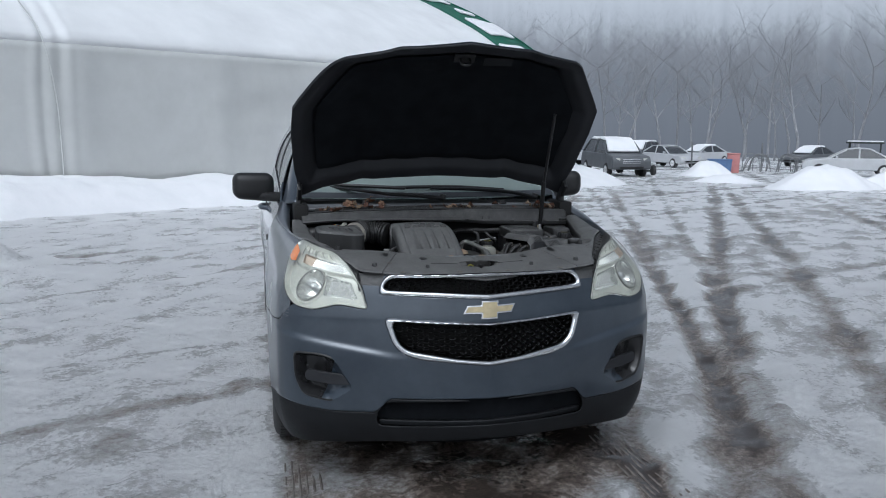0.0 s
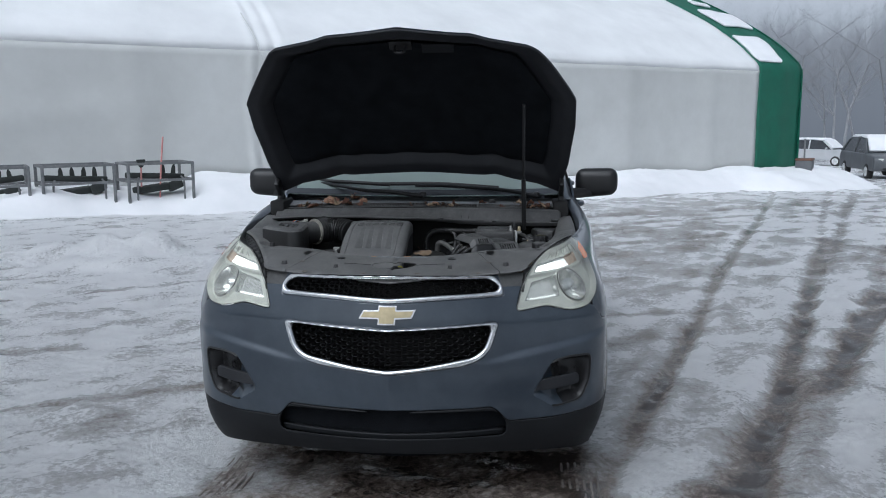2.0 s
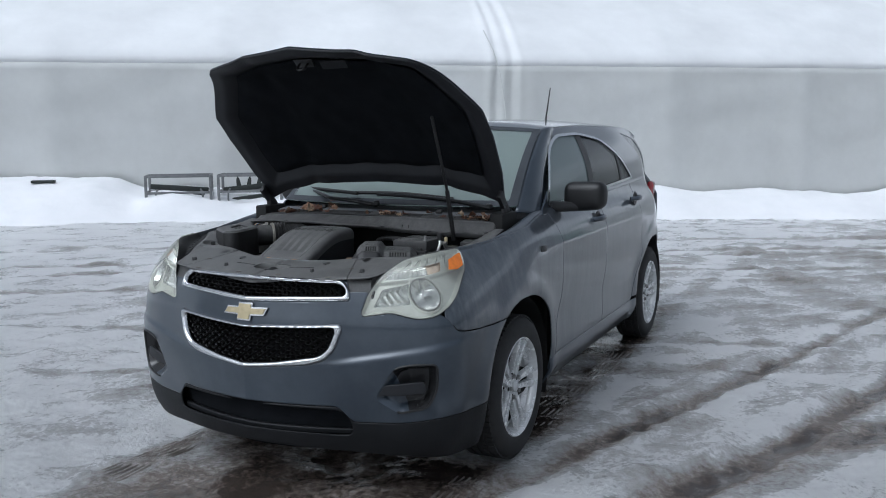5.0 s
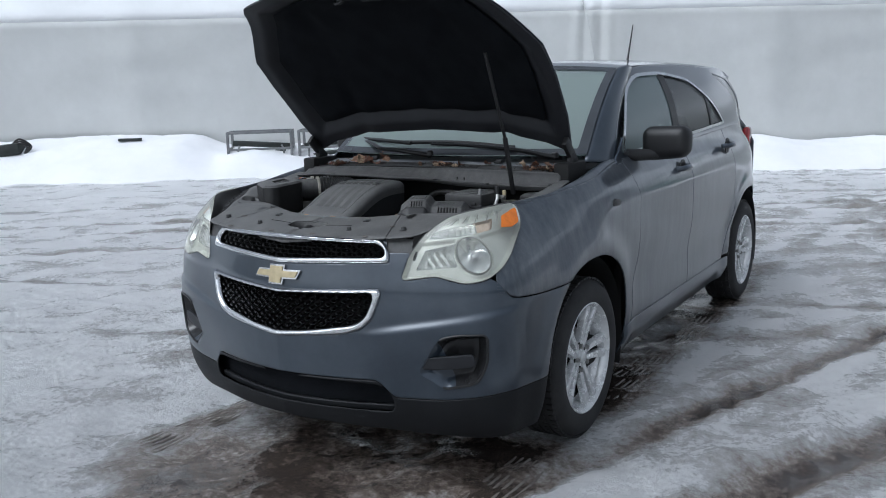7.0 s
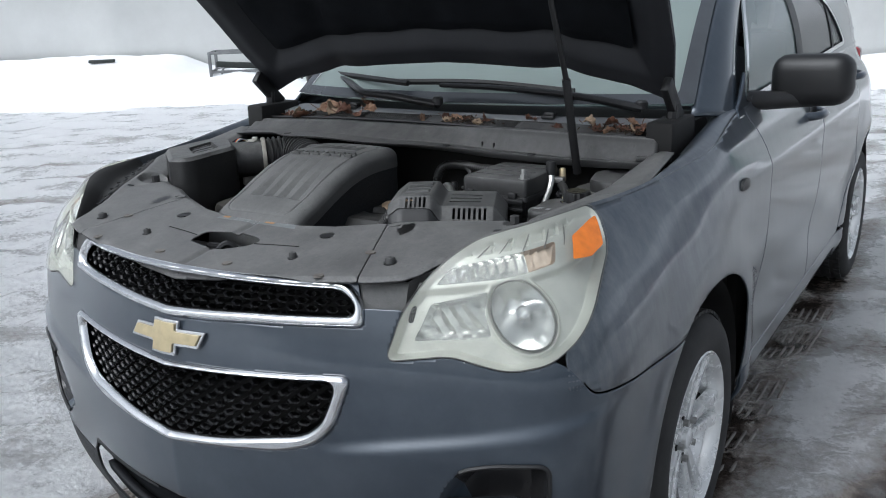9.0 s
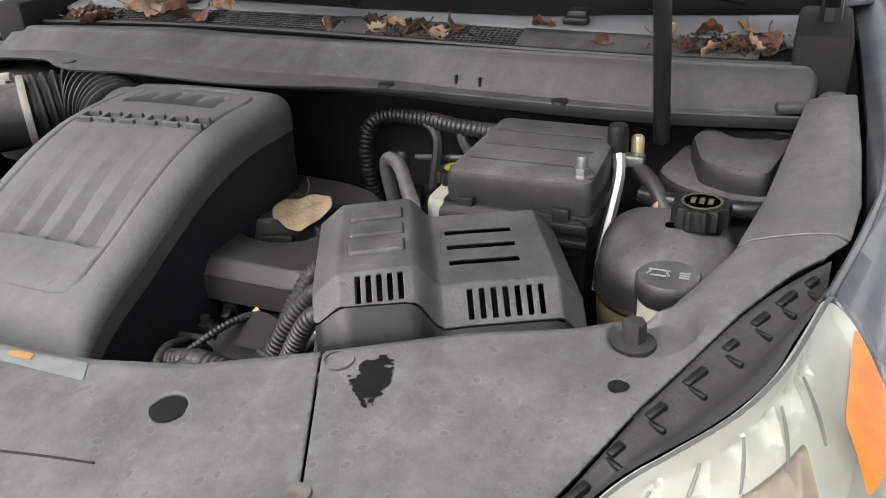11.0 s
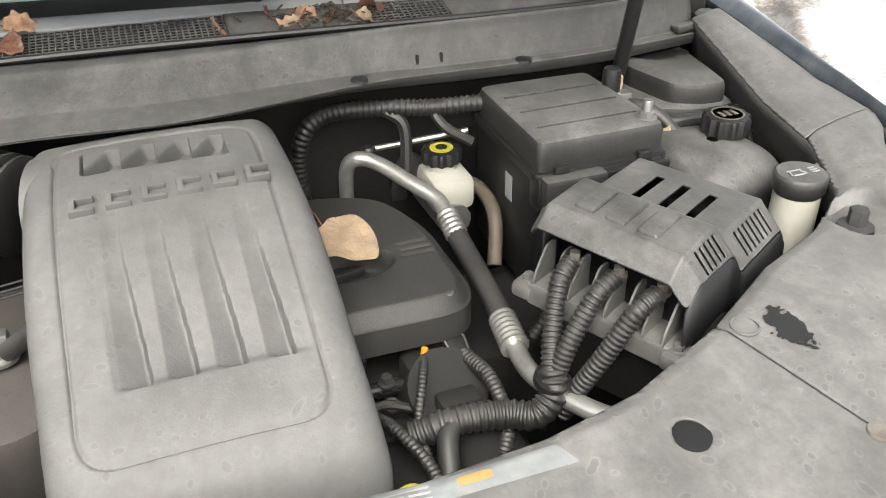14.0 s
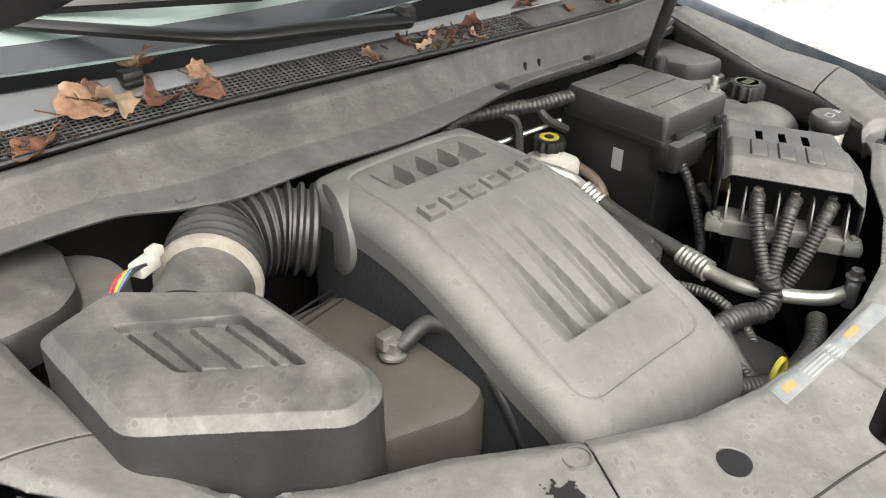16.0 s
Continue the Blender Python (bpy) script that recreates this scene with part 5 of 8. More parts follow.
ys, zs = np.linspace(0.45, 3.5, 300), np.linspace(1.17, 1.66, 70)
top_of = lambda y, z: np.minimum(roof_edge(y)[1] - z + 0.004, z - curve(y + 1.65, [(2.2, 1.198), (2.6, 1.213), (5.3, 1.30)]) + 0.02)
frame_f = lambda y, z: np.minimum.reduce([top_of(y, z), -dlo_in(y, z) , -quarter_in(y, z), y - 0.53 - 1.36 * (z - 1.19) + 0.02 + 0.04, 3.52 - 0.75 * np.maximum(0, z - 1.22) - y])
both("window_surround", sheet(cabin_side, ys, zs, frame_f), M_PAINT, car, "painted frame round the side windows", thick=0.012)
chrome_f = lambda y, z: np.minimum(dlo_in(y, z), 0.017 - dlo_in(y, z))
lift = np.array([0.004, 0, 0.001])
both("window_trim", sheet(lambda y, z: cabin_side(y, z) + lift, np.linspace(0.5, 2.6, 300), zs, chrome_f), M_CHROME, car, "chrome strip round the side windows")
for name, y0, y1, material in (("front_window", 0.45, 1.455, M_FRONTGLASS), ("rear_window", 1.545, 2.26, M_TINT), ("rear_vent_window", 2.295, 2.60, M_TINT)):
    f = lambda y, z: np.minimum.reduce([dlo_in(y, z) - 0.014, y - y0 - 0.16 * (z - 1.25), y1 + 0.16 * (z - 1.25) * (y1 < 2) - y])
    pair = both(name, sheet(lambda y, z: cabin_side(y, z) - lift * 2, ys, zs, f), material, car, "side window glass")
    for p in pair:
        p.visible_shadow = False
both("quarter_window", sheet(lambda y, z: cabin_side(y, z) - lift, ys, zs, quarter_in), M_PRIVACY, car, "dark rear quarter window")
post = lambda y, z: np.minimum.reduce([dlo_in(y, z) - 0.012, y - 1.445 - 0.16 * (z - 1.25), 1.555 + 0.16 * (z - 1.25) - y])
both("door_post", sheet(lambda y, z: cabin_side(y, z) - lift, ys, zs, post), M_BLACK, car, "black post between the door windows")
bar = lambda y, z: np.minimum.reduce([dlo_in(y, z) - 0.012, y - 2.25, 2.305 - y])
both("rear_window_bar", sheet(lambda y, z: cabin_side(y, z) - lift, ys, zs, bar), M_BLACK, car)

# rear pillars close the corner between the side and the tailgate
def rear_pillar(t, z):
    y = 3.50 - 0.75 * np.maximum(0, z - 1.22)
    a = cabin_side(y, z)
    b = rear(curve(z, [(0.4, 0.79), (1.05, 0.79), (1.18, 0.73), (1.3, 0.655), (1.65, 0.54)]) * 0.985, z)
    return a + (b - a) * t[..., None] + np.stack([0.012 * np.sin(t * math.pi), 0 * t, 0 * t], -1)


both("rear_pillar", sheet(rear_pillar, np.linspace(0, 1, 6), np.linspace(1.20, 1.585, 24)), M_PAINT_DULL, car, "painted rear pillar", thick=0.008)
part("spoiler", sheet(lambda t, y: roof_surface(t, np.minimum(y, 3.28)) + np.stack([0 * t, np.maximum(0, y - 3.28), -0.25 * np.maximum(0, y - 3.28)], -1), np.linspace(-1, 1, 30), np.linspace(3.26, 3.42, 6)), M_PAINT, car, "painted roof spoiler", thick=0.02)

# aerial on the roof
ant = part("aerial", tube([(0.10, 2.60, 1.69), (0.10, 2.63, 1.76), (0.10, 2.72, 1.98)], [0.014, 0.007, 0.004], 8), M_BLACK, car, "thin black roof aerial")

# wing mirrors
for sgn in (1, -1):
    bm = box((0.245, 0.125, 0.165), (sgn * 0.985, 0.80, 1.262), 0.05, (0, 0, -6 * sgn), seg=4)
    for v in bm.verts:
        v.co.z += 0.10 * (abs(v.co.x) - 0.985) * (1 if v.co.z < 1.26 else 0.2)
    mirror = part("wing_mirror", bm, M_BLACK, car, "black plastic wing mirror", smooth=70)
    part("mirror_foot", tube([(sgn * 0.80, 0.66, 1.215), (sgn * 0.86, 0.72, 1.205), (sgn * 0.95, 0.78, 1.205)], [0.030, 0.034, 0.030], 10, flat=0.9), M_BLACK, mirror)

# ---- wheels ----
def wheel(x, y, sgn):
    hub = new("wheel")
    hub.parent = car
    hub.matrix_basis = pose(x, y, 0.355, 0, 90 * sgn, 0)
    tagged(hub, "five-twin-spoke silver alloy wheel with a wet tyre")
    prof = [(0.244, -0.105), (0.262, -0.112), (0.30, -0.116), (0.335, -0.105), (0.350, -0.085), (0.3555, -0.05), (0.3565, 0), (0.3555, 0.05), (0.350, 0.085), (0.335, 0.105), (0.30, 0.116), (0.262, 0.112), (0.244, 0.102)]
    tyre = part("tyre", turned(prof, 64), M_RUBBER, hub, "black rubber tyre, wet tread")
    blocks = []
    for k in range(72):
        a = k * 2 * math.pi / 72
        for w, z in ((0.030, -0.072), (0.024, -0.026), (0.024, 0.026), (0.030, 0.072)):
            blocks.append(box((0.010, 0.0235, w), (0.3575 * math.cos(a), 0.3575 * math.sin(a), z), 0, (0, 0, math.degrees(a) + 0)))
    tagged(part("tread", join(*blocks), M_RUBBER, tyre, smooth=0), "worn tread blocks", kind="stuff")
    part("rim", turned([(0.234, 0.072), (0.246, 0.088), (0.252, 0.104), (0.246, 0.109), (0.237, 0.101), (0.230, 0.080), (0.228, 0.066)], 56), M_ALLOY, hub)
    part("brake_disc", turned([(0.03, -0.02), (0.15, -0.02), (0.15, -0.005), (0.03, -0.005)], 32), M_STEEL, hub)
    part("rim_well", turned([(0.232, 0.068), (0.222, 0.046), (0.217, 0.030), (0.209, 0.026)], 48), M_ALLOY, hub)
    # a silver barrel coloured near-black for the shade behind the spokes
    part("barrel", turned([(0.215, 0.028), (0.208, -0.06), (0.001, -0.06)], 40), M_DEEP, hub)
    for k in range(5):
        for twist in (-1, 1):
            spoke = prism(rounded([(0.035, -0.018), (0.115, -0.0135), (0.234, -0.022), (0.234, 0.020), (0.115, 0.0125), (0.035, 0.014)], 2), 0.040, 0.070, 0.007)
            for v in spoke.verts:
                v.co.y += twist * (0.016 + 0.105 * max(0, v.co.x - 0.03))
                v.co.z += 0.02 * (v.co.x / 0.2) ** 2
            bmesh.ops.transform(spoke, matrix=pose(0, 0, 0, 0, 0, 72 * k + 18), verts=spoke.verts[:])
            part("spoke", spoke, M_ALLOY, hub)
        a = radians(72 * k + 54)
        # flat dark disc drawn for the shade of the nut's pocket
        part("nut_shade_disc", turned([(0.017, 0.0), (0.017, 0.0035), (0.0145, 0.0045), (0.001, 0.0045)], 16, (0.057 * math.cos(a), 0.057 * math.sin(a), 0.0665)), M_DEEP, hub)
        part("wheel_nut", bolt(0.011, 0.034, (0.057 * math.cos(a), 0.057 * math.sin(a), 0.052)), M_STEEL, hub)
    part("hub_boss", turned([(0.001, 0.05), (0.075, 0.05), (0.072, 0.066), (0.045, 0.070), (0.001, 0.070)], 32), M_ALLOY, hub)
    part("centre_cap", turned([(0.030, 0.068), (0.030, 0.082), (0.024, 0.086), (0.001, 0.087)], 24), M_ALLOY, hub)


for sgn in (1, -1):
    for y in (0.0, 2.857):
        wheel(sgn * 0.795, y, sgn)

# ---- cabin ----
part("dashboard", box((1.36, 0.40, 0.22), (0, 0.62, 1.05), 0.06), M_DASH, car, "dark dashboard")
part("cabin_floor", box((1.50, 2.6, 0.06), (0, 1.9, 0.45), 0.01), M_DASH, car)
for x in (-0.36, 0.36):
    for y, k in ((1.32, 1.0), (2.25, 0.95)):
        seat = part("seat", join(box((0.50, 0.50, 0.18), (x, y - 0.2, 0.72), 0.05), box((0.48, 0.15, 0.66), (x, y + 0.12, 1.02), 0.06, (-14, 0, 0))), M_SEAT, car, "grey cloth seat")
        part("headrest", box((0.26, 0.10, 0.18), (x, y + 0.23, 1.43), 0.045, (-10, 0, 0)), M_SEAT, seat)
ring = [(0.36 + 0.18 * math.cos(a), 0.92 - 0.06 * math.sin(a), 1.08 + 0.17 * math.sin(a)) for a in np.linspace(0, 2 * math.pi, 16)]
part("steering_wheel", tube(ring, 0.014, 8, 3), M_BLACK, car)
part("rear_view_mirror", box((0.24, 0.03, 0.07), (0, 0.88, 1.56), 0.015), M_BLACK, car)

# ---- hood, propped open ----
HOOD = Matrix.Translation((0, 0.21, 1.275)) @ Matrix.Rotation(radians(-44.1), 4, "X") @ Matrix.Rotation(math.pi, 4, "Z")  # x across (mirrored), y along the hood from hinge to nose, z up from its skin
HOOD_OUT = np.array([(-0.735, 0.0), (-0.775, 0.20), (-0.795, 0.45), (-0.790, 0.615), (-0.765, 0.665), (-0.600, 0.945), (-0.560, 0.985), (-0.48, 1.010), (-0.25, 1.078), (0, 1.118), (0.25, 1.078), (0.48, 1.010), (0.560, 0.985), (0.600, 0.945), (0.765, 0.665), (0.790, 0.615), (0.795, 0.45), (0.775, 0.20), (0.735, 0.0), (0.62, 0.045), (0.40, 0.078), (0, 0.095), (-0.40, 0.078), (-0.62, 0.045)])
hood_in = inside(HOOD_OUT)


def hood_surface(depth, field=hood_in):
    def surf(x, d):
        crown = 0.055 * (1 - (np.abs(x) / 0.8) ** 2.4) + 0.05 * np.sin(np.clip(d, 0, 1.1) / 1.1 * math.pi * 0.9) - 0.095 * step(0.75, 1.12, d) ** 1.5
        edge = -0.020 * (1 - step(0.0, 0.06, field(x, d)))
        power = 0.012 * np.exp(-(((np.abs(x) - 0.42 + 0.1 * d) / 0.05) ** 2))
        return np.stack([x, d, crown + edge + power - depth], -1)

    return surf


hood = new("hood")
hood.parent = car
hood.matrix_basis = HOOD
tagged(hood, "open hood with black insulation on its underside")
hx, hd = np.linspace(-0.81, 0.81, 90), np.linspace(-0.09, 1.13, 70)
part("outer_skin", sheet(hood_surface(0.0), hx, hd, hood_in), M_PAINT, hood, "blue-grey outer panel", thick=0.003)


def liner(x, d):
    e = hood_in(x, d)
    rim_drop = 0.018 + 0.022 * np.exp(-(((e - 0.055) / 0.03) ** 2)) - 0.012 * step(0.09, 0.12, e)
    k = 0.006 * np.sin(x * 18) * np.exp(-(((d - 0.5) / 0.4) ** 2))
    return hood_surface(0.0)(x, d) - np.stack([0 * x, 0 * x, rim_drop + k * 0.3], -1)


part("inner_frame", sheet(liner, np.linspace(-0.81, 0.81, 150), np.linspace(-0.09, 1.13, 110), lambda x, d: np.minimum(hood_in(x, d), 0.125 - hood_in(x, d))), M_PAINT_DARK, hood, "black painted inner frame", flip=True, thick=0.002)
felt = lambda x, d: hood_surface(0.0)(x, d) - np.stack([0 * x, 0 * x, 0.020 + 0.012 * step(0.115, 0.16, hood_in(x, d)) + 0.004 * np.sin(x * 30) * np.sin(d * 25)], -1)
part("insulation", sheet(felt, hx, hd, lambda x, d: hood_in(x, d) - 0.118), M_INSUL, hood, "black insulation felt", flip=True)
edge_strip = lambda x, d: np.minimum(hood_in(x, d) - 0.001, 0.012 - hood_in(x, d))
part("hood_edge", sheet(lambda x, d: hood_surface(0.0)(x, d) - np.array([0, 0, 0.016]), np.linspace(-0.81, 0.81, 220), np.linspace(-0.09, 1.13, 160), edge_strip), M_PAINT_DARK, hood, flip=True, thick=0.006)
part("latch_striker", join(tube([(-0.02, 0.985, 0.02), (-0.02, 0.985, -0.05), (0.02, 0.985, -0.05), (0.02, 0.985, 0.02)], 0.006, 6, 3), box((0.10, 0.05, 0.012), (0, 0.985, -0.008), 0.004)), M_BLACK, hood, "black latch striker")
part("warning_label", box((0.14, 0.045, 0.002), (-0.165, 0.975, -0.020), 0, (3, 0, 0)), M_VALANCE, hood, "dull dark label")
for x in (-0.745, 0.745):
    part("hinge", join(box((0.025, 0.16, 0.05), (x, 0.03, -0.05), 0.008), tube([(x, 0.02, -0.05), (x, -0.03, -0.12), (x, 0.0, -0.16)], 0.016, 8)), M_BLACK, hood, "black hood hinge")
part("hood_prop", join(tube([(0.552, -0.035, 1.085), (0.548, -0.10, 1.34)], 0.0115, 10), tube([(0.548, -0.10, 1.34), (0.545, -0.255, 1.70)], 0.0075, 10)), M_BLACK, car, "black gas strut holding the hood")


# ---- engine bay ----
def cover_z(x, y):
    """Height of the plastic cover over the radiator and of the rails beside the bay."""
    z = 1.060 + 0.17 * np.minimum(0, y + 0.60) - 0.05 * step(-0.93, -1.0, y)
    z = z - 0.016 * (1 - step(0.80, 1.05, np.hypot((np.abs(x) - 0.624) / 0.042, (y + 0.490) / 0.046)))
    return z + 0.045 * step(0.58, 0.78, np.abs(x)) + 0.17 * np.maximum(0, y + 0.20) - 0.006 * (1 - step(0.0, 0.015, edge_in(np.abs(x), y)))


OPENING = [(0.0, -0.680), (0.12, -0.672), (0.22, -0.652), (0.34, -0.602), (0.45, -0.534), (0.55, -0.492), (0.632, -0.436), (0.677, -0.33), (0.698, -0.20), (0.730, 0.04)]
NOSE_EDGE = [(0.790, 0.05), (0.797, -0.10), (0.798, -0.22), (0.786, -0.32), (0.762, -0.362), (0.735, -0.395), (0.696, -0.462), (0.661, -0.54), (0.625, -0.62), (0.590, -0.70), (0.566, -0.765), (0.556, -0.808), (0.535, -0.838), (0.485, -0.862), (0.30, -0.915), (0.12, -0.948), (0.0, -0.958)]
edge_in = inside(OPENING + NOSE_EDGE)
latch_in = inside(rounded([(-0.088, -0.775), (0.008, -0.756), (0.080, -0.768), (0.100, -0.785), (0.085, -0.815), (0.03, -0.850), (-0.03, -0.842), (-0.088, -0.828)], 2, 0.012))
panel_surface = lambda x, y: np.stack([x, y, cover_z(x, y)], -1)
seam_x = lambda y: 0.343 + 0.42 * (-0.62 - y)
whole = inside([(-x, y) for x, y in OPENING[::-1]] + OPENING[1:] + NOSE_EDGE + [(-x, y) for x, y in NOSE_EDGE[::-1]][1:])


def holes(x, y, spots):
    return np.minimum.reduce([np.hypot(np.abs(x) - a, y - b) - r for a, b, r in spots])


SPOTS = [(0.239, -0.711, 0.017), (0.612, -0.583, 0.009), (0.240, -0.830, 0.011), (0.471, -0.787, 0.014)]
centre_f = lambda x, y: np.minimum.reduce([whole(x, y), -latch_in(x, y), holes(x, y, SPOTS), seam_x(y) - 0.0015 - np.abs(x)])
shield = part("radiator_cover", sheet(panel_surface, np.linspace(-0.50, 0.50, 200), np.linspace(-0.965, -0.60, 74), centre_f), M_PANEL, car, "dusty grey-black plastic cover over the radiator", thick=0.004)
corner_f = lambda x, y: np.minimum.reduce([whole(x, y), holes(x, y, SPOTS), x - seam_x(y) - 0.0015, -0.32 - y])
both("corner_cover", sheet(panel_surface, np.linspace(0.30, 0.81, 120), np.linspace(-0.90, -0.30, 130), corner_f), M_PANEL, car, "dusty plastic corner cover behind the headlight", thick=0.004)
rail_f = lambda x, y: np.minimum.reduce([whole(x, y), y + 0.317, 0.05 - y])
both("fender_rail", sheet(panel_surface, np.linspace(0.64, 0.81, 48), np.linspace(-0.33, 0.06, 80), rail_f), M_PANEL, car, "dusty plastic rail along the fender", thick=0.004)
# the rail's inner web, down into the bay
WEB = np.array(OPENING)


def web(u, t):
    k = np.linspace(0, 1, len(WEB))
    x, y = np.interp(u, k, WEB[:, 0]), np.interp(u, k, WEB[:, 1])
    return np.stack([x + 0.012 * t, y - 0.004 * t, cover_z(x, y) - 0.003 - (0.014 + 0.062 * step(0.55, 0.75, u)) * t], -1)


both("rail_web", sheet(web, np.linspace(0.0, 1, 90), np.linspace(0, 1, 5)), M_COWL, car, "inner web of the plastic rail", thick=0.002)
# cups under the holes, blackened for the shade inside, and screws in them
for sx in (1, -1):
    for a, b, r in SPOTS:
        c = (sx * a, b, float(cover_z(np.array(a), np.array(b))))
        part("screw_cup", turned([(r + 0.001, 0.0), (r, -0.030), (0.6 * r, -0.034), (0.001, -0.034)], 20, c), M_BLACK, shield)
        if r in (0.011, 0.014):
            part("push_clip", turned([(0.78 * r, -0.014), (0.78 * r, 0.009), (0.66 * r, 0.012), (0.26 * r, 0.012), (0.22 * r, 0.005), (0.001, 0.005)], 18, c), M_COWL, shield)
    for a, b in ((0.36, -0.885), (0.40, -0.76), (0.11, -0.90)):
        part("screw", turned([(0.012, 0.0), (0.011, 0.003), (0.005, 0.003), (0.001, 0.0015)], 16, (sx * a, b, float(cover_z(np.array(a), np.array(b))))), M_RUST, shield)
    c = (sx * 0.607, -0.497, float(cover_z(np.array(0.607), np.array(-0.497))))
    part("rubber_bumper", join(turned([(0.022, -0.002), (0.021, 0.008), (0.015, 0.010), (0.001, 0.010)], 20, c), bolt(0.0115, 0.030, c)), M_RUBBER, car, "black rubber hood bumper")
    c2 = (sx * 0.361, -0.617, float(cover_z(np.array(0.361), np.array(-0.617))) + 0.001)
    part("embossed_ring", tube([(c2[0] + 0.014 * math.cos(a), c2[1] + 0.014 * math.sin(a), c2[2]) for a in np.linspace(0, 2 * math.pi, 20)], 0.0012, 5, 2), M_PANEL, shield)
    cx, cy = sx * 0.402, -0.630 - (0.02 if sx < 0 else 0)

    def blot(x, y):
        u, v = (x - cx) / 0.017, (y - cy) / 0.027
        rough = value_noise(x * 150, y * 150, 51) - 0.5 + 0.7 * (value_noise(x * 420, y * 420, 52) - 0.5)
        return 1 - np.hypot(u, v) + 0.75 * rough

    part("spill_stain", sheet(lambda x, y: panel_surface(x, y) + np.array([0, 0, 0.0012]), np.linspace(cx - 0.04, cx + 0.04, 90), np.linspace(cy - 0.055, cy + 0.055, 110), blot), M_SPILL, shield, "black spilt stain")
# rubber seal between the corner cover and the headlight
LENS_TOP = smooth_line([(0.575, 0.945), (0.645, 1.010), (0.775, 1.078), (0.97, 1.103), (1.148, 1.106)], 10)
COVER_SIDE = smooth_line([(0.545, -0.825), (0.566, -0.765), (0.625, -0.62), (0.696, -0.462), (0.770, -0.355)], 10)


def seal(u, t):
    k = np.linspace(0, 1, len(LENS_TOP))
    q, z = np.interp(u, k, LENS_TOP[:, 0]), np.interp(u, k, LENS_TOP[:, 1])
    x, y = np.interp(u, k, COVER_SIDE[:, 0]), np.interp(u, k, COVER_SIDE[:, 1])
    a, b = np.stack([x, y, cover_z(x, y) - 0.006], -1), lifted(0.002)(q, z)
    p = a + (b - a) * t[..., None]
    p[..., 2] -= 0.014 * np.sin(t * math.pi) - 0.006 * np.sin(3 * t * math.pi)
    return p


both("headlight_seal", sheet(seal, np.linspace(0, 1, 60), np.linspace(0, 1, 14)), M_SEAL, car, "black rubber seal behind the headlight", smooth=60)
for sx in (1, -1):
    for k, u in enumerate(np.linspace(0.26, 0.94, 10)):
        p, q = seal(np.array(u), np.array(0.22)), seal(np.array(u), np.array(0.48))
        size = 0.016 + 0.010 * ((k * 7) % 3) / 2
        part("seal_clip", join(box((size, 0.008, 0.008), (sx * p[0], p[1], p[2] - 0.001), 0.002, (0, -12 * sx, 58 * sx)), box((0.005, 0.018, 0.006), (sx * (p[0] + q[0]) / 2, (p[1] + q[1]) / 2, (p[2] + q[2]) / 2 - 0.001), 0.0015, (0, -12 * sx, 58 * sx))), M_BLACK, car)
# printed strip along the rear edge
strip = inside([(-0.128, -0.705), (0.135, -0.706), (0.122, -0.684), (-0.122, -0.680)])
label = part("emission_label", sheet(lambda x, y: panel_surface(x, y) + np.array([0, 0, 0.001]), np.linspace(-0.17, 0.18, 120), np.linspace(-0.73, -0.68, 24), strip), M_LABEL, shield, "faded pale-blue printed label")
for x0, x1 in ((0.030, 0.060), (-0.112, -0.090)):
    f = inside([(x0, -0.698), (x1, -0.698), (x1, -0.689), (x0, -0.689)])
    part("orange_print", sheet(lambda x, y: panel_surface(x, y) + np.array([0, 0, 0.002]), np.linspace(x0, x1, 6), np.linspace(-0.73, -0.68, 30), f), M_ORANGE, label)
for k in range(4):
    y0 = -0.7035 + 0.0050 * k
    f = inside([(-0.075, y0), (0.015, y0), (0.015, y0 + 0.0022), (-0.075, y0 + 0.0022)])
    part("print_bar", sheet(lambda x, y: panel_surface(x, y) + np.array([0, 0, 0.002]), np.linspace(-0.08, 0.02, 8), np.linspace(-0.71, -0.675, 60), f), M_LABELBAR, label)
# latch in its opening
part("latch_well", box((0.30, 0.16, 0.01), (0, -0.80, 0.955), 0), M_DEEP, car)
part("hood_latch", join(box((0.13, 0.012, 0.05), (0.0, -0.785, 0.985), 0.003, (0, 0, 8)), box((0.10, 0.05, 0.006), (-0.02, -0.815, 0.995), 0.002), box((0.018, 0.08, 0.03), (0.045, -0.805, 0.995), 0.005, (0, 0, 25)), tube([(-0.03, -0.83, 0.97), (0.0, -0.80, 1.015), (0.03, -0.775, 0.99)], 0.008, 8), bolt(0.009, 0.012, (0.07, -0.785, 0.99)), bolt(0.009, 0.012, (-0.065, -0.79, 0.99))), M_BLACK, car, "dark metal hood latch in its opening")
both("cover_joint", tube([(0.095, -0.800, 1.0262), (0.155, -0.790, 1.0280), (0.215, -0.782, 1.0294)], 0.0016, 4, 4), M_DEEP, shield)

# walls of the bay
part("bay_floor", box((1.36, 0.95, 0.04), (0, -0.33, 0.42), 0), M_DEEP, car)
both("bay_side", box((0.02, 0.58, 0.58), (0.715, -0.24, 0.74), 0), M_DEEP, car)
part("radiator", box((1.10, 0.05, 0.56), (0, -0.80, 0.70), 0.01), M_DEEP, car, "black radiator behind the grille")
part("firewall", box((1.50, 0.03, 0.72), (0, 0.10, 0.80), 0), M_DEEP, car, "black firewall")


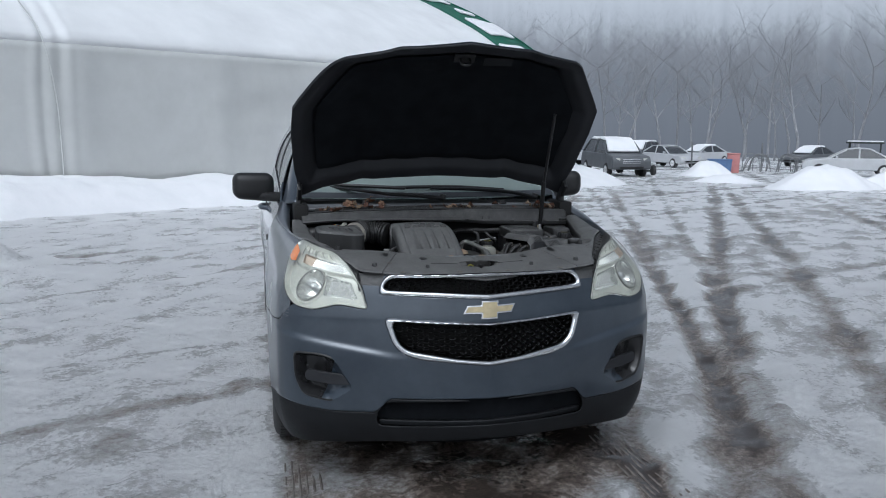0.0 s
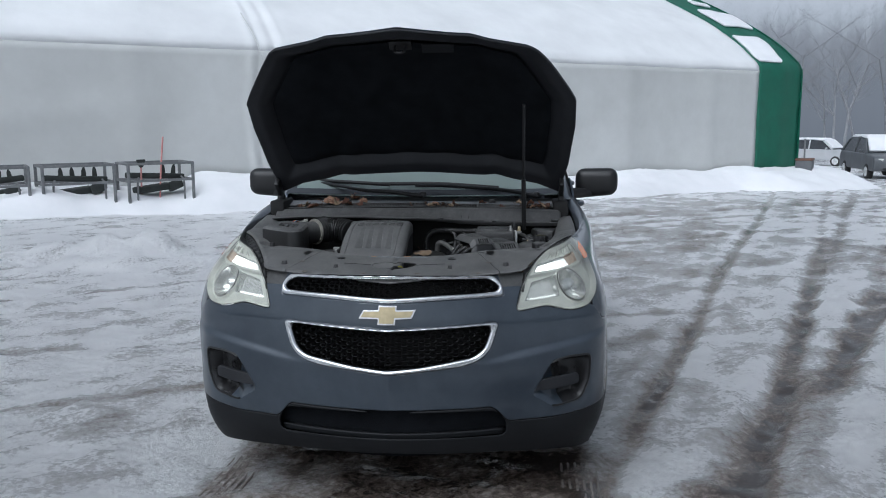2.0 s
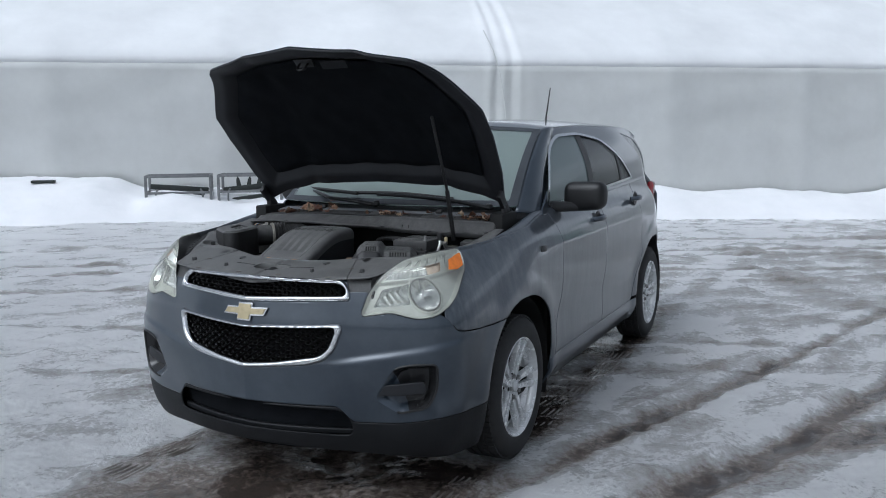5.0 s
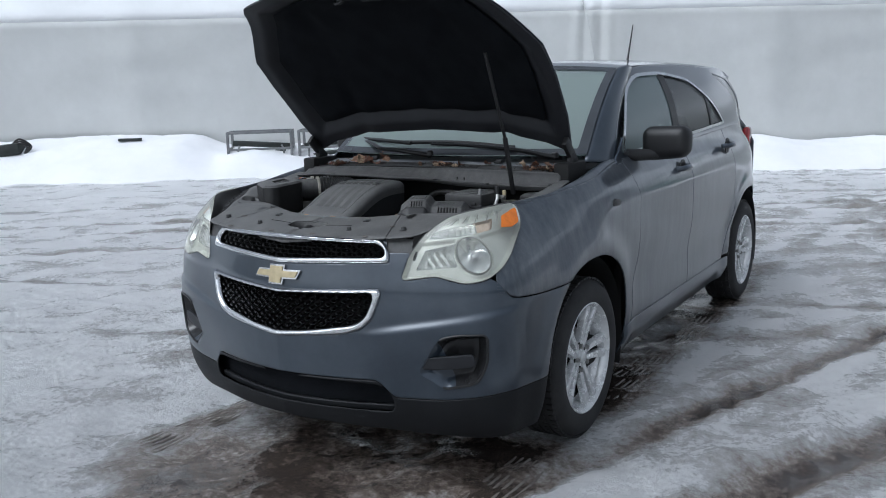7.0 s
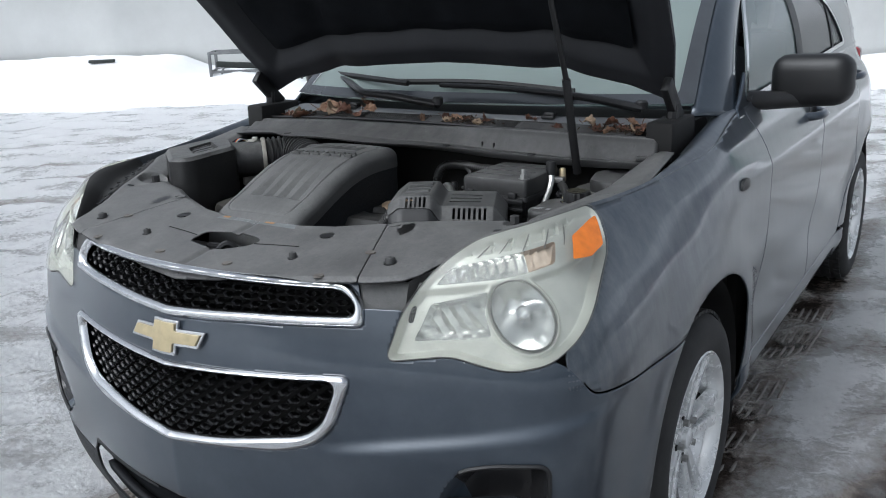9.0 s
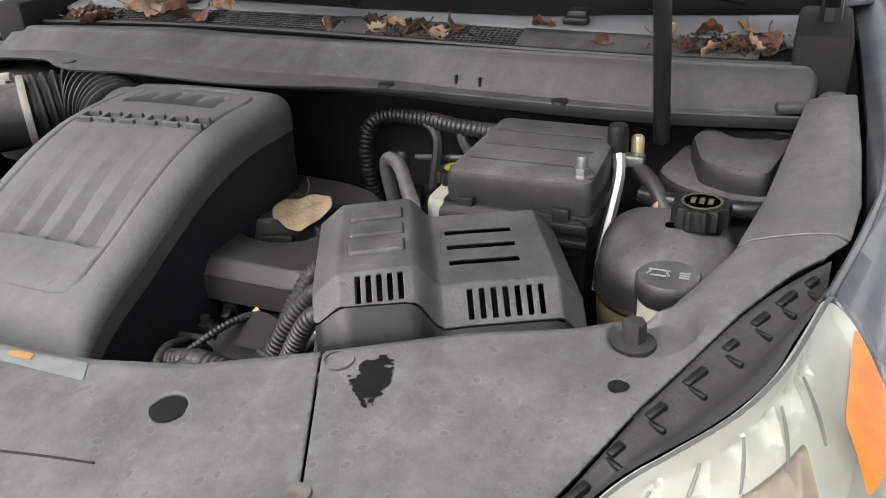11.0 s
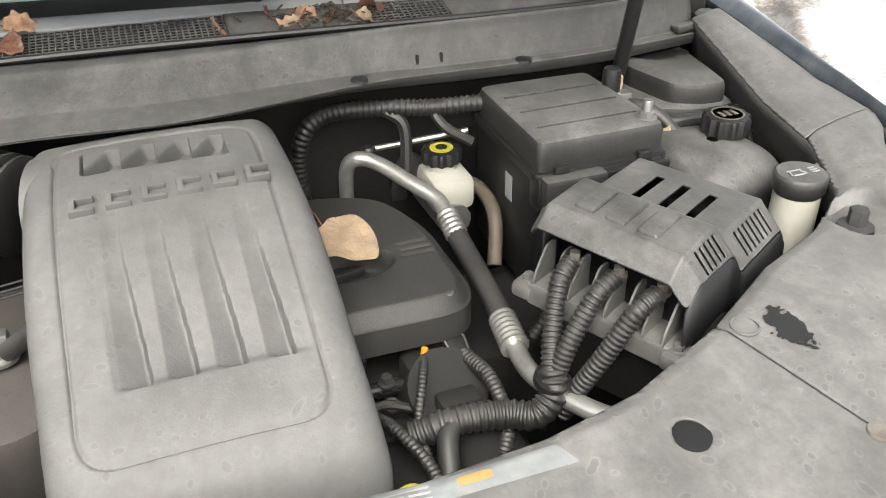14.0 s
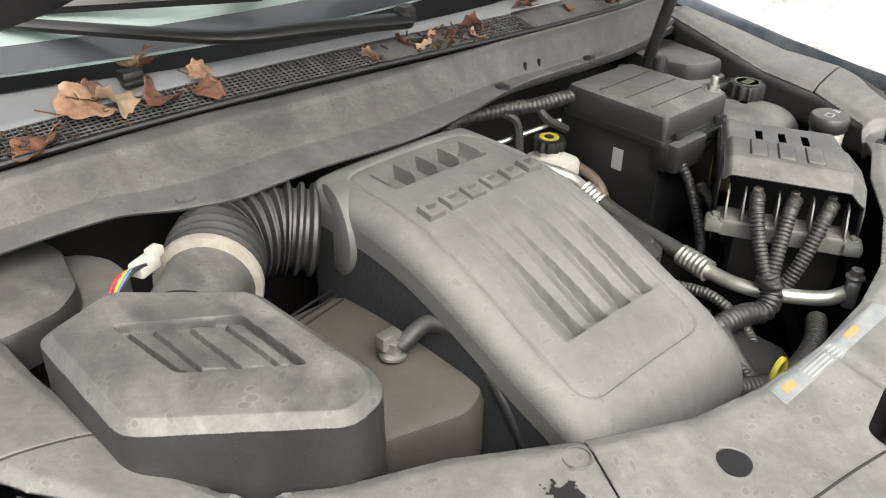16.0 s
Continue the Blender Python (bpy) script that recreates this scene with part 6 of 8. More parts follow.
# cowl: a moulded trough across the foot of the windscreen
def cowl_line(x):
    """The rear edge of the rail, from the passenger's side to the driver's."""
    return curve(x, [(-0.76, 0.088), (-0.50, 0.078), (-0.30, 0.066), (0.0, 0.040), (0.20, 0.024), (0.35, 0.018), (0.50, 0.022), (0.76, 0.060)])


def cowl_surface(x, t):
    """From the lip over the bay (0) up to the mesh (1)."""
    ly = curve(x, [(-0.74, -0.03), (-0.54, -0.055), (-0.47, -0.095), (-0.40, -0.118), (-0.30, -0.115), (-0.16, -0.118), (0.0, -0.092), (0.14, -0.050), (0.24, -0.026), (0.50, -0.010), (0.74, 0.030)])
    lz = curve(x, [(-0.74, 1.142), (-0.54, 1.155), (-0.30, 1.162), (-0.16, 1.158), (0.0, 1.150), (0.14, 1.136), (0.24, 1.126), (0.50, 1.116), (0.74, 1.110)])
    ry, rz = 0.022 + cowl_line(x), 1.178 - 0.03 * np.abs(x) ** 2.2
    room = np.clip(ry - ly, 0.05, 1.0)
    y = curve(t, [(0.0, 0.12), (0.10, 0.01), (0.16, 0.0), (0.24, 0.04), (0.42, 0.34), (0.48, 0.38), (0.80, 0.70), (0.86, 0.76), (0.92, 0.86), (1.0, 1.0)])
    h = curve(t, [(0.0, -0.35), (0.10, -0.10), (0.16, 0.0), (0.24, 0.03), (0.42, 0.05), (0.48, 0.14), (0.80, 0.92), (0.86, 1.16), (0.92, 1.14), (1.0, 0.95)])
    lz = lz - 0.010 * step(0.2, -0.1, x)
    lift = np.maximum(rz - lz, 0.026)
    return np.stack([x, ly + room * y, lz + lift * h], -1)


cowl = part("cowl_rail", sheet(cowl_surface, np.linspace(-0.74, 0.74, 140), np.linspace(0.0, 1.0, 60)), M_COWL, car, "dusty black plastic rail across the bay", flip=False, thick=0.004)
part("cowl_seal", tube([(x, 0.026 + float(cowl_line(x)), 1.184 - 0.03 * abs(x) ** 2.2) for x in np.linspace(-0.72, 0.72, 25)], 0.005, 8, 4), M_BLACK, cowl)
for x in (-0.457, 0.135, 0.40):
    p = cowl_surface(np.array(x), np.array(0.30))
    part("rail_clip", turned([(0.013, -0.002), (0.012, 0.003), (0.004, 0.004), (0.001, 0.004)], 14, tuple(p)), M_COWL if x < 0 else M_BLACK, cowl)
for x in (0.234, 0.272):
    p = cowl_surface(np.array(x), np.array(0.55))
    part("rail_slot", box((0.004, 0.006, 0.014), (p[0], p[1] - 0.002, p[2]), 0.001), M_DEEP, cowl)


def vent_surface(x, t):
    y = 0.024 + 0.075 * t + cowl_line(x)
    z = 1.180 + 0.018 * t - 0.03 * np.abs(x) ** 2.2
    return np.stack([x, y, z], -1)


part("vent_floor", sheet(lambda x, t: vent_surface(x, t) - np.array([0, 0, 0.012]), np.linspace(-0.72, 0.72, 60), np.linspace(0, 1, 4)), M_DEEP, cowl)


def mesh_strip(x0, x1):
    """Air-intake mesh: crossing bars over a dark trough."""
    bms = []
    for x in np.arange(x0, x1, 0.0085):
        a, b = vent_surface(np.array(x), np.array(0.02)), vent_surface(np.array(x), np.array(0.93))
        bms.append(tube([a, b], 0.0014, 4, 1))
    for t in np.linspace(0.04, 0.92, 10):
        bms.append(tube([vent_surface(np.array(x), np.array(t)) for x in np.linspace(x0, x1, 24)], 0.0014, 4, 1))
    part("vent_mesh", join(*bms), M_DUSTY, cowl, "fine black air-intake mesh", smooth=0)


mesh_strip(-0.66, -0.02)
mesh_strip(0.18, 0.31)
strip_wide = lambda x: curve(np.abs(x), [(0, 0.016), (0.3, 0.036), (0.5, 0.095), (0.73, 0.14)])
part("cowl_panel", sheet(lambda x, t: np.stack([x, 0.096 + cowl_line(x) + t * strip_wide(x), 1.199 + 0.010 * t + 0.004 * np.sin(t * math.pi) - 0.03 * np.abs(x) ** 2.2], -1), np.linspace(-0.73, 0.73, 60), np.linspace(0, 1, 10)), M_STRIP, cowl, "pale grey strip below the windscreen", thick=0.012)
part("cowl_trough", sheet(lambda x, t: np.stack([x, 0.094 + cowl_line(x) + strip_wide(x) * 0.9 + t * 0.20, 1.192 + 0.016 * t - 0.03 * np.abs(x) ** 2.2], -1), np.linspace(-0.73, 0.73, 40), np.linspace(0, 1, 6)), M_BLACK, cowl)
part("vent_plate", sheet(lambda x, t: vent_surface(x, t * 0.93) + np.array([0, 0, 0.003]), np.linspace(0.31, 0.66, 30), np.linspace(0, 1, 6)), M_COWL, cowl, thick=0.004)
part("vent_plate", sheet(lambda x, t: vent_surface(x, t * 0.93) + np.array([0, 0, 0.003]), np.linspace(-0.02, 0.18, 20), np.linspace(0, 1, 6)), M_COWL, cowl, thick=0.004)
for x in (-0.386, 0.386):
    part("washer_nozzle", join(box((0.034, 0.030, 0.018), (x, 0.128 + float(cowl_line(x)), 1.214), 0.007), box((0.040, 0.018, 0.010), (x, 0.111 + float(cowl_line(x)), 1.208), 0.003)), M_BLACK, car, "black windscreen washer nozzle")
# added dark block in place of the shade in the hinge recess
both("hinge_shade_block", box((0.075, 0.20, 0.10), (0.740, 0.165, 1.165), 0.01), M_DEEP, car, "dark block standing in for the shaded hinge recess")
both("rail_end_clip", join(turned([(0.020, -0.012), (0.020, 0.008), (0.014, 0.013), (0.001, 0.013)], 18, (0.763, 0.046, 1.128)), box((0.075, 0.022, 0.014), (0.728, 0.038, 1.122), 0.005, (0, 0, 12))), M_COWL, car, "dusty clip at the end of the rail")
# wipers
for pts, blade in (
    ([(0.62, 0.26, 1.225), (0.45, 0.20, 1.262), (0.20, 0.19, 1.282), (-0.02, 0.185, 1.288)], [(0.42, 0.235, 1.272), (0.10, 0.235, 1.293), (-0.22, 0.225, 1.292)]),
    ([(0.03, 0.085, 1.240), (-0.14, 0.078, 1.262), (-0.257, 0.103, 1.266), (-0.335, 0.155, 1.272), (-0.50, 0.305, 1.285), (-0.58, 0.37, 1.29)], [(-0.16, 0.20, 1.290), (-0.40, 0.285, 1.298), (-0.64, 0.40, 1.300)]),
):
    arm = part("wiper_arm", tube(pts, [0.022, 0.018, 0.015, 0.012], 10, 6, flat=0.6), M_BLACK, car, "black windscreen wiper")
    part("wiper_blade", tube(blade, 0.008, 6, 6, flat=1.4), M_BLACK, arm)
    part("wiper_pivot", turned([(0.018, 0.0), (0.018, 0.018), (0.012, 0.024), (0.001, 0.024)], 16, pts[0]), M_BLACK, arm)

# ---- engine cover ----
EC = rounded([(-0.300, -0.080), (0.000, -0.080), (0.006, -0.40), (0.006, -0.612), (-0.292, -0.612), (-0.300, -0.40)], 4, 0.035)
ec_in = inside(EC)
EC_Z = [(-0.62, 0.950), (-0.60, 0.975), (-0.575, 1.002), (-0.53, 1.030), (-0.48, 1.050), (-0.40, 1.086), (-0.33, 1.112), (-0.27, 1.126), (-0.20, 1.132), (-0.07, 1.130)]


def engine_cover_z(x, y):
    z = curve(y, EC_Z)
    d = ec_in(x, y)
    z = z - 0.030 * (1 - np.sqrt(np.clip(1 - (1 - np.clip(d / 0.034, 0, 1)) ** 2, 0, 1)))
    z = z + 0.006 * (1 - ((x + 0.147) / 0.15) ** 2)
    # three long flutes, deepest at their front ends
    z = z - 0.004 * step(-0.34, -0.48, y) * step(-0.492, -0.480, y) * step(-0.228, -0.218, x) * (1 - step(-0.046, -0.036, x))
    for xc in (-0.219, -0.177, -0.132, -0.085):
        wide = 0.019 + 0.010 * step(-0.31, -0.50, y)
        u = (x - xc) / wide
        across = np.clip(u * 1.25, 0, 1) * np.clip((1.0 - u) * 9.0, 0, 1)
        z = z - (0.003 * step(-0.300, -0.318, y) + 0.013 * step(-0.31, -0.47, y)) * across * step(-0.490, -0.482, y)
    # comb of air slots at the back
    slots = step(-0.235, -0.225, x) * (1 - step(-0.075, -0.065, x)) * step(-0.205, -0.195, y) * (1 - step(-0.150, -0.145, y))
    saw = ((x + 0.23) % 0.040) / 0.040
    z = z - 0.020 * slots * step(0.0, 0.25, saw - 0.9 * (y + 0.205) / 0.06 + 0.3)
    # the line of the inset panel
    inset = inset_in(x, y)
    return z - 0.0035 * np.exp(-((inset / 0.0022) ** 2))


inset_in = inside(rounded([(-0.262, -0.125), (-0.035, -0.125), (-0.035, -0.552), (-0.262, -0.552)], 4, 0.035))
ec = part("engine_cover", sheet(lambda x, y: np.stack([x, y, engine_cover_z(x, y)], -1), np.linspace(-0.303, 0.009, 210), np.linspace(-0.615, -0.077, 260), ec_in), M_COVER, car, "grey dusty moulded plastic engine cover", smooth=35)


def skirt(outline, ztop, zlow, inset=0.0):
    p = np.vstack([outline, outline[:1]])
    bm = bmesh.new()
    a = [bm.verts.new((x, y, float(ztop(np.array(x), np.array(y))))) for x, y in p]
    mid = p.mean(0)
    b = [bm.verts.new((x + (mid[0] - x) * inset, y + (mid[1] - y) * inset, zlow(x, y))) for x, y in p]
    for i in range(len(p) - 1):
        bm.faces.new((a[i], b[i], b[i + 1], a[i + 1]))
    bmesh.ops.recalc_face_normals(bm, faces=bm.faces[:])
    return bm


def dense(outline, n=8):
    p = np.asarray(outline)
    return np.vstack([a + (b - a) * np.linspace(0, 1, n, endpoint=False)[:, None] for a, b in zip(p, np.roll(p, -1, 0))])


EC = dense(EC)
rim_z = lambda x, y: curve(y, EC_Z) - 0.029
part("cover_edge", skirt(EC, rim_z, lambda x, y: float(curve(np.array(y), EC_Z)) - 0.055), M_COVER, ec)
part("cover_foam", skirt(EC * 0.996 + EC.mean(0) * 0.004, lambda x, y: curve(y, EC_Z) - 0.050, lambda x, y: float(curve(np.array(y), EC_Z)) - 0.26, 0.02), mat("dark_blue_black_foam", (0.005, 0.0058, 0.0072), 0.8, 0.0, 0.3, 20.0, grain=0.3, grain_scale=120, dust=(0.026, 0.031, 0.037), dust_amount=0.5, dust_scale=9), ec, "dark foam side")
# raised marks where a brand name stands, as plain bars
for k in range(6):
    x, y = -0.246 + k * 0.0375, -0.272 + 0.002 * k
    z = float(curve(np.array(y), EC_Z)) + 0.0065
    part("raised_bar", join(box((0.026, 0.006, 0.010), (x + 0.012, y + 0.010, z + 0.002), 0.001, (8, 0, 0)), box((0.026, 0.006, 0.010), (x + 0.012, y - 0.010, z - 0.001), 0.001, (8, 0, 0)), box((0.007, 0.024, 0.010), (x + 0.003, y, z + 0.0005), 0.001, (8, 0, 0))), M_COVER, ec)

# ---- things on the passenger side of the bay ----
AB = [(-0.692, -0.212), (-0.605, -0.180), (-0.487, -0.278), (-0.472, -0.460), (-0.487, -0.492), (-0.530, -0.504), (-0.688, -0.385)]
ab_in = inside(rounded(AB, 3, 0.018))
air_top = lambda x, y: np.stack([x, y, 1.136 + 0.10 * (y + 0.35) * 0.25 - 0.010 * np.clip((0.012 - ab_in(x, y)) / 0.012, 0, 1) - 0.011 * step(0.0, 0.003, ab_slot(x, y)) + 0.006 * step(0.0, 0.0025, ab_slits(x, y)) + 0.0012 * (value_noise(x * 60, y * 60, 71) - 0.5)], -1)
ab_slot = inside(rounded([(-0.632, -0.245), (-0.525, -0.312), (-0.518, -0.420), (-0.618, -0.350)], 2, 0.01))
ab_slits = lambda x, y: np.minimum(ab_slot(x, y) - 0.007, 0.0105 - np.abs(((x + 0.08 * y + 0.60) % 0.0275) - 0.01375))
airbox = part("air_filter_box", sheet(air_top, np.linspace(-0.70, -0.465, 200), np.linspace(-0.51, -0.175, 230), ab_in), M_DUSTY, car, "dusty black air-filter box", thick=0.003)
ABR = rounded(AB, 3, 0.018)
part("filter_box_wall", skirt(ABR, lambda x, y: 1.126 + 0.025 * (y + 0.35), lambda x, y: 0.90, -0.03), M_DUSTY, airbox)
part("resonator", prism(rounded([(-0.495, -0.16), (-0.300, -0.16), (-0.285, -0.30), (-0.290, -0.435), (-0.335, -0.455), (-0.460, -0.42)], 2), 0.90, 0.992, 0.02), mat("brown_black_plastic", (0.026, 0.024, 0.022), 0.6, 0.0, 0.2, 8.0, dust=(0.115, 0.105, 0.095), dust_amount=0.55, dust_scale=9, settle_shade=0.7, smear=0.2, grain=0.1, grain_scale=300), car, "brown-black plastic resonator box")
duct = part("intake_duct", tube([(-0.312, -0.132, 1.075), (-0.365, -0.103, 1.084), (-0.430, -0.104, 1.086), (-0.480, -0.158, 1.084)], 0.053, 24, 10, ribs=0.009, pitch=0.016), M_HOSE, car, "black corrugated air-intake duct")
part("duct_collar", turned([(0.048, -0.05), (0.062, -0.045), (0.062, 0.0), (0.052, 0.004)], 28, (-0.292, -0.142, 1.072), (0, -90, -15)), M_COVER, duct)
part("hose_clamp", turned([(0.058, -0.006), (0.0635, -0.006), (0.0645, 0.0), (0.0635, 0.006), (0.058, 0.006)], 32, (-0.484, -0.163, 1.083), (90, 0, -42)), M_CLAMP, duct, "bright metal hose clamp")
part("duct_spigot", turned([(0.050, -0.05), (0.054, -0.05), (0.057, 0.05), (0.050, 0.05)], 28, (-0.515, -0.198, 1.081), (90, 0, -42)), M_DUSTY, duct)
part("sensor_plug", join(box((0.032, 0.020, 0.016), (-0.550, -0.150, 1.128), 0.003, (0, 0, 25)), box((0.018, 0.014, 0.012), (-0.535, -0.146, 1.138), 0.002, (0, 0, 25))), M_WHITE, car, "white plug with coloured wires")
for k, m in enumerate((M_RED, M_YELLOW, M_BLUE, M_BLACK)):
    part("plug_wire", tube([(-0.564 + 0.006 * k, -0.156, 1.132), (-0.590 + 0.005 * k, -0.170, 1.136), (-0.612, -0.176, 1.10)], 0.0025, 6, 5), m, car)
part("strut_tower_cover", prism(rounded([(-0.726, 0.072), (-0.604, 0.062), (-0.588, 0.0), (-0.606, -0.094), (-0.640, -0.128), (-0.705, -0.140), (-0.752, -0.120)], 3, 0.014), 1.048, 1.100, 0.012), M_DUSTY, car, "dusty plastic lid over the strut tower")
part("strut_tower", turned([(0.080, -0.10), (0.080, -0.012), (0.074, 0.0), (0.020, 0.006), (0.001, 0.006)], 28, (-0.612, -0.035, 1.068)), M_LEDGE, car, "round metal strut mount under its lid")

# ---- driver's side of the bay ----
TOWER = [(0.604, 0.062), (0.726, 0.072), (0.712, -0.040), (0.698, -0.120), (0.655, -0.118), (0.612, -0.094), (0.588, 0.0)]
lidbox = part("strut_tower_cover", prism(rounded(TOWER, 3, 0.014), 1.046, 1.086, 0.012), M_DUSTY, car, "dusty plastic lid over the strut tower")
part("lid_flange", prism(rounded([(0.575, 0.060), (0.735, 0.070), (0.712, -0.128), (0.640, -0.130), (0.585, -0.104), (0.552, -0.060)], 3, 0.02), 1.030, 1.052, 0.008), M_DUSTY, lidbox)
spill = lambda x, y: 1 - np.hypot((x - 0.668) / 0.040, (y - 0.022) / 0.022) + 0.9 * (value_noise(x * 90, y * 90, 61) - 0.5)
part("wet_patch", sheet(lambda x, y: np.stack([x, y, 1.0868 + 0 * x], -1), np.linspace(0.61, 0.722, 60), np.linspace(-0.03, 0.06, 50), spill), M_SPILL, lidbox, "black wet patch")
part("tower_brace", prism(rounded([(0.565, -0.175), (0.715, -0.185), (0.735, 0.03), (0.57, 0.03)], 2), 0.96, 1.020, 0.01), M_DEEP, car)
part("tower_tube", tube([(0.545, -0.135, 1.045), (0.60, -0.150, 1.046), (0.66, -0.152, 1.046), (0.700, -0.146, 1.044)], 0.012, 12), M_MESH, car, "glossy black bracket tube")
part("tower_bracket", tube([(0.692, -0.150, 1.050), (0.690, -0.190, 1.030), (0.672, -0.225, 1.015)], 0.006, 8), M_BLACK, car)
battery = part("battery_box", join(box((0.185, 0.215, 0.20), (0.408, -0.135, 0.955), 0.008), box((0.19, 0.03, 0.05), (0.405, -0.243, 1.028), 0.006)), M_BLACK, car, "black plastic battery box")
part("battery_lid", prism(rounded([(0.315, -0.245), (0.505, -0.245), (0.498, -0.030), (0.318, -0.026)], 3, 0.012), 1.052, 1.100, 0.012), M_DUSTY, battery, "dusty lid")
part("lid_lip", prism(rounded([(0.309, -0.251), (0.511, -0.251), (0.504, -0.024), (0.312, -0.020)], 3, 0.014), 1.044, 1.056, 0.003), M_BLACK, battery)
for k in range(3):
    part("lid_ridge", box((0.15, 0.004, 0.004), (0.408, -0.20 + 0.055 * k, 1.1005), 0.001), M_DUSTY, battery)
for x in (0.345, 0.470):
    part("lid_clip", box((0.022, 0.010, 0.034), (x, -0.253, 1.050), 0.003), M_BLACK, battery)
part("lid_rib", box((0.10, 0.008, 0.014), (0.455, -0.262, 1.045), 0.003), M_BLACK, battery)
part("lid_rib", box((0.10, 0.008, 0.010), (0.455, -0.262, 1.025), 0.003), M_BLACK, battery)
part("terminal_block", box((0.092, 0.024, 0.052), (0.360, -0.262, 1.030), 0.006), M_DUSTY, battery)
part("battery_label", box((0.001, 0.022, 0.040), (0.3135, -0.158, 0.995), 0), M_LABELBAR, battery, "small white label")
part("battery_bolt", join(bolt(0.010, 0.012, (0.487, -0.222, 1.098)), turned([(0.007, 0.0), (0.007, 0.025), (0.006, 0.027), (0.001, 0.027)], 12, (0.487, -0.222, 1.098))), M_STEEL, battery)
port = part("service_port", turned([(0.014, -0.02), (0.014, 0.008), (0.012, 0.016), (0.001, 0.016)], 16, (0.504, -0.096, 1.108)), M_BLACK, car, "black service port cap on a silver pipe")
part("port_pipe", tube([(0.504, -0.096, 1.095), (0.512, -0.12, 1.06), (0.508, -0.17, 1.00), (0.50, -0.20, 0.93)], 0.0085, 8), M_PIPE, port)
part("port_fitting", join(bolt(0.011, 0.02, (0.504, -0.096, 1.070)), box((0.03, 0.02, 0.016), (0.525, -0.092, 1.075), 0.003)), M_STEEL, port)
part("hose_cap", turned([(0.009, 0.0), (0.009, 0.03), (0.006, 0.034), (0.001, 0.034)], 12, (0.527, -0.075, 1.07)), M_BRASS, port)


# coolant tank: a swollen moulding with a yellowed lower half
def tank(a, t):
    r = curve(t, [(0, 0.95), (0.45, 1.0), (0.62, 0.98), (0.80, 0.80), (0.93, 0.45), (1, 0.08)])
    e = 0.72
    cx, sy = np.sign(np.cos(a)) * np.abs(np.cos(a)) ** e, np.sign(np.sin(a)) * np.abs(np.sin(a)) ** e
    return np.stack([0.598 + 0.086 * r * cx - 0.012 * r * sy, -0.228 + 0.100 * r * sy, 0.90 + 0.150 * curve(t, [(0, 0), (0.45, 0.55), (0.62, 0.72), (0.80, 0.90), (0.93, 0.98), (1, 1.0)])], -1)


coolant = part("coolant_tank", sheet(tank, np.linspace(0, 2 * math.pi, 48), np.linspace(0.38, 1, 22)), M_DUSTY, car, "dusty black coolant tank with a screw cap", smooth=70)
part("tank_base", sheet(tank, np.linspace(0, 2 * math.pi, 48), np.linspace(0, 0.40, 8)), M_TANKTAN, coolant, "yellowed lower half", smooth=70)
part("tank_seam", tube([tank(np.array(a), np.array(0.42)) + np.array([0, 0, 0.0]) for a in np.linspace(0, 2 * math.pi, 40)], 0.004, 6, 1), M_BLACK, coolant)
part("tank_cap", join(knob(0.033, 0.026, (0.630, -0.212, 1.052)), turned([(0.026, -0.02), (0.026, 0.0), (0.001, 0.0)], 20, (0.630, -0.212, 1.052))), M_BLACK, coolant, "ribbed black cap with a worn yellow print")
part("cap_print", turned([(0.024, 0.0), (0.024, 0.001), (0.021, 0.001), (0.021, 0.0)], 28, (0.630, -0.212, 1.0782)), M_PRINT, coolant)
for k in range(3):
    part("cap_mark", box((0.006, 0.016, 0.001), (0.620 + 0.010 * k, -0.212, 1.0788), 0), M_PRINT, coolant)
part("tank_hose", tube([(0.585, -0.165, 1.03), (0.565, -0.140, 1.055), (0.545, -0.115, 1.065), (0.53, -0.09, 1.06)], 0.011, 10), M_HOSE, coolant)
part("hose_clip", turned([(0.014, -0.005), (0.014, 0.005)], 16, (0.578, -0.158, 1.037), (60, 0, 30)), M_BRASS, coolant)
neck = part("washer_filler", turned([(0.030, -0.16), (0.030, -0.012), (0.027, 0.0), (0.001, 0.0)], 24, (0.620, -0.384, 1.050)), M_WHITE, car, "white washer-fluid filler neck with a black cap")
part("filler_cap", join(turned([(0.030, -0.016), (0.034, -0.010), (0.034, 0.008), (0.031, 0.012), (0.001, 0.013)], 28, (0.620, -0.384, 1.056)), box((0.035, 0.020, 0.010), (0.658, -0.372, 1.058), 0.004, (0, 0, 15))), M_DUSTY, neck, "black cap with a white screen symbol")
for sx, sy, w, h, r in ((-0.010, 0.004, 0.022, 0.002, 0), (-0.010, -0.008, 0.016, 0.002, 0), (-0.019, -0.002, 0.002, 0.012, -20), (-0.001, -0.002, 0.002, 0.012, 20), (0.016, -0.002, 0.010, 0.002, 0), (0.016, 0.003, 0.010, 0.002, 0), (0.016, -0.007, 0.010, 0.002, 0)):
    part("symbol_bar", box((w, h, 0.001), (0.620 + sx, -0.384 + sy, 1.0698), 0, (0, 0, r)), M_LABELBAR, neck)

# brake-fluid reservoir
brake = part("brake_reservoir", join(box((0.070, 0.085, 0.055), (0.252, -0.062, 0.962), 0.014), turned([(0.024, 0.0), (0.024, 0.02), (0.001, 0.02)], 20, (0.250, -0.052, 0.988))), M_WHITE, car, "milky brake-fluid reservoir with a black cap")
part("reservoir_cap", knob(0.029, 0.020, (0.250, -0.052, 1.000)), M_BLACK, brake)
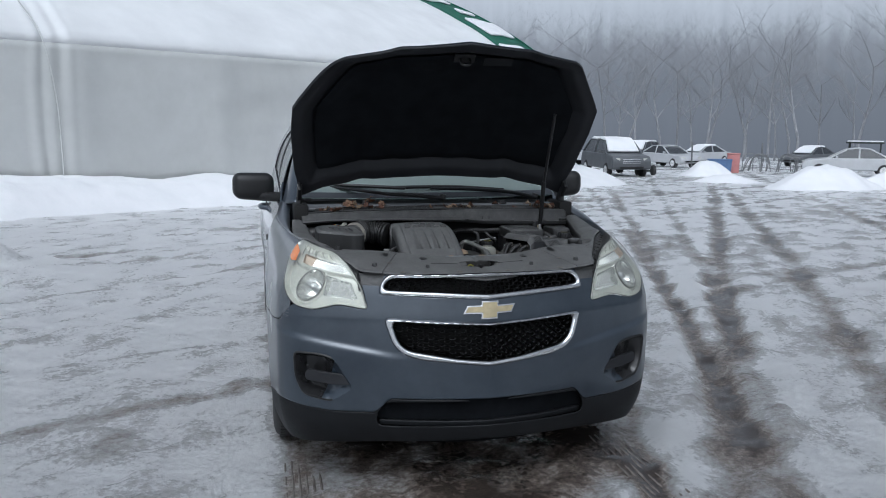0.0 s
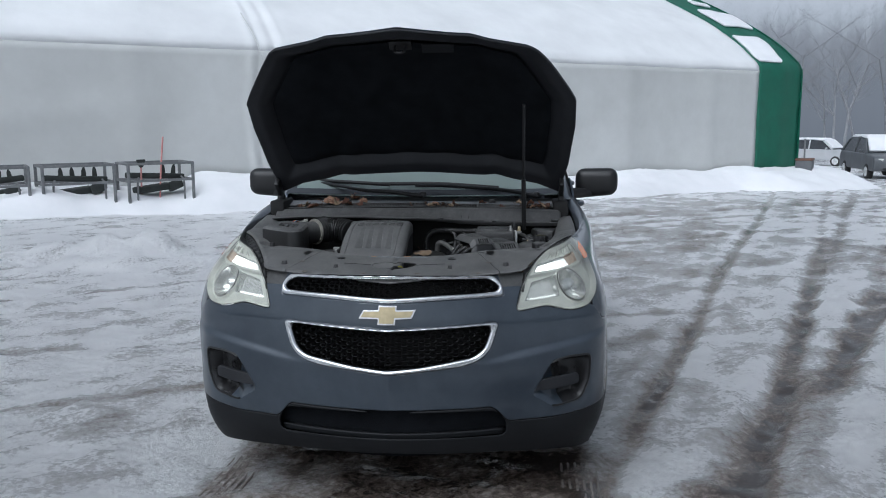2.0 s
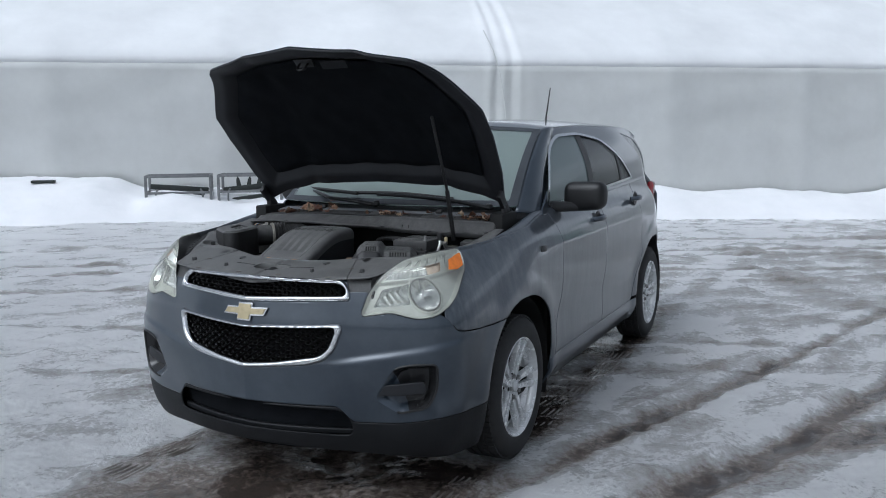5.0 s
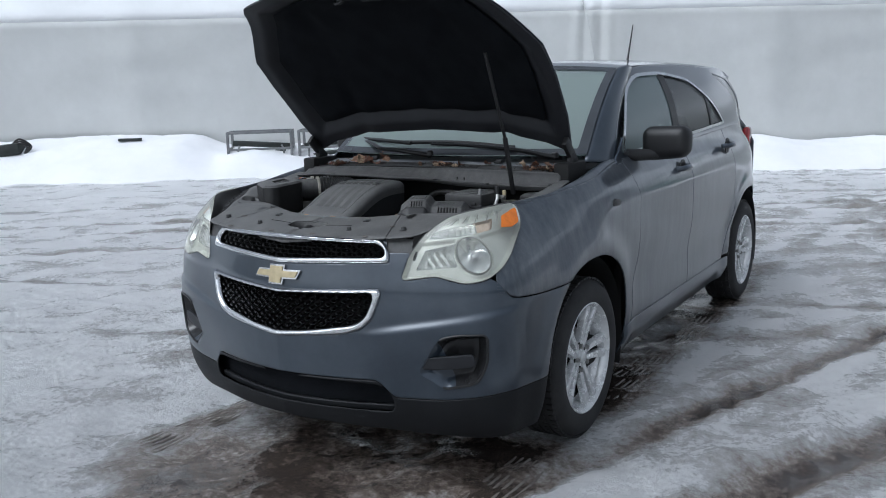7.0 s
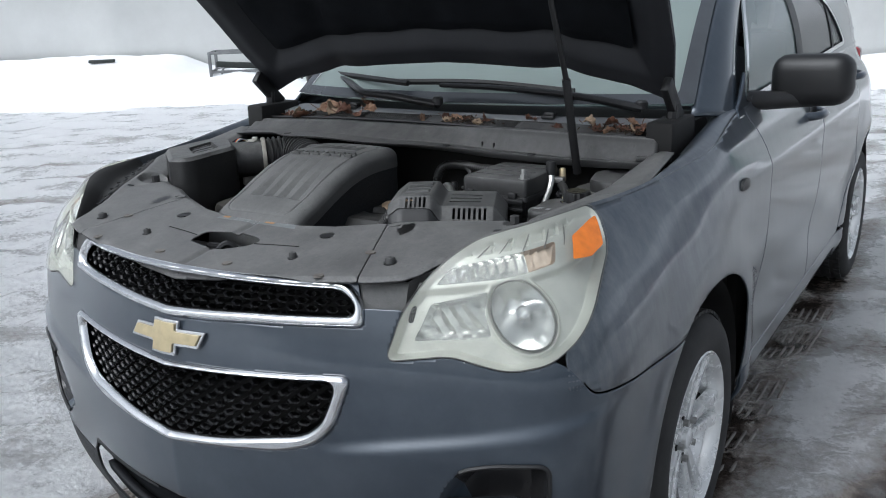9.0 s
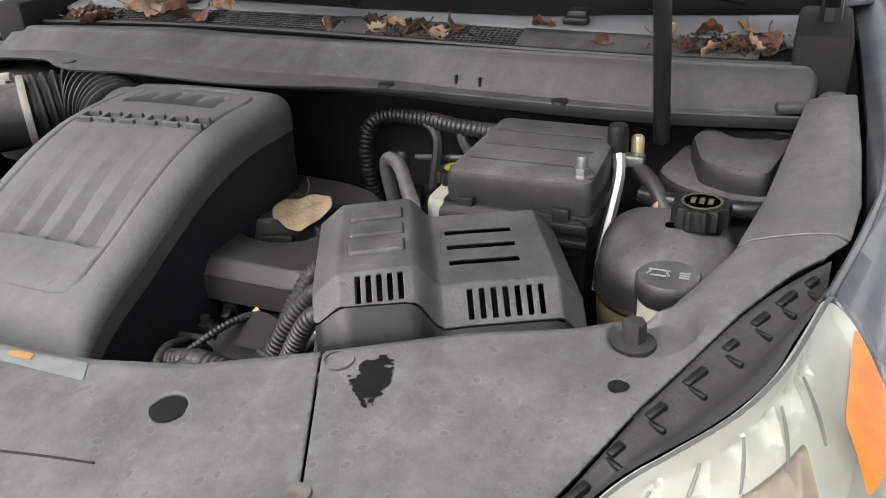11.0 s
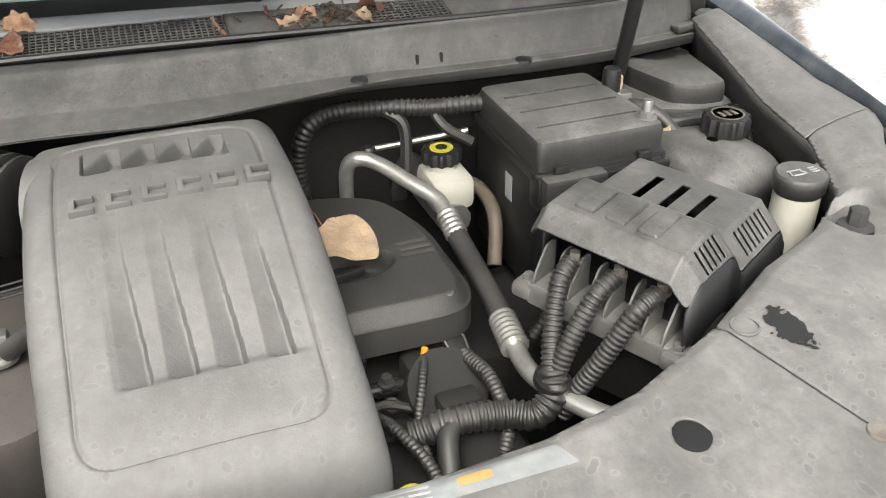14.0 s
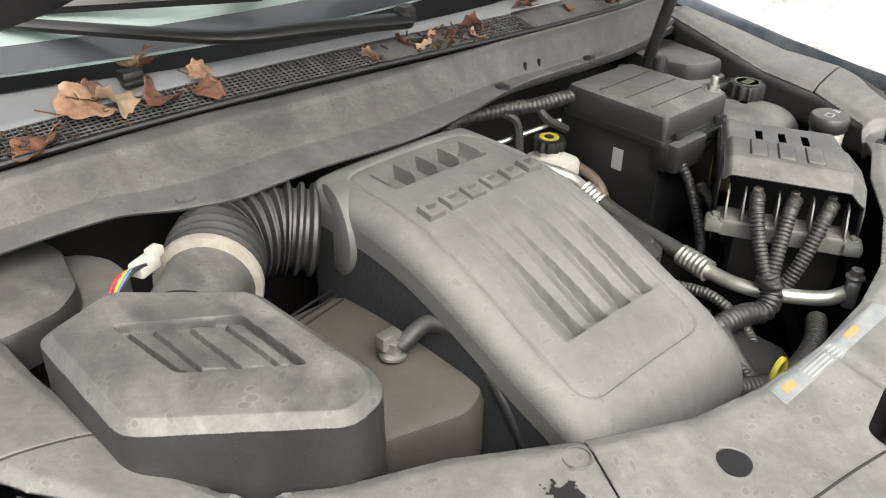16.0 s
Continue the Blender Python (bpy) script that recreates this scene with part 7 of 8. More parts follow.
part("cap_disc", turned([(0.018, 0.0), (0.018, 0.0012), (0.001, 0.0012)], 24, (0.250, -0.052, 1.0198)), M_YELLOW, brake, "yellow warning disc")
part("cap_disc_mark", turned([(0.009, 0.0), (0.009, 0.0012), (0.001, 0.0012)], 16, (0.250, -0.052, 1.0208)), M_BLACK, brake)
part("master_cylinder", tube([(0.24, 0.08, 0.93), (0.25, -0.11, 0.925)], 0.026, 14), M_STEEL, brake)
part("brake_hose", tube([(0.278, -0.060, 0.965), (0.302, -0.085, 0.955), (0.303, -0.135, 0.935), (0.285, -0.18, 0.88)], 0.011, 10), M_BROWNHOSE, car)

# cam cover with a sunken oil cap
CC = rounded([(-0.06, -0.368), (0.162, -0.372), (0.190, -0.335), (0.184, -0.160), (0.150, -0.078), (0.075, -0.045), (-0.06, -0.030)], 4, 0.04)
cc_in = inside(CC)
cc_z = lambda x, y: 0.978 - 0.020 * (1 - step(0.0, 0.022, cc_in(x, y))) - 0.034 * (1 - step(0.030, 0.038, np.hypot((x - 0.052) / 1.65, y + 0.250))) - 0.002 * (np.abs(((y + 0.4) % 0.014) - 0.007) < 0.002) * step(0.115, 0.13, x) * (y > -0.255) * (y < -0.215)
M_MATT = mat("matt_black_plastic", (0.020, 0.020, 0.020), 0.5, 0.0, 0.2, 8.0, dust=(0.060, 0.058, 0.054), dust_amount=0.6, dust_scale=11, grain=0.1, grain_scale=350)
cam_cover = part("cam_cover", sheet(lambda x, y: np.stack([x, y, cc_z(x, y)], -1), np.linspace(-0.07, 0.22, 120), np.linspace(-0.37, -0.04, 130), cc_in), M_MATT, car, "matt black plastic cam cover")
part("cam_cover_wall", skirt(CC, lambda x, y: 0.959 + 0 * x, lambda x, y: 0.922), M_MATT, cam_cover)
part("oil_cap", join(turned([(0.030, 0.0), (0.029, 0.014), (0.001, 0.016)], 24, (0.048, -0.252, 0.945)), box((0.050, 0.010, 0.014), (0.048, -0.252, 0.964), 0.004, (0, 0, 12))), M_BLACK, cam_cover, "black oil filler cap")
part("cover_screw", turned([(0.009, 0), (0.008, 0.006), (0.001, 0.006)], 12, (0.150, -0.345, 0.970)), M_STEEL, cam_cover)

# pipes and hoses
ac = part("coolant_pipe", tube([(0.112, 0.0, 0.93), (0.112, -0.015, 0.990), (0.124, -0.027, 1.012), (0.150, -0.045, 1.010), (0.188, -0.098, 0.994), (0.213, -0.135, 0.982), (0.217, -0.168, 0.970)], 0.0115, 12), M_PIPE, car, "silver pipe with crimped rubber hose")
part("crimp", tube([(0.217, -0.163, 0.972), (0.218, -0.203, 0.957)], 0.0150, 14, 6, ribs=0.0015, pitch=0.008), M_PIPE, ac)
part("rubber_hose", tube([(0.218, -0.20, 0.958), (0.219, -0.27, 0.943), (0.216, -0.34, 0.937), (0.213, -0.372, 0.935)], 0.0150, 12), M_HOSE, ac)
part("crimp", tube([(0.213, -0.369, 0.935), (0.206, -0.424, 0.932)], 0.0165, 14, 6, ribs=0.0015, pitch=0.008), M_PIPE, ac)
part("lower_pipe", tube([(0.206, -0.42, 0.932), (0.203, -0.475, 0.934), (0.218, -0.530, 0.938), (0.248, -0.585, 0.945), (0.285, -0.605, 0.950)], 0.0115, 12), M_PIPE, ac)
part("pipe_flange", join(box((0.035, 0.02, 0.045), (0.285, -0.607, 0.952), 0.006, (0, 0, 20)), bolt(0.009, 0.014, (0.285, -0.607, 0.976))), M_STEEL, ac)
part("port_cap", turned([(0.011, 0), (0.011, 0.022), (0.008, 0.026), (0.001, 0.026)], 14, (0.146, -0.020, 1.000)), M_BLACK, ac)
part("bright_rod", tube([(0.150, 0.022, 1.000), (0.222, -0.006, 1.016), (0.300, -0.034, 1.033)], 0.0048, 8), M_STEEL, car, "bright bare metal rod")
part("pipe_clip", box((0.024, 0.018, 0.035), (0.180, -0.052, 0.965), 0.004), M_BLACK, car)
part("heater_hose", tube([(0.055, 0.05, 0.88), (0.050, 0.034, 0.99), (0.066, 0.030, 1.045), (0.105, 0.028, 1.066), (0.185, 0.004, 1.072), (0.245, -0.018, 1.072), (0.325, -0.036, 1.075)], 0.0118, 12, 8, ribs=0.0018, pitch=0.009), M_HOSE, car, "black corrugated loom along the firewall")
part("cable", tube([(0.178, 0.004, 1.070), (0.205, -0.012, 1.045), (0.200, -0.030, 0.97)], 0.009, 8), M_HOSE, car)
part("cable", tube([(0.245, -0.018, 1.072), (0.262, -0.035, 1.045), (0.300, -0.050, 1.02)], 0.008, 8), M_HOSE, car)
part("cable", tube([(0.345, -0.255, 1.03), (0.335, -0.30, 0.98), (0.285, -0.36, 0.93), (0.25, -0.38, 0.90)], 0.008, 8, 8, ribs=0.0012, pitch=0.007), M_HOSE, car, "thin corrugated cable")

# ---- fuse box: a vented two-level cover over ribbed terminals ----
FA, FB = np.array([0.852, 0.523]), np.array([0.445, -0.895])  # across the cover, and along it to the front
FUSE = np.array([0.228, -0.405])


def fuse_surface(a, b):
    high = 1 - step(0.097, 0.127, a)
    z = 1.077 + 0.027 * high - 0.05 * np.maximum(0, a - 0.15) - 0.03 * np.clip((b - 0.175) / 0.030, 0, 1)
    z = z - 0.020 * np.clip((0.026 - a) / 0.026, 0, 1) - 0.030 * np.clip((a - 0.246) / 0.026, 0, 1) - 0.012 * step(0.012, 0.0, b)
    pads = sum(np.clip((0.0115 - np.abs(b - c)) / 0.002, 0, 1) for c in (0.048, 0.088, 0.128)) * np.clip((a - 0.036) / 0.002, 0, 1) * np.clip((0.092 - a) / 0.002, 0, 1)
    xy = FUSE + a[..., None] * FA + b[..., None] * FB
    return np.concatenate([xy, (z + 0.0035 * pads)[..., None]], -1)


fuse_outline = inside(rounded([(0.0, 0.0), (0.272, 0.0), (0.272, 0.207), (0.126, 0.207), (0.094, 0.200), (0.0, 0.197)], 2, 0.008))


def fuse_slots(a, b):
    d = fuse_outline(a, b)
    low = np.maximum.reduce([np.abs(((a - 0.039) % 0.0105) - 0.00525) - 0.0027, 0.039 - a, a - 0.0915, 0.178 - b, b - 0.197])
    low2 = np.maximum.reduce([np.abs(((a - 0.148) % 0.0122) - 0.0061) - 0.0030, 0.148 - a, a - 0.2334, 0.179 - b, b - 0.201])
    top = np.maximum.reduce([np.abs(((b - 0.040) % 0.036) - 0.018) - 0.0060, 0.138 - a, a - 0.214, 0.040 - b, b - 0.148])
    return np.minimum.reduce([d, low, low2, top])


fuse = part("fuse_box", sheet(fuse_surface, np.linspace(0, 0.274, 230), np.linspace(0, 0.209, 190), fuse_slots), M_DUSTY, car, "dusty black vented fuse-box cover with three looms", thick=0.003)
rim_a = np.r_[np.linspace(0.03, 0.272, 12), np.full(10, 0.272), np.linspace(0.272, 0.126, 14), np.linspace(0.120, 0.094, 5), np.linspace(0.088, 0.0, 10)]
rim_b = np.r_[np.zeros(12), np.linspace(0, 0.205, 10), np.full(14, 0.2065), np.linspace(0.206, 0.200, 5), np.linspace(0.1995, 0.1965, 10)]
rim_p = fuse_surface(rim_a, rim_b)
bm = bmesh.new()
ups, downs = [bm.verts.new(p) for p in rim_p], [bm.verts.new((p[0] + 0.004 * FB[0], p[1] + 0.004 * FB[1], 0.955)) for p in rim_p]
for k in range(len(ups) - 1):
    bm.faces.new((ups[k], downs[k], downs[k + 1], ups[k + 1]))
part("cover_side", bm, M_BLACK, fuse, smooth=30, thick=0.003)
part("fuse_tray", box((0.20, 0.185, 0.022), (0.372, -0.452, 1.000), 0.006, (0, 0, 28)), M_DEEP, fuse, "dark metal tray")
part("tray_ledge", prism(rounded([tuple(FUSE + FA * a + FB * b) for a, b in ((-0.012, 0.004), (0.035, 0.0), (0.035, 0.195), (-0.008, 0.192))], 2, 0.01), 0.990, 1.016, 0.006), M_LEDGE, fuse, "grey moulded terminal ledge")
for k in range(8):
    c = FUSE + FA * 0.012 + FB * (0.014 + 0.024 * k)
    part("tray_fin", prism(rounded([(-0.022, 0.0), (0.022, 0.0), (0.022, 0.046), (0.004, 0.046), (-0.018, 0.016)], 2, 0.006), -0.0014, 0.0014, 0, pose(c[0], c[1], 1.012, 90, 0, 30)), M_LEDGE, fuse)
for b in (0.000, 0.196):
    c = FUSE + FA * 0.002 + FB * b
    part("tray_lug", join(box((0.036, 0.028, 0.020), (c[0], c[1], 1.002), 0.006, (0, 0, 30)), bolt(0.006, 0.008, (c[0], c[1], 1.012))), M_LEDGE, fuse)
part("fuse_leg", box((0.17, 0.16, 0.11), (0.375, -0.45, 0.935), 0.01, (0, 0, 30)), M_DEEP, fuse)
for start, *way in (
    ((0.258, -0.450, 1.058), (0.238, -0.463, 1.042), (0.219, -0.488, 1.000), (0.207, -0.513, 0.966)),
    ((0.288, -0.494, 1.058), (0.260, -0.502, 1.042), (0.229, -0.512, 1.000), (0.211, -0.519, 0.964)),
    ((0.314, -0.538, 1.058), (0.284, -0.543, 1.042), (0.252, -0.541, 0.990), (0.228, -0.533, 0.945), (0.214, -0.530, 0.915)),
):
    part("loom_tube", tube([start, *way], 0.0098, 14, 8, ribs=0.0016, pitch=0.0060), M_HOSE, fuse, "ribbed black loom")
    part("terminal", bolt(0.0065, 0.012, (start[0] + 0.006, start[1] + 0.004, start[2] - 0.004)), M_RUST, fuse)
part("loom_tie", turned([(0.019, -0.004), (0.021, -0.004), (0.021, 0.004), (0.019, 0.004)], 18, (0.206, -0.520, 0.958), (12, 8, 0)), M_BLACK, fuse)
part("loom_trunk", tube([(0.208, -0.514, 0.968), (0.203, -0.528, 0.945), (0.182, -0.532, 0.926), (0.150, -0.518, 0.926), (0.095, -0.512, 0.928), (0.050, -0.505, 0.915)], 0.0150, 14, 8, ribs=0.0020, pitch=0.0085), M_HOSE, fuse)
part("loom_branch", tube([(0.098, -0.512, 0.928), (0.082, -0.530, 0.925), (0.072, -0.565, 0.905), (0.066, -0.600, 0.880)], 0.0120, 12), M_HOSE, fuse)

# fine grooves on the resonator
for k in range(3):
    y = -0.168 - 0.014 * k
    part("resonator_rib", tube([(-0.432, y - 0.014, 0.993), (-0.37, y - 0.002, 0.9935), (-0.312, y + 0.010, 0.993)], 0.0018, 6, 4), M_BLACK, car)

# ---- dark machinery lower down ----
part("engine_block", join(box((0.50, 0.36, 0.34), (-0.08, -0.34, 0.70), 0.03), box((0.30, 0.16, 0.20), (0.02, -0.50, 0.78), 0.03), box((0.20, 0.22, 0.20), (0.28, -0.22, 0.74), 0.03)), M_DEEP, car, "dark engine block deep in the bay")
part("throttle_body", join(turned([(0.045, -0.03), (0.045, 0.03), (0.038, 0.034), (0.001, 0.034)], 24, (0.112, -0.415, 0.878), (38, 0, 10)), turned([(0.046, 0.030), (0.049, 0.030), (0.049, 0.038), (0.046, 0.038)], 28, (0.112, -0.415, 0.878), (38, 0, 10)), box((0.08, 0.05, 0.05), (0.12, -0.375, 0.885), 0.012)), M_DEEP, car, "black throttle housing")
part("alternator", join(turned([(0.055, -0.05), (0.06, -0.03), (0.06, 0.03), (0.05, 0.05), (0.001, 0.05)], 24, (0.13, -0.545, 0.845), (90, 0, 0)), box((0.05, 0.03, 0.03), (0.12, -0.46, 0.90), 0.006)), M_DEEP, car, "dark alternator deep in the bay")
for pts, r, m in (
    ([(0.02, -0.44, 0.90), (0.035, -0.50, 0.925), (0.055, -0.57, 0.915), (0.03, -0.62, 0.90)], 0.006, M_HOSE),
    ([(0.10, -0.40, 0.93), (0.085, -0.44, 0.935), (0.06, -0.50, 0.92), (0.06, -0.55, 0.90)], 0.0042, M_HOSE),
    ([(0.15, -0.40, 0.92), (0.16, -0.46, 0.925), (0.155, -0.52, 0.905), (0.12, -0.57, 0.89)], 0.008, M_HOSE),
    ([(-0.01, -0.60, 0.93), (0.05, -0.63, 0.93), (0.14, -0.625, 0.935), (0.20, -0.60, 0.94)], 0.014, M_HOSE),
    ([(0.36, -0.30, 0.98), (0.33, -0.36, 0.96), (0.30, -0.40, 0.94)], 0.010, M_HOSE),
):
    part("wiring", tube(pts, r, 8, 6, ribs=0.0012, pitch=0.006), m, car)
for x, y, z, w in ((-0.012, -0.352, 0.905, 0.030), (0.028, -0.345, 0.902, 0.024), (0.150, -0.372, 0.905, 0.028)):
    plug = part("injector_plug", join(box((w, 0.030, 0.026), (x, y, z), 0.005, (20, 0, 8)), box((w * 0.6, 0.018, 0.020), (x, y - 0.020, z - 0.008), 0.004, (20, 0, 8))), M_BLACK, car, "small black wiring plug")
    part("plug_clip", tube([(x - w * 0.4, y - 0.016, z + 0.010), (x - w * 0.4, y + 0.010, z + 0.016), (x + w * 0.4, y + 0.010, z + 0.016), (x + w * 0.4, y - 0.016, z + 0.010)], 0.0014, 5, 4), M_STEEL, plug)
part("fuel_rail", tube([(-0.06, -0.388, 0.886), (0.02, -0.392, 0.888), (0.075, -0.388, 0.886)], 0.010, 12), M_MESH, car, "dark fuel rail across the head")
for x in (-0.03, 0.012, 0.055):
    part("rail_boss", join(bolt(0.007, 0.012, (x, -0.392, 0.896)), turned([(0.012, -0.03), (0.012, 0.0), (0.009, 0.004), (0.001, 0.004)], 14, (x, -0.410, 0.876), (35, 0, 0))), M_MATT, car)
part("sensor_lead", tube([(-0.02, -0.432, 0.898), (0.012, -0.436, 0.902), (0.045, -0.432, 0.900), (0.075, -0.440, 0.890)], 0.0055, 8), M_HOSE, car)
part("engine_bracket", join(box((0.10, 0.012, 0.045), (0.035, -0.468, 0.870), 0.004, (15, 0, 4)), bolt(0.008, 0.010, (0.070, -0.474, 0.884), (90, 0, 0))), M_DEEP, car)
part("orange_tip", tube([(0.10, -0.40, 0.931), (0.104, -0.392, 0.936)], 0.0045, 8), M_AMBER, car)
part("oxygen_sensor", tube([(-0.036, -0.428, 0.898), (-0.010, -0.432, 0.898)], 0.009, 12), M_PIPE, car)
part("breather_hose", tube([(-0.335, -0.33, 1.01), (-0.300, -0.345, 1.035), (-0.285, -0.40, 1.03), (-0.290, -0.46, 0.99), (-0.285, -0.50, 0.93)], 0.011, 10), M_HOSE, car, "bent black breather hose")
part("hose_union", join(bolt(0.012, 0.02, (-0.342, -0.325, 1.0)), box((0.03, 0.018, 0.02), (-0.345, -0.32, 1.02), 0.004)), M_STEEL, car)
part("dipstick", tube([(0.005 + 0.014 * math.cos(a), -0.640, 0.975 + 0.018 * math.sin(a)) for a in np.linspace(0, 2 * math.pi, 14)], 0.004, 6, 2), M_YELLOW, car, "yellow dipstick ring")
part("exhaust_shield", box((0.30, 0.08, 0.10), (-0.36, -0.56, 0.86), 0.02), M_STEEL, car)


# ---- fallen leaves on the cowl and the engine ----
def leaf_mesh(seed, size, curl, lobes=9):
    """A dry leaf: a toothed outline on a curled sheet."""
    rng = random.Random(seed)
    a = np.linspace(0, 2 * math.pi, lobes * 4, endpoint=False)
    r = size * (0.62 + 0.30 * np.cos(a / 2) ** 2 + 0.05 * np.sign(np.sin(a * lobes)) + np.array([rng.uniform(-0.05, 0.05) for _ in a]))
    field = inside(np.stack([r * np.cos(a), 0.85 * r * np.sin(a)], 1))
    k1, k2, ph = curl * rng.uniform(0.6, 1.3), curl * rng.uniform(0.2, 0.9), rng.uniform(0, 6)
    surf = lambda x, y: np.stack([x, y, k1 * y * y / size + k2 * x * x / size * np.sin(ph) + 0.08 * size * np.sin(9 * x / size + ph) * np.sin(7 * y / size) + 0.05 * size], -1)
    g = np.linspace(-1.05 * size, 1.05 * size, 22)
    bm = sheet(surf, g, g, field)
    zmin = min(v.co.z for v in bm.verts)
    for v in bm.verts:
        v.co.z -= zmin
    return bm


def leaf(x, y, z, size, material, seed, tilt=(0, 0), turn=0.0, curl=0.5, label="curled dry brown leaf on the cowl", stalk=True):
    ob = part("leaf", leaf_mesh(seed, size, curl), material, smooth=60, thick=0.0006)
    ob.matrix_basis = pose(x, y, z, tilt[0], tilt[1], turn)
    tagged(ob, label, "leaf", "fallen leaves")
    if stalk:
        part("stalk", tube([(-0.55 * size, 0, 0.10 * size), (-0.85 * size, 0.06 * size, 0.2 * size), (-1.15 * size, 0.2 * size, 0.25 * size)], 0.0011, 5, 4), M_LEAF_DARK, ob)
    return ob


def cowl_top(x, t):
    p = vent_surface(np.array(float(x)), np.array(float(t)))
    return float(p[0]), float(p[1]), float(p[2])


for x, t, size, m, seed, tilt, turn, curl in (
    (-0.480, 0.75, 0.050, M_LEAF, 1, (24, 8), 20, 0.5), (-0.445, 0.55, 0.034, M_LEAF_TAN, 2, (30, -20), 100, 0.8), (-0.550, 0.15, 0.036, M_LEAF_DARK, 3, (10, 10), 220, 0.8),
    (-0.385, 0.45, 0.034, M_LEAF_DARK, 4, (20, 10), 40, 0.9), (-0.310, 0.45, 0.026, M_LEAF_DARK, 5, (24, 0), 300, 0.6), (-0.035, 0.35, 0.024, M_LEAF, 6, (55, 10), 90, 0.3),
    (0.085, 0.45, 0.026, M_LEAF, 7, (60, 30), 30, 1.0), (0.075, 0.3, 0.022, M_LEAF_TAN, 8, (20, 40), 160, 1.1), (0.130, 0.5, 0.020, M_LEAF_DARK, 9, (30, 10), 250, 0.8),
    (0.175, 0.25, 0.022, M_LEAF_TAN, 10, (20, 30), 20, 1.1), (0.190, 0.55, 0.024, M_LEAF_DARK, 11, (40, 0), 110, 0.7), (0.045, 0.6, 0.024, M_LEAF_DARK, 12, (30, 20), 70, 0.8),
    (-0.30, 1.0, 0.026, M_LEAF, 13, (30, 10), 10, 0.6), (-0.34, 1.7, 0.026, M_LEAF_DARK, 14, (60, 0), 200, 0.4), (-0.375, 1.75, 0.024, M_LEAF_TAN, 15, (60, 10), 120, 0.4), (-0.46, 1.05, 0.028, M_LEAF_DARK, 16, (20, 10), 30, 0.9),
    (0.56, 0.4, 0.024, M_LEAF_DARK, 17, (20, 10), 60, 0.9), (0.60, 0.3, 0.022, M_LEAF, 18, (30, 30), 200, 1.0), (0.625, 0.6, 0.024, M_LEAF_DARK, 19, (10, 20), 20, 0.9), (0.655, 0.5, 0.022, M_LEAF_TAN, 20, (40, 10), 130, 1.1),
    (0.67, 0.8, 0.026, M_LEAF_DARK, 21, (20, 30), 280, 0.8), (0.59, 0.9, 0.024, M_LEAF_DARK, 22, (35, 0), 180, 0.8), (0.635, 1.1, 0.024, M_LEAF, 23, (30, 20), 70, 0.8), (0.52, 0.75, 0.022, M_LEAF_TAN, 24, (20, 20), 10, 1.0),
    (0.44, 0.5, 0.018, M_LEAF_DARK, 25, (20, 0), 50, 0.6), (0.34, 0.9, 0.022, M_LEAF_DARK, 26, (20, 0), 150, 0.6), (-0.60, 0.5, 0.024, M_LEAF_TAN, 27, (30, 0), 250, 0.9), (-0.63, 0.3, 0.022, M_LEAF_DARK, 28, (30, 0), 50, 0.9)):
    px, py, pz = cowl_top(x, t)
    leaf(px, py, pz + 0.003 + 0.012 * max(0, t - 0.6), 1.15 * size, m, seed, tilt, turn, curl)
heart = [(0.062, 0.0), (0.035, 0.024), (0.005, 0.040), (-0.024, 0.036), (-0.036, 0.018), (-0.028, 0.003), (-0.036, -0.014), (-0.024, -0.034), (0.006, -0.036), (0.036, -0.020)]
rib = lambda x, y: np.stack([x, y, 0.10 * np.abs(y) + 1.2 * x * x + 0.0015 * np.sin(x * 160 + y * 90) + 0.0012 * np.sin(y * 210)], -1)
dry = part("leaf", sheet(rib, np.linspace(-0.04, 0.065, 40), np.linspace(-0.045, 0.045, 36), inside(rounded(heart, 3, 0.012))), M_LEAF_TAN, smooth=70, thick=0.0006)
dry.matrix_basis = pose(0.055, -0.191, 0.982, 4, 4, -61) @ Matrix.Scale(1.22, 4)
tagged(dry, "flat heart-shaped tan leaf lying on the cam cover", "leaf", "fallen leaves")
part("stalk", tube([(-0.028, 0.003, 0.001), (-0.050, 0.010, 0.006), (-0.066, 0.008, 0.014)], 0.0009, 5, 4), M_LEAF_DARK, dry)
# leaf mould caught in the mesh and the corner
rng = random.Random(12)
for cx, ct, wide, n in ((0.12, 0.45, 0.10, 90), (0.615, 0.6, 0.075, 120), (-0.56, 0.3, 0.07, 40)):
    bms = []
    for _ in range(n):
        x, t = rng.gauss(cx, wide * 0.5), ct + rng.uniform(-0.35, 0.35)
        p = cowl_top(x, t)
        bms.append(box((rng.uniform(0.004, 0.014), rng.uniform(0.002, 0.006), 0.002), (p[0], p[1], p[2] + rng.uniform(0.002, 0.014)), 0, (rng.uniform(-40, 40), rng.uniform(-40, 40), rng.uniform(0, 180))))
    tagged(part("leaf_litter", join(*bms), M_DIRT, smooth=0), "crumbled dark leaf litter caught on the cowl", "leaf litter", kind="stuff")


# ---- equipment racks along the hall ----
def wall_place(s, w, z, turn=0.0):
    return WALL @ pose(s, w, z, 0, 0, turn)


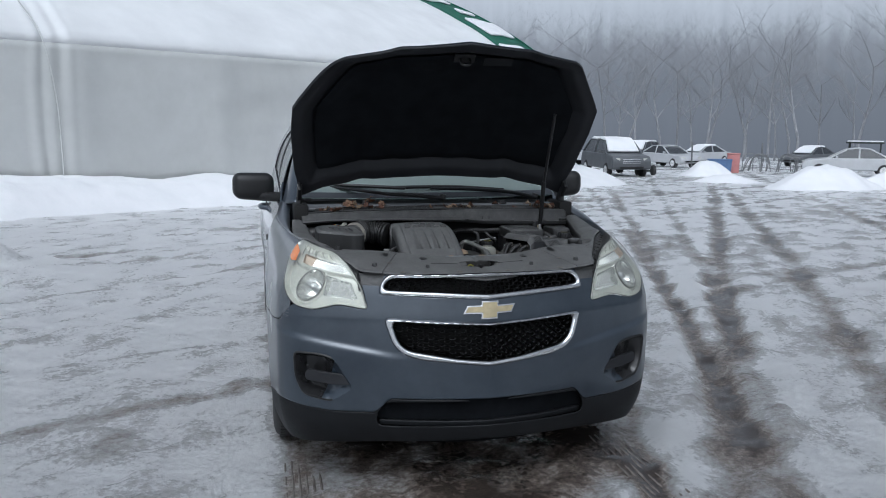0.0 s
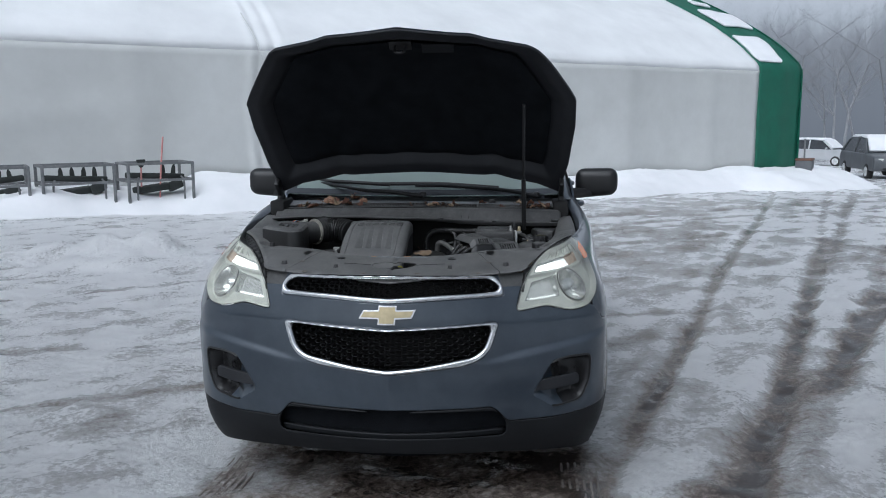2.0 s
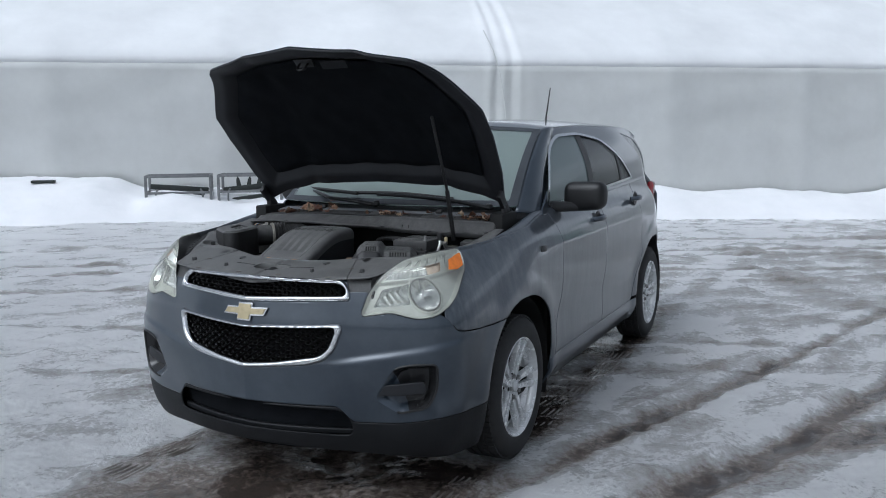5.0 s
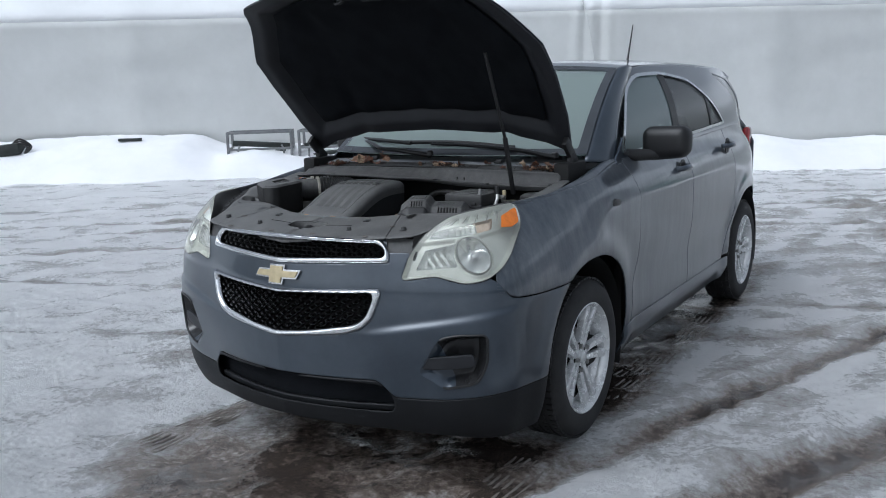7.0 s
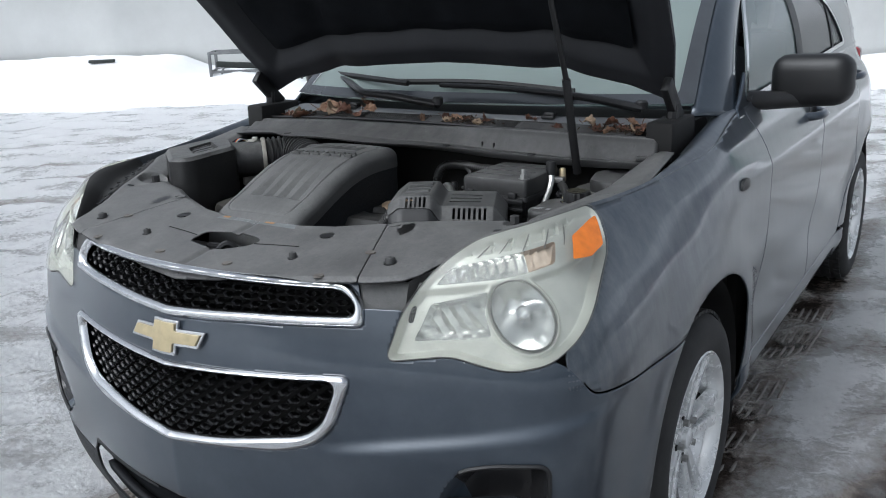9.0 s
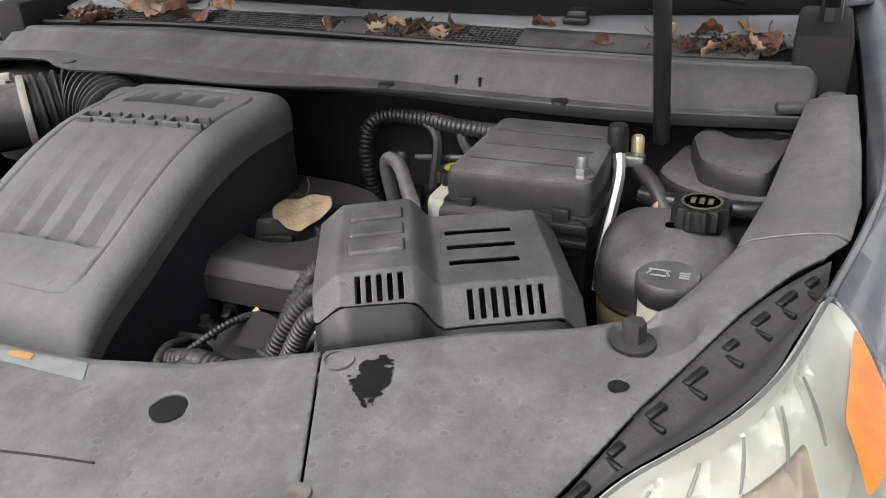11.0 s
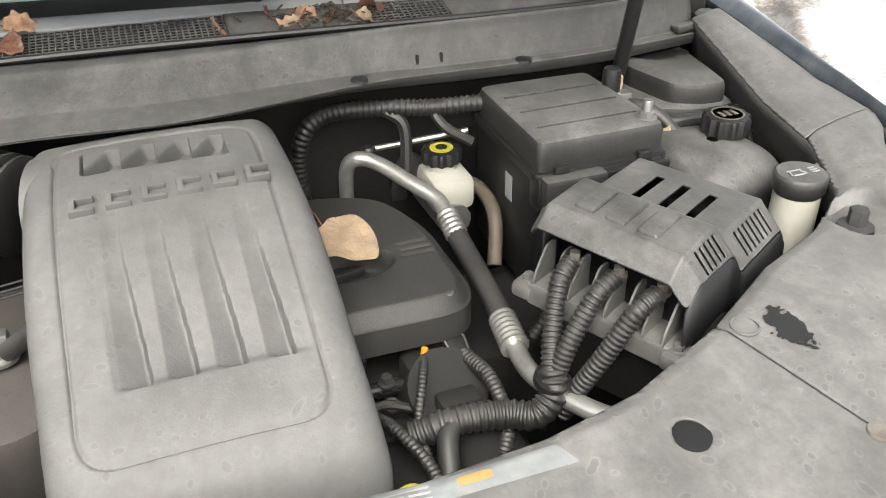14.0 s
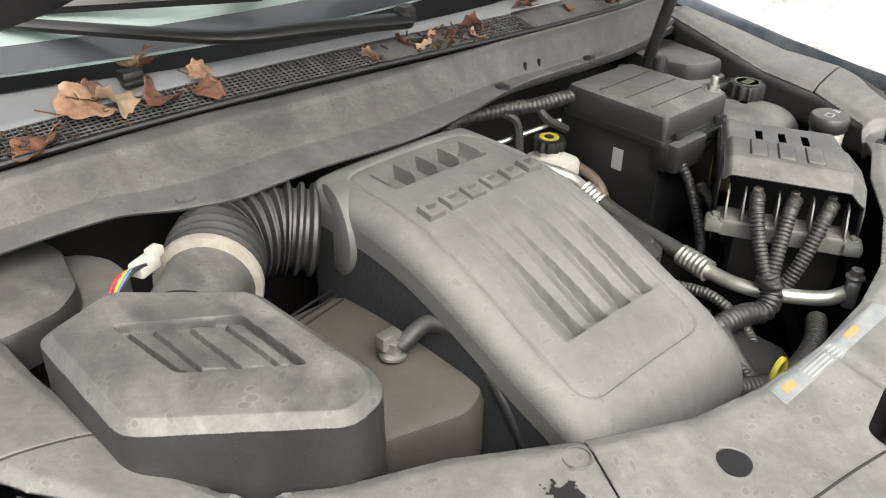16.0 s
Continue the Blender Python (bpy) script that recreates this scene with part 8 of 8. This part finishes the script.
def rack(s, w, z, width, height, seed, tines=4, turn=0.0):
    rng = random.Random(seed)
    ob = thing("equipment_rack", "bare steel pallet rack holding dark implements, half in snow", "rack", "racks along the wall", at=wall_place(s, w, z, turn))
    hx, hy = width / 2, 0.38
    for x in (-hx, hx):
        for y in (-hy, hy):
            part("post", box((0.05, 0.05, height + 0.4), (x, y, height / 2 - 0.2), 0.006), M_GALV, ob)
    for z0 in (height - 0.02, height * 0.45):
        for y in (-hy, hy):
            part("rail", box((width, 0.04, 0.045), (0, y, z0), 0.006), M_GALV, ob)
        for x in (-hx, hx):
            part("rail", box((0.04, 2 * hy, 0.045), (x, 0, z0), 0.006), M_GALV, ob)
    for y in (hy - 0.06,):
        for x in (-hx * 0.75, hx * 0.72):
            part("brace", tube([(x, y, -0.1), (x * 0.98, y, height * 0.4), (x * 0.9, y - 0.05, height * 0.55)], 0.018, 6), M_GALV, ob)
    beam = part("implement_beam", box((width * 0.92, 0.12, 0.10), (0, 0, height * 0.56), 0.02, (0, rng.uniform(-6, 6), 0)), M_IRON, ob, "dark iron implement")
    for k in range(tines):
        x = -width * 0.28 + k * width * 0.16
        part("tine", prism(rounded([(-0.045, 0), (0.045, 0), (0.038, 0.14), (0.0, 0.22), (-0.03, 0.14)], 2, 0.03), -0.012, 0.012, 0, pose(x, 0.02, height * 0.58, 90, rng.uniform(-10, 10), 0)), M_IRON, ob)
    part("implement_base", join(box((width * 0.6, 0.3, 0.12), (0.05, 0.02, height * 0.18), 0.03, (0, 5, 10)), box((0.25, 0.3, 0.18), (-width * 0.3, 0.05, height * 0.25), 0.04, (10, 20, 0))), M_IRON, ob)
    return ob


for s, turn, seed, tines in ((22.78, 2, 1, 0), (21.42, -3, 2, 4), (20.05, 1, 3, 4), (18.65, 3, 4, 2)):
    rack(s, 0.95, 0.30, 1.18, 0.60, seed, tines, turn)
pole = part("marker_pole", tube([(18.62, 1.1, 0.2), (18.55, 1.0, 0.75), (18.46, 0.9, 1.36)], 0.016, 8), M_REDBIN)
pole.matrix_basis = WALL
tagged(pole, "thin red pole leaning in a rack", "pole")
spade = thing("shovel", "dark-bladed shovel standing upside down in a rack", "shovel", at=WALL)
part("shaft", tube([(18.95, 1.1, 0.2), (18.92, 1.05, 0.80)], 0.016, 8), M_REDBIN, spade)
part("blade", prism(rounded([(-0.09, 0.15), (0.09, 0.15), (0.03, 0.0), (-0.03, 0.0)], 2, 0.03), -0.006, 0.006, 0, pose(18.92, 1.05, 0.80, 90, 0, 0)), M_IRON, spade)
digger = thing("snowed_in_implement", "black implement with hoses half buried in snow", "implement", at=wall_place(27.7, 0.9, 0.55))
part("frame", join(box((0.9, 0.4, 0.22), (0, 0, 0.12), 0.05, (0, 6, 0)), box((0.4, 0.35, 0.2), (0.25, 0, 0.25), 0.06)), M_IRON, digger)
for k in range(3):
    part("hose", tube([(-0.25, 0.1, 0.2), (-0.45, 0.12, 0.34 - 0.04 * k), (-0.65 + 0.04 * k, 0.12, 0.2), (-0.5, 0.1, 0.05)], 0.018, 8), M_BLACK, digger)
plank = part("plank", box((0.42, 0.12, 0.05), (0, 0, 0), 0.005), M_IRON)
plank.matrix_basis = wall_place(25.3, 0.75, 0.80)
tagged(plank, "dark plank lying on the snow bank", "plank")


# ---- parked cars and bins at the far end of the yard ----
SUV = [(-2.28, 0.38), (-2.32, 0.78), (-2.20, 0.98), (-1.25, 1.08), (2.22, 1.10), (2.32, 0.80), (2.28, 0.38)]
SUV_TOP = [(-1.22, 1.07), (-0.55, 1.62), (0.2, 1.68), (1.5, 1.64), (2.10, 1.10)]
SEDAN = [(-2.33, 0.34), (-2.38, 0.66), (-2.15, 0.84), (-1.0, 0.95), (1.6, 0.98), (2.32, 0.96), (2.38, 0.66), (2.33, 0.34)]
SEDAN_TOP = [(-1.05, 0.94), (-0.25, 1.38), (0.3, 1.44), (0.9, 1.41), (1.75, 0.97)]


def parked_car(label, at, paint, low, top, width, snow, grille=True):
    ob = thing("parked_car", label, "car", "parked cars", at=at)

    def slab(profile, w0, w1, zs):
        """A side profile widened to both sides, narrowing from w0 at the foot to w1 at the top."""
        bm = bmesh.new()
        rows = []
        for sx in (-1, 1):
            rows.append([bm.verts.new((sx * (w0 + (w1 - w0) * np.clip((z - zs[0]) / (zs[1] - zs[0]), 0, 1)), y, z)) for y, z in profile])
        n = len(profile)
        for k in range(n):
            bm.faces.new((rows[0][k], rows[0][(k + 1) % n], rows[1][(k + 1) % n], rows[1][k]))
        bm.faces.new(rows[0][::-1]), bm.faces.new(rows[1])
        bmesh.ops.recalc_face_normals(bm, faces=bm.faces[:])
        return bm

    h = width / 2
    belt, roof = top[0][1], max(z for y, z in top)
    part("body", slab(rounded(low, 2, 0.12), h, h * 0.97, (0.4, 1.0)), paint, ob, bevel=0.05)
    part("window_band", slab(top, h * 0.93, h * 0.74, (belt, roof)), M_CARGLASS, ob)
    part("roof", slab([top[1], top[2], top[3], (top[3][0], top[3][1] + 0.05), (top[2][0], top[2][1] + 0.06), (top[1][0], top[1][1] + 0.05)], h * 0.78, h * 0.74, (belt, roof)), paint, ob, bevel=0.02)
    for (ya, za), (yb, zb) in ((top[0], top[1]), (top[4], top[3]), ((0.35, belt), (0.35, roof))):
        for sx in (-1, 1):
            part("pillar", tube([(sx * h * 0.94, ya, za), (sx * h * 0.755, yb, zb)], 0.045, 6, 2), paint, ob)
    for y in (low[0][0] + 0.82, low[-1][0] - 0.80):
        for sx in (-1, 1):
            tyre = part("wheel", turned([(0.05, -0.11), (0.30, -0.11), (0.335, -0.08), (0.335, 0.08), (0.30, 0.11), (0.05, 0.11)], 20, (sx * (h - 0.10), y, 0.335), (0, 90, 0)), M_RUBBER, ob)
            part("rim", turned([(0.02, 0.0), (0.20, 0.0), (0.21, 0.02), (0.02, 0.03)], 16, (sx * (h + 0.005), y, 0.335), (0, 90 * sx, 0)), M_ALLOY, tyre)
    front = low[1][0] - 0.012
    for sx in (-1, 1):
        part("headlight", box((0.34, 0.06, 0.13), (sx * (h - 0.22), front + 0.09, low[1][1] + 0.05), 0.03, (0, 0, sx * 12)), M_HLBODY, ob)
        part("door_mirror", box((0.18, 0.10, 0.12), (sx * (h + 0.06), top[0][0] + 0.35, belt + 0.08), 0.03), paint, ob)
    if grille:
        for k in range(3):
            part("grille_bar", box((width * 0.46, 0.03, 0.035), (0, front + 0.02, low[1][1] - 0.10 + 0.08 * k), 0.008), M_CHROME, ob)
    part("bumper_slot", box((width * 0.6, 0.03, 0.10), (0, front + 0.02, 0.47), 0.02), M_BLACK, ob)
    if snow:
        part("roof_snow", slab([(top[1][0] - 0.05, top[1][1] + 0.04), (top[3][0], top[3][1] + 0.05), (top[3][0] - 0.1, top[3][1] + 0.17), (top[1][0] + 0.15, top[1][1] + 0.18)], h * 0.76, h * 0.66, (roof, roof + 0.15)), M_SNOW, ob, bevel=0.05)
        part("screen_snow", slab([(top[0][0] + 0.08, top[0][1] + 0.05), (top[1][0] - 0.02, top[1][1] + 0.03), (top[1][0] - 0.08, top[1][1] + 0.10), (top[0][0] - 0.02, top[0][1] + 0.12)], h * 0.82, h * 0.72, (belt, roof)), M_SNOW, ob, bevel=0.04)
    return ob


def parked(label, x, y, turn, *rest):
    parked_car(label, pose(x, y, yard(x, y), 0, 0, turn), *rest)


parked("dark crossover with snow on its roof and windscreen", 15.9, 33.7, -4, M_CARDARK, SUV, SUV_TOP, 1.86, True)
parked("white pick-up parked behind the fabric building", 20.4, 54.0, 45, M_CARWHITE, SUV, SUV_TOP, 1.82, True, False)
parked("dark crossover with a snowy roof in the far row", 27.6, 55.5, -50, M_CARDARK, SUV, SUV_TOP, 1.84, True, False)
parked("white saloon parked in front of the far row", 26.6, 49.0, 12, M_CARWHITE, SEDAN, SEDAN_TOP, 1.78, False, False)
parked("white saloon with snow on its roof in the far row", 34.1, 57.9, -75, M_CARWHITE, SEDAN, SEDAN_TOP, 1.78, True, False)
parked("grey saloon in the far row of the yard", 40.0, 52.5, -70, M_CARDARK, SEDAN, SEDAN_TOP, 1.78, True, False)
parked("white saloon with red tail lamps behind a snow heap", 29.7, 34.8, -125, M_CARWHITE, SEDAN, SEDAN_TOP, 1.80, False, False)

jack = thing("trailer_dolly", "low black dolly with small wheels beside a car", "dolly", at=pose(17.4, 33.6, yard(17.4, 33.6), 0, 0, -10))
part("bar", box((0.9, 0.08, 0.08), (0, 0, 0.22), 0.01), M_IRON, jack)
for sx in (-0.3, 0.45):
    part("wheel", turned([(0.04, -0.09), (0.22, -0.09), (0.25, -0.05), (0.25, 0.05), (0.22, 0.09), (0.04, 0.09)], 18, (sx, 0, 0.25), (0, 90, 0)), M_RUBBER, jack)
for name, label, m, x, y, sx, sz, lid in (("waste_bin", "dark bin with a brown lid beside the green bay", M_CARDARK, 9.55, 23.5, 0.46, 0.86, M_LEAF_DARK), ("storage_box", "blue plastic storage box in the yard", M_BLUE, 24.3, 38.5, 1.15, 0.72, M_BLUE), ("waste_bin", "faded red plastic bin with a lid", M_REDBIN, 25.3, 38.8, 0.60, 1.05, M_REDBIN)):
    b = thing(name, label, "bin" if name == "waste_bin" else "box", at=pose(x, y, yard(x, y), 0, 0, -25))
    part("body", box((sx, 0.5, sz), (0, 0, sz / 2), 0.04, taper=1.08), m, b)
    part("lid", box((sx * 1.15, 0.58, 0.07), (0, 0, sz + 0.02), 0.025), lid, b)
# bent metal frames heaped together
scrap = thing("scrap_frames", "heap of grey bent metal frames in snow", "scrap heap", at=pose(28.8, 40.0, yard(28.8, 40.0), 0, 0, -35))
rng = random.Random(3)
for k in range(14):
    x, y, a = rng.uniform(-1.5, 1.5), rng.uniform(-0.6, 0.6), rng.uniform(-0.7, 0.7)
    part("frame", tube([(x - 0.5, y, 0.02), (x - 0.35 + a * 0.3, y, 0.75 + 0.25 * rng.random()), (x + 0.35 + a * 0.3, y + 0.2, 0.7 + 0.25 * rng.random()), (x + 0.5, y + 0.1, 0.02)], 0.025, 6, 4), M_GALV, scrap)
# open shelter with a flat roof, and mesh panels
shelter = thing("shelter", "flat-roofed grey steel shelter with wire panels", "shelter", at=pose(37.4, 43.4, yard(37.4, 43.4) - 0.25, 0, 0, -40))
part("roof", box((2.2, 1.4, 0.10), (0, 0, 2.05), 0.02), M_IRON, shelter)
part("roof_snow", box((2.1, 1.3, 0.08), (0, 0, 2.13), 0.03), M_SNOW, shelter)
for x in (-0.9, 0.9):
    for y in (-0.55, 0.55):
        part("post", box((0.09, 0.09, 2.0), (x, y, 1.0), 0.01), M_IRON, shelter)
for px in (1.4, 2.9):
    for z in (0.6, 1.2, 1.8, 2.5):
        part("panel_rail", tube([(px, 0.3, z), (px + 1.4, 0.3, z)], 0.02, 6, 1), M_GALV, shelter)
    for k in range(8):
        part("panel_bar", tube([(px + 0.2 * k, 0.3, 0.1), (px + 0.2 * k, 0.3, 2.5)], 0.012, 5, 1), M_GALV, shelter)
for k in range(4):
    part_post = part("fence_post", box((0.08, 0.08, 1.7), (0, 0, 0.85), 0.01), M_GALV)
    part_post.matrix_basis = pose(16.5 + 4.6 * k, 45.0 - 0.4 * k, yard(16.5 + 4.6 * k, 45.0 - 0.4 * k))
    tagged(part_post, "thin grey steel fence post in the yard", "post", "fence posts")

# ---- tyre prints pressed into the slush by the wheels ----
for sx, ya, yb in ((-0.8, -1.1, -0.36), (0.8, -1.2, -0.36), (0.8, 0.45, 2.3)):
    bms = []
    for k in range(6):
        x = sx + (k - 2.5) * 0.032
        ys = np.arange(ya, yb, 0.03)
        xs = x + 0.02 * (ys - ya)
        zs = np.convolve(np.pad(ground_height(xs, ys)[0], 5, mode="edge"), np.full(11, 1 / 11), "valid") - 0.003
        bms.append(tube(list(zip(xs, ys, zs)), 0.0065, 6, 1, flat=0.7))
    tagged(part("tyre_print", join(*bms), M_SLUSH, smooth=60), "ribbed tyre print pressed into brown slush", "tyre print", kind="stuff")
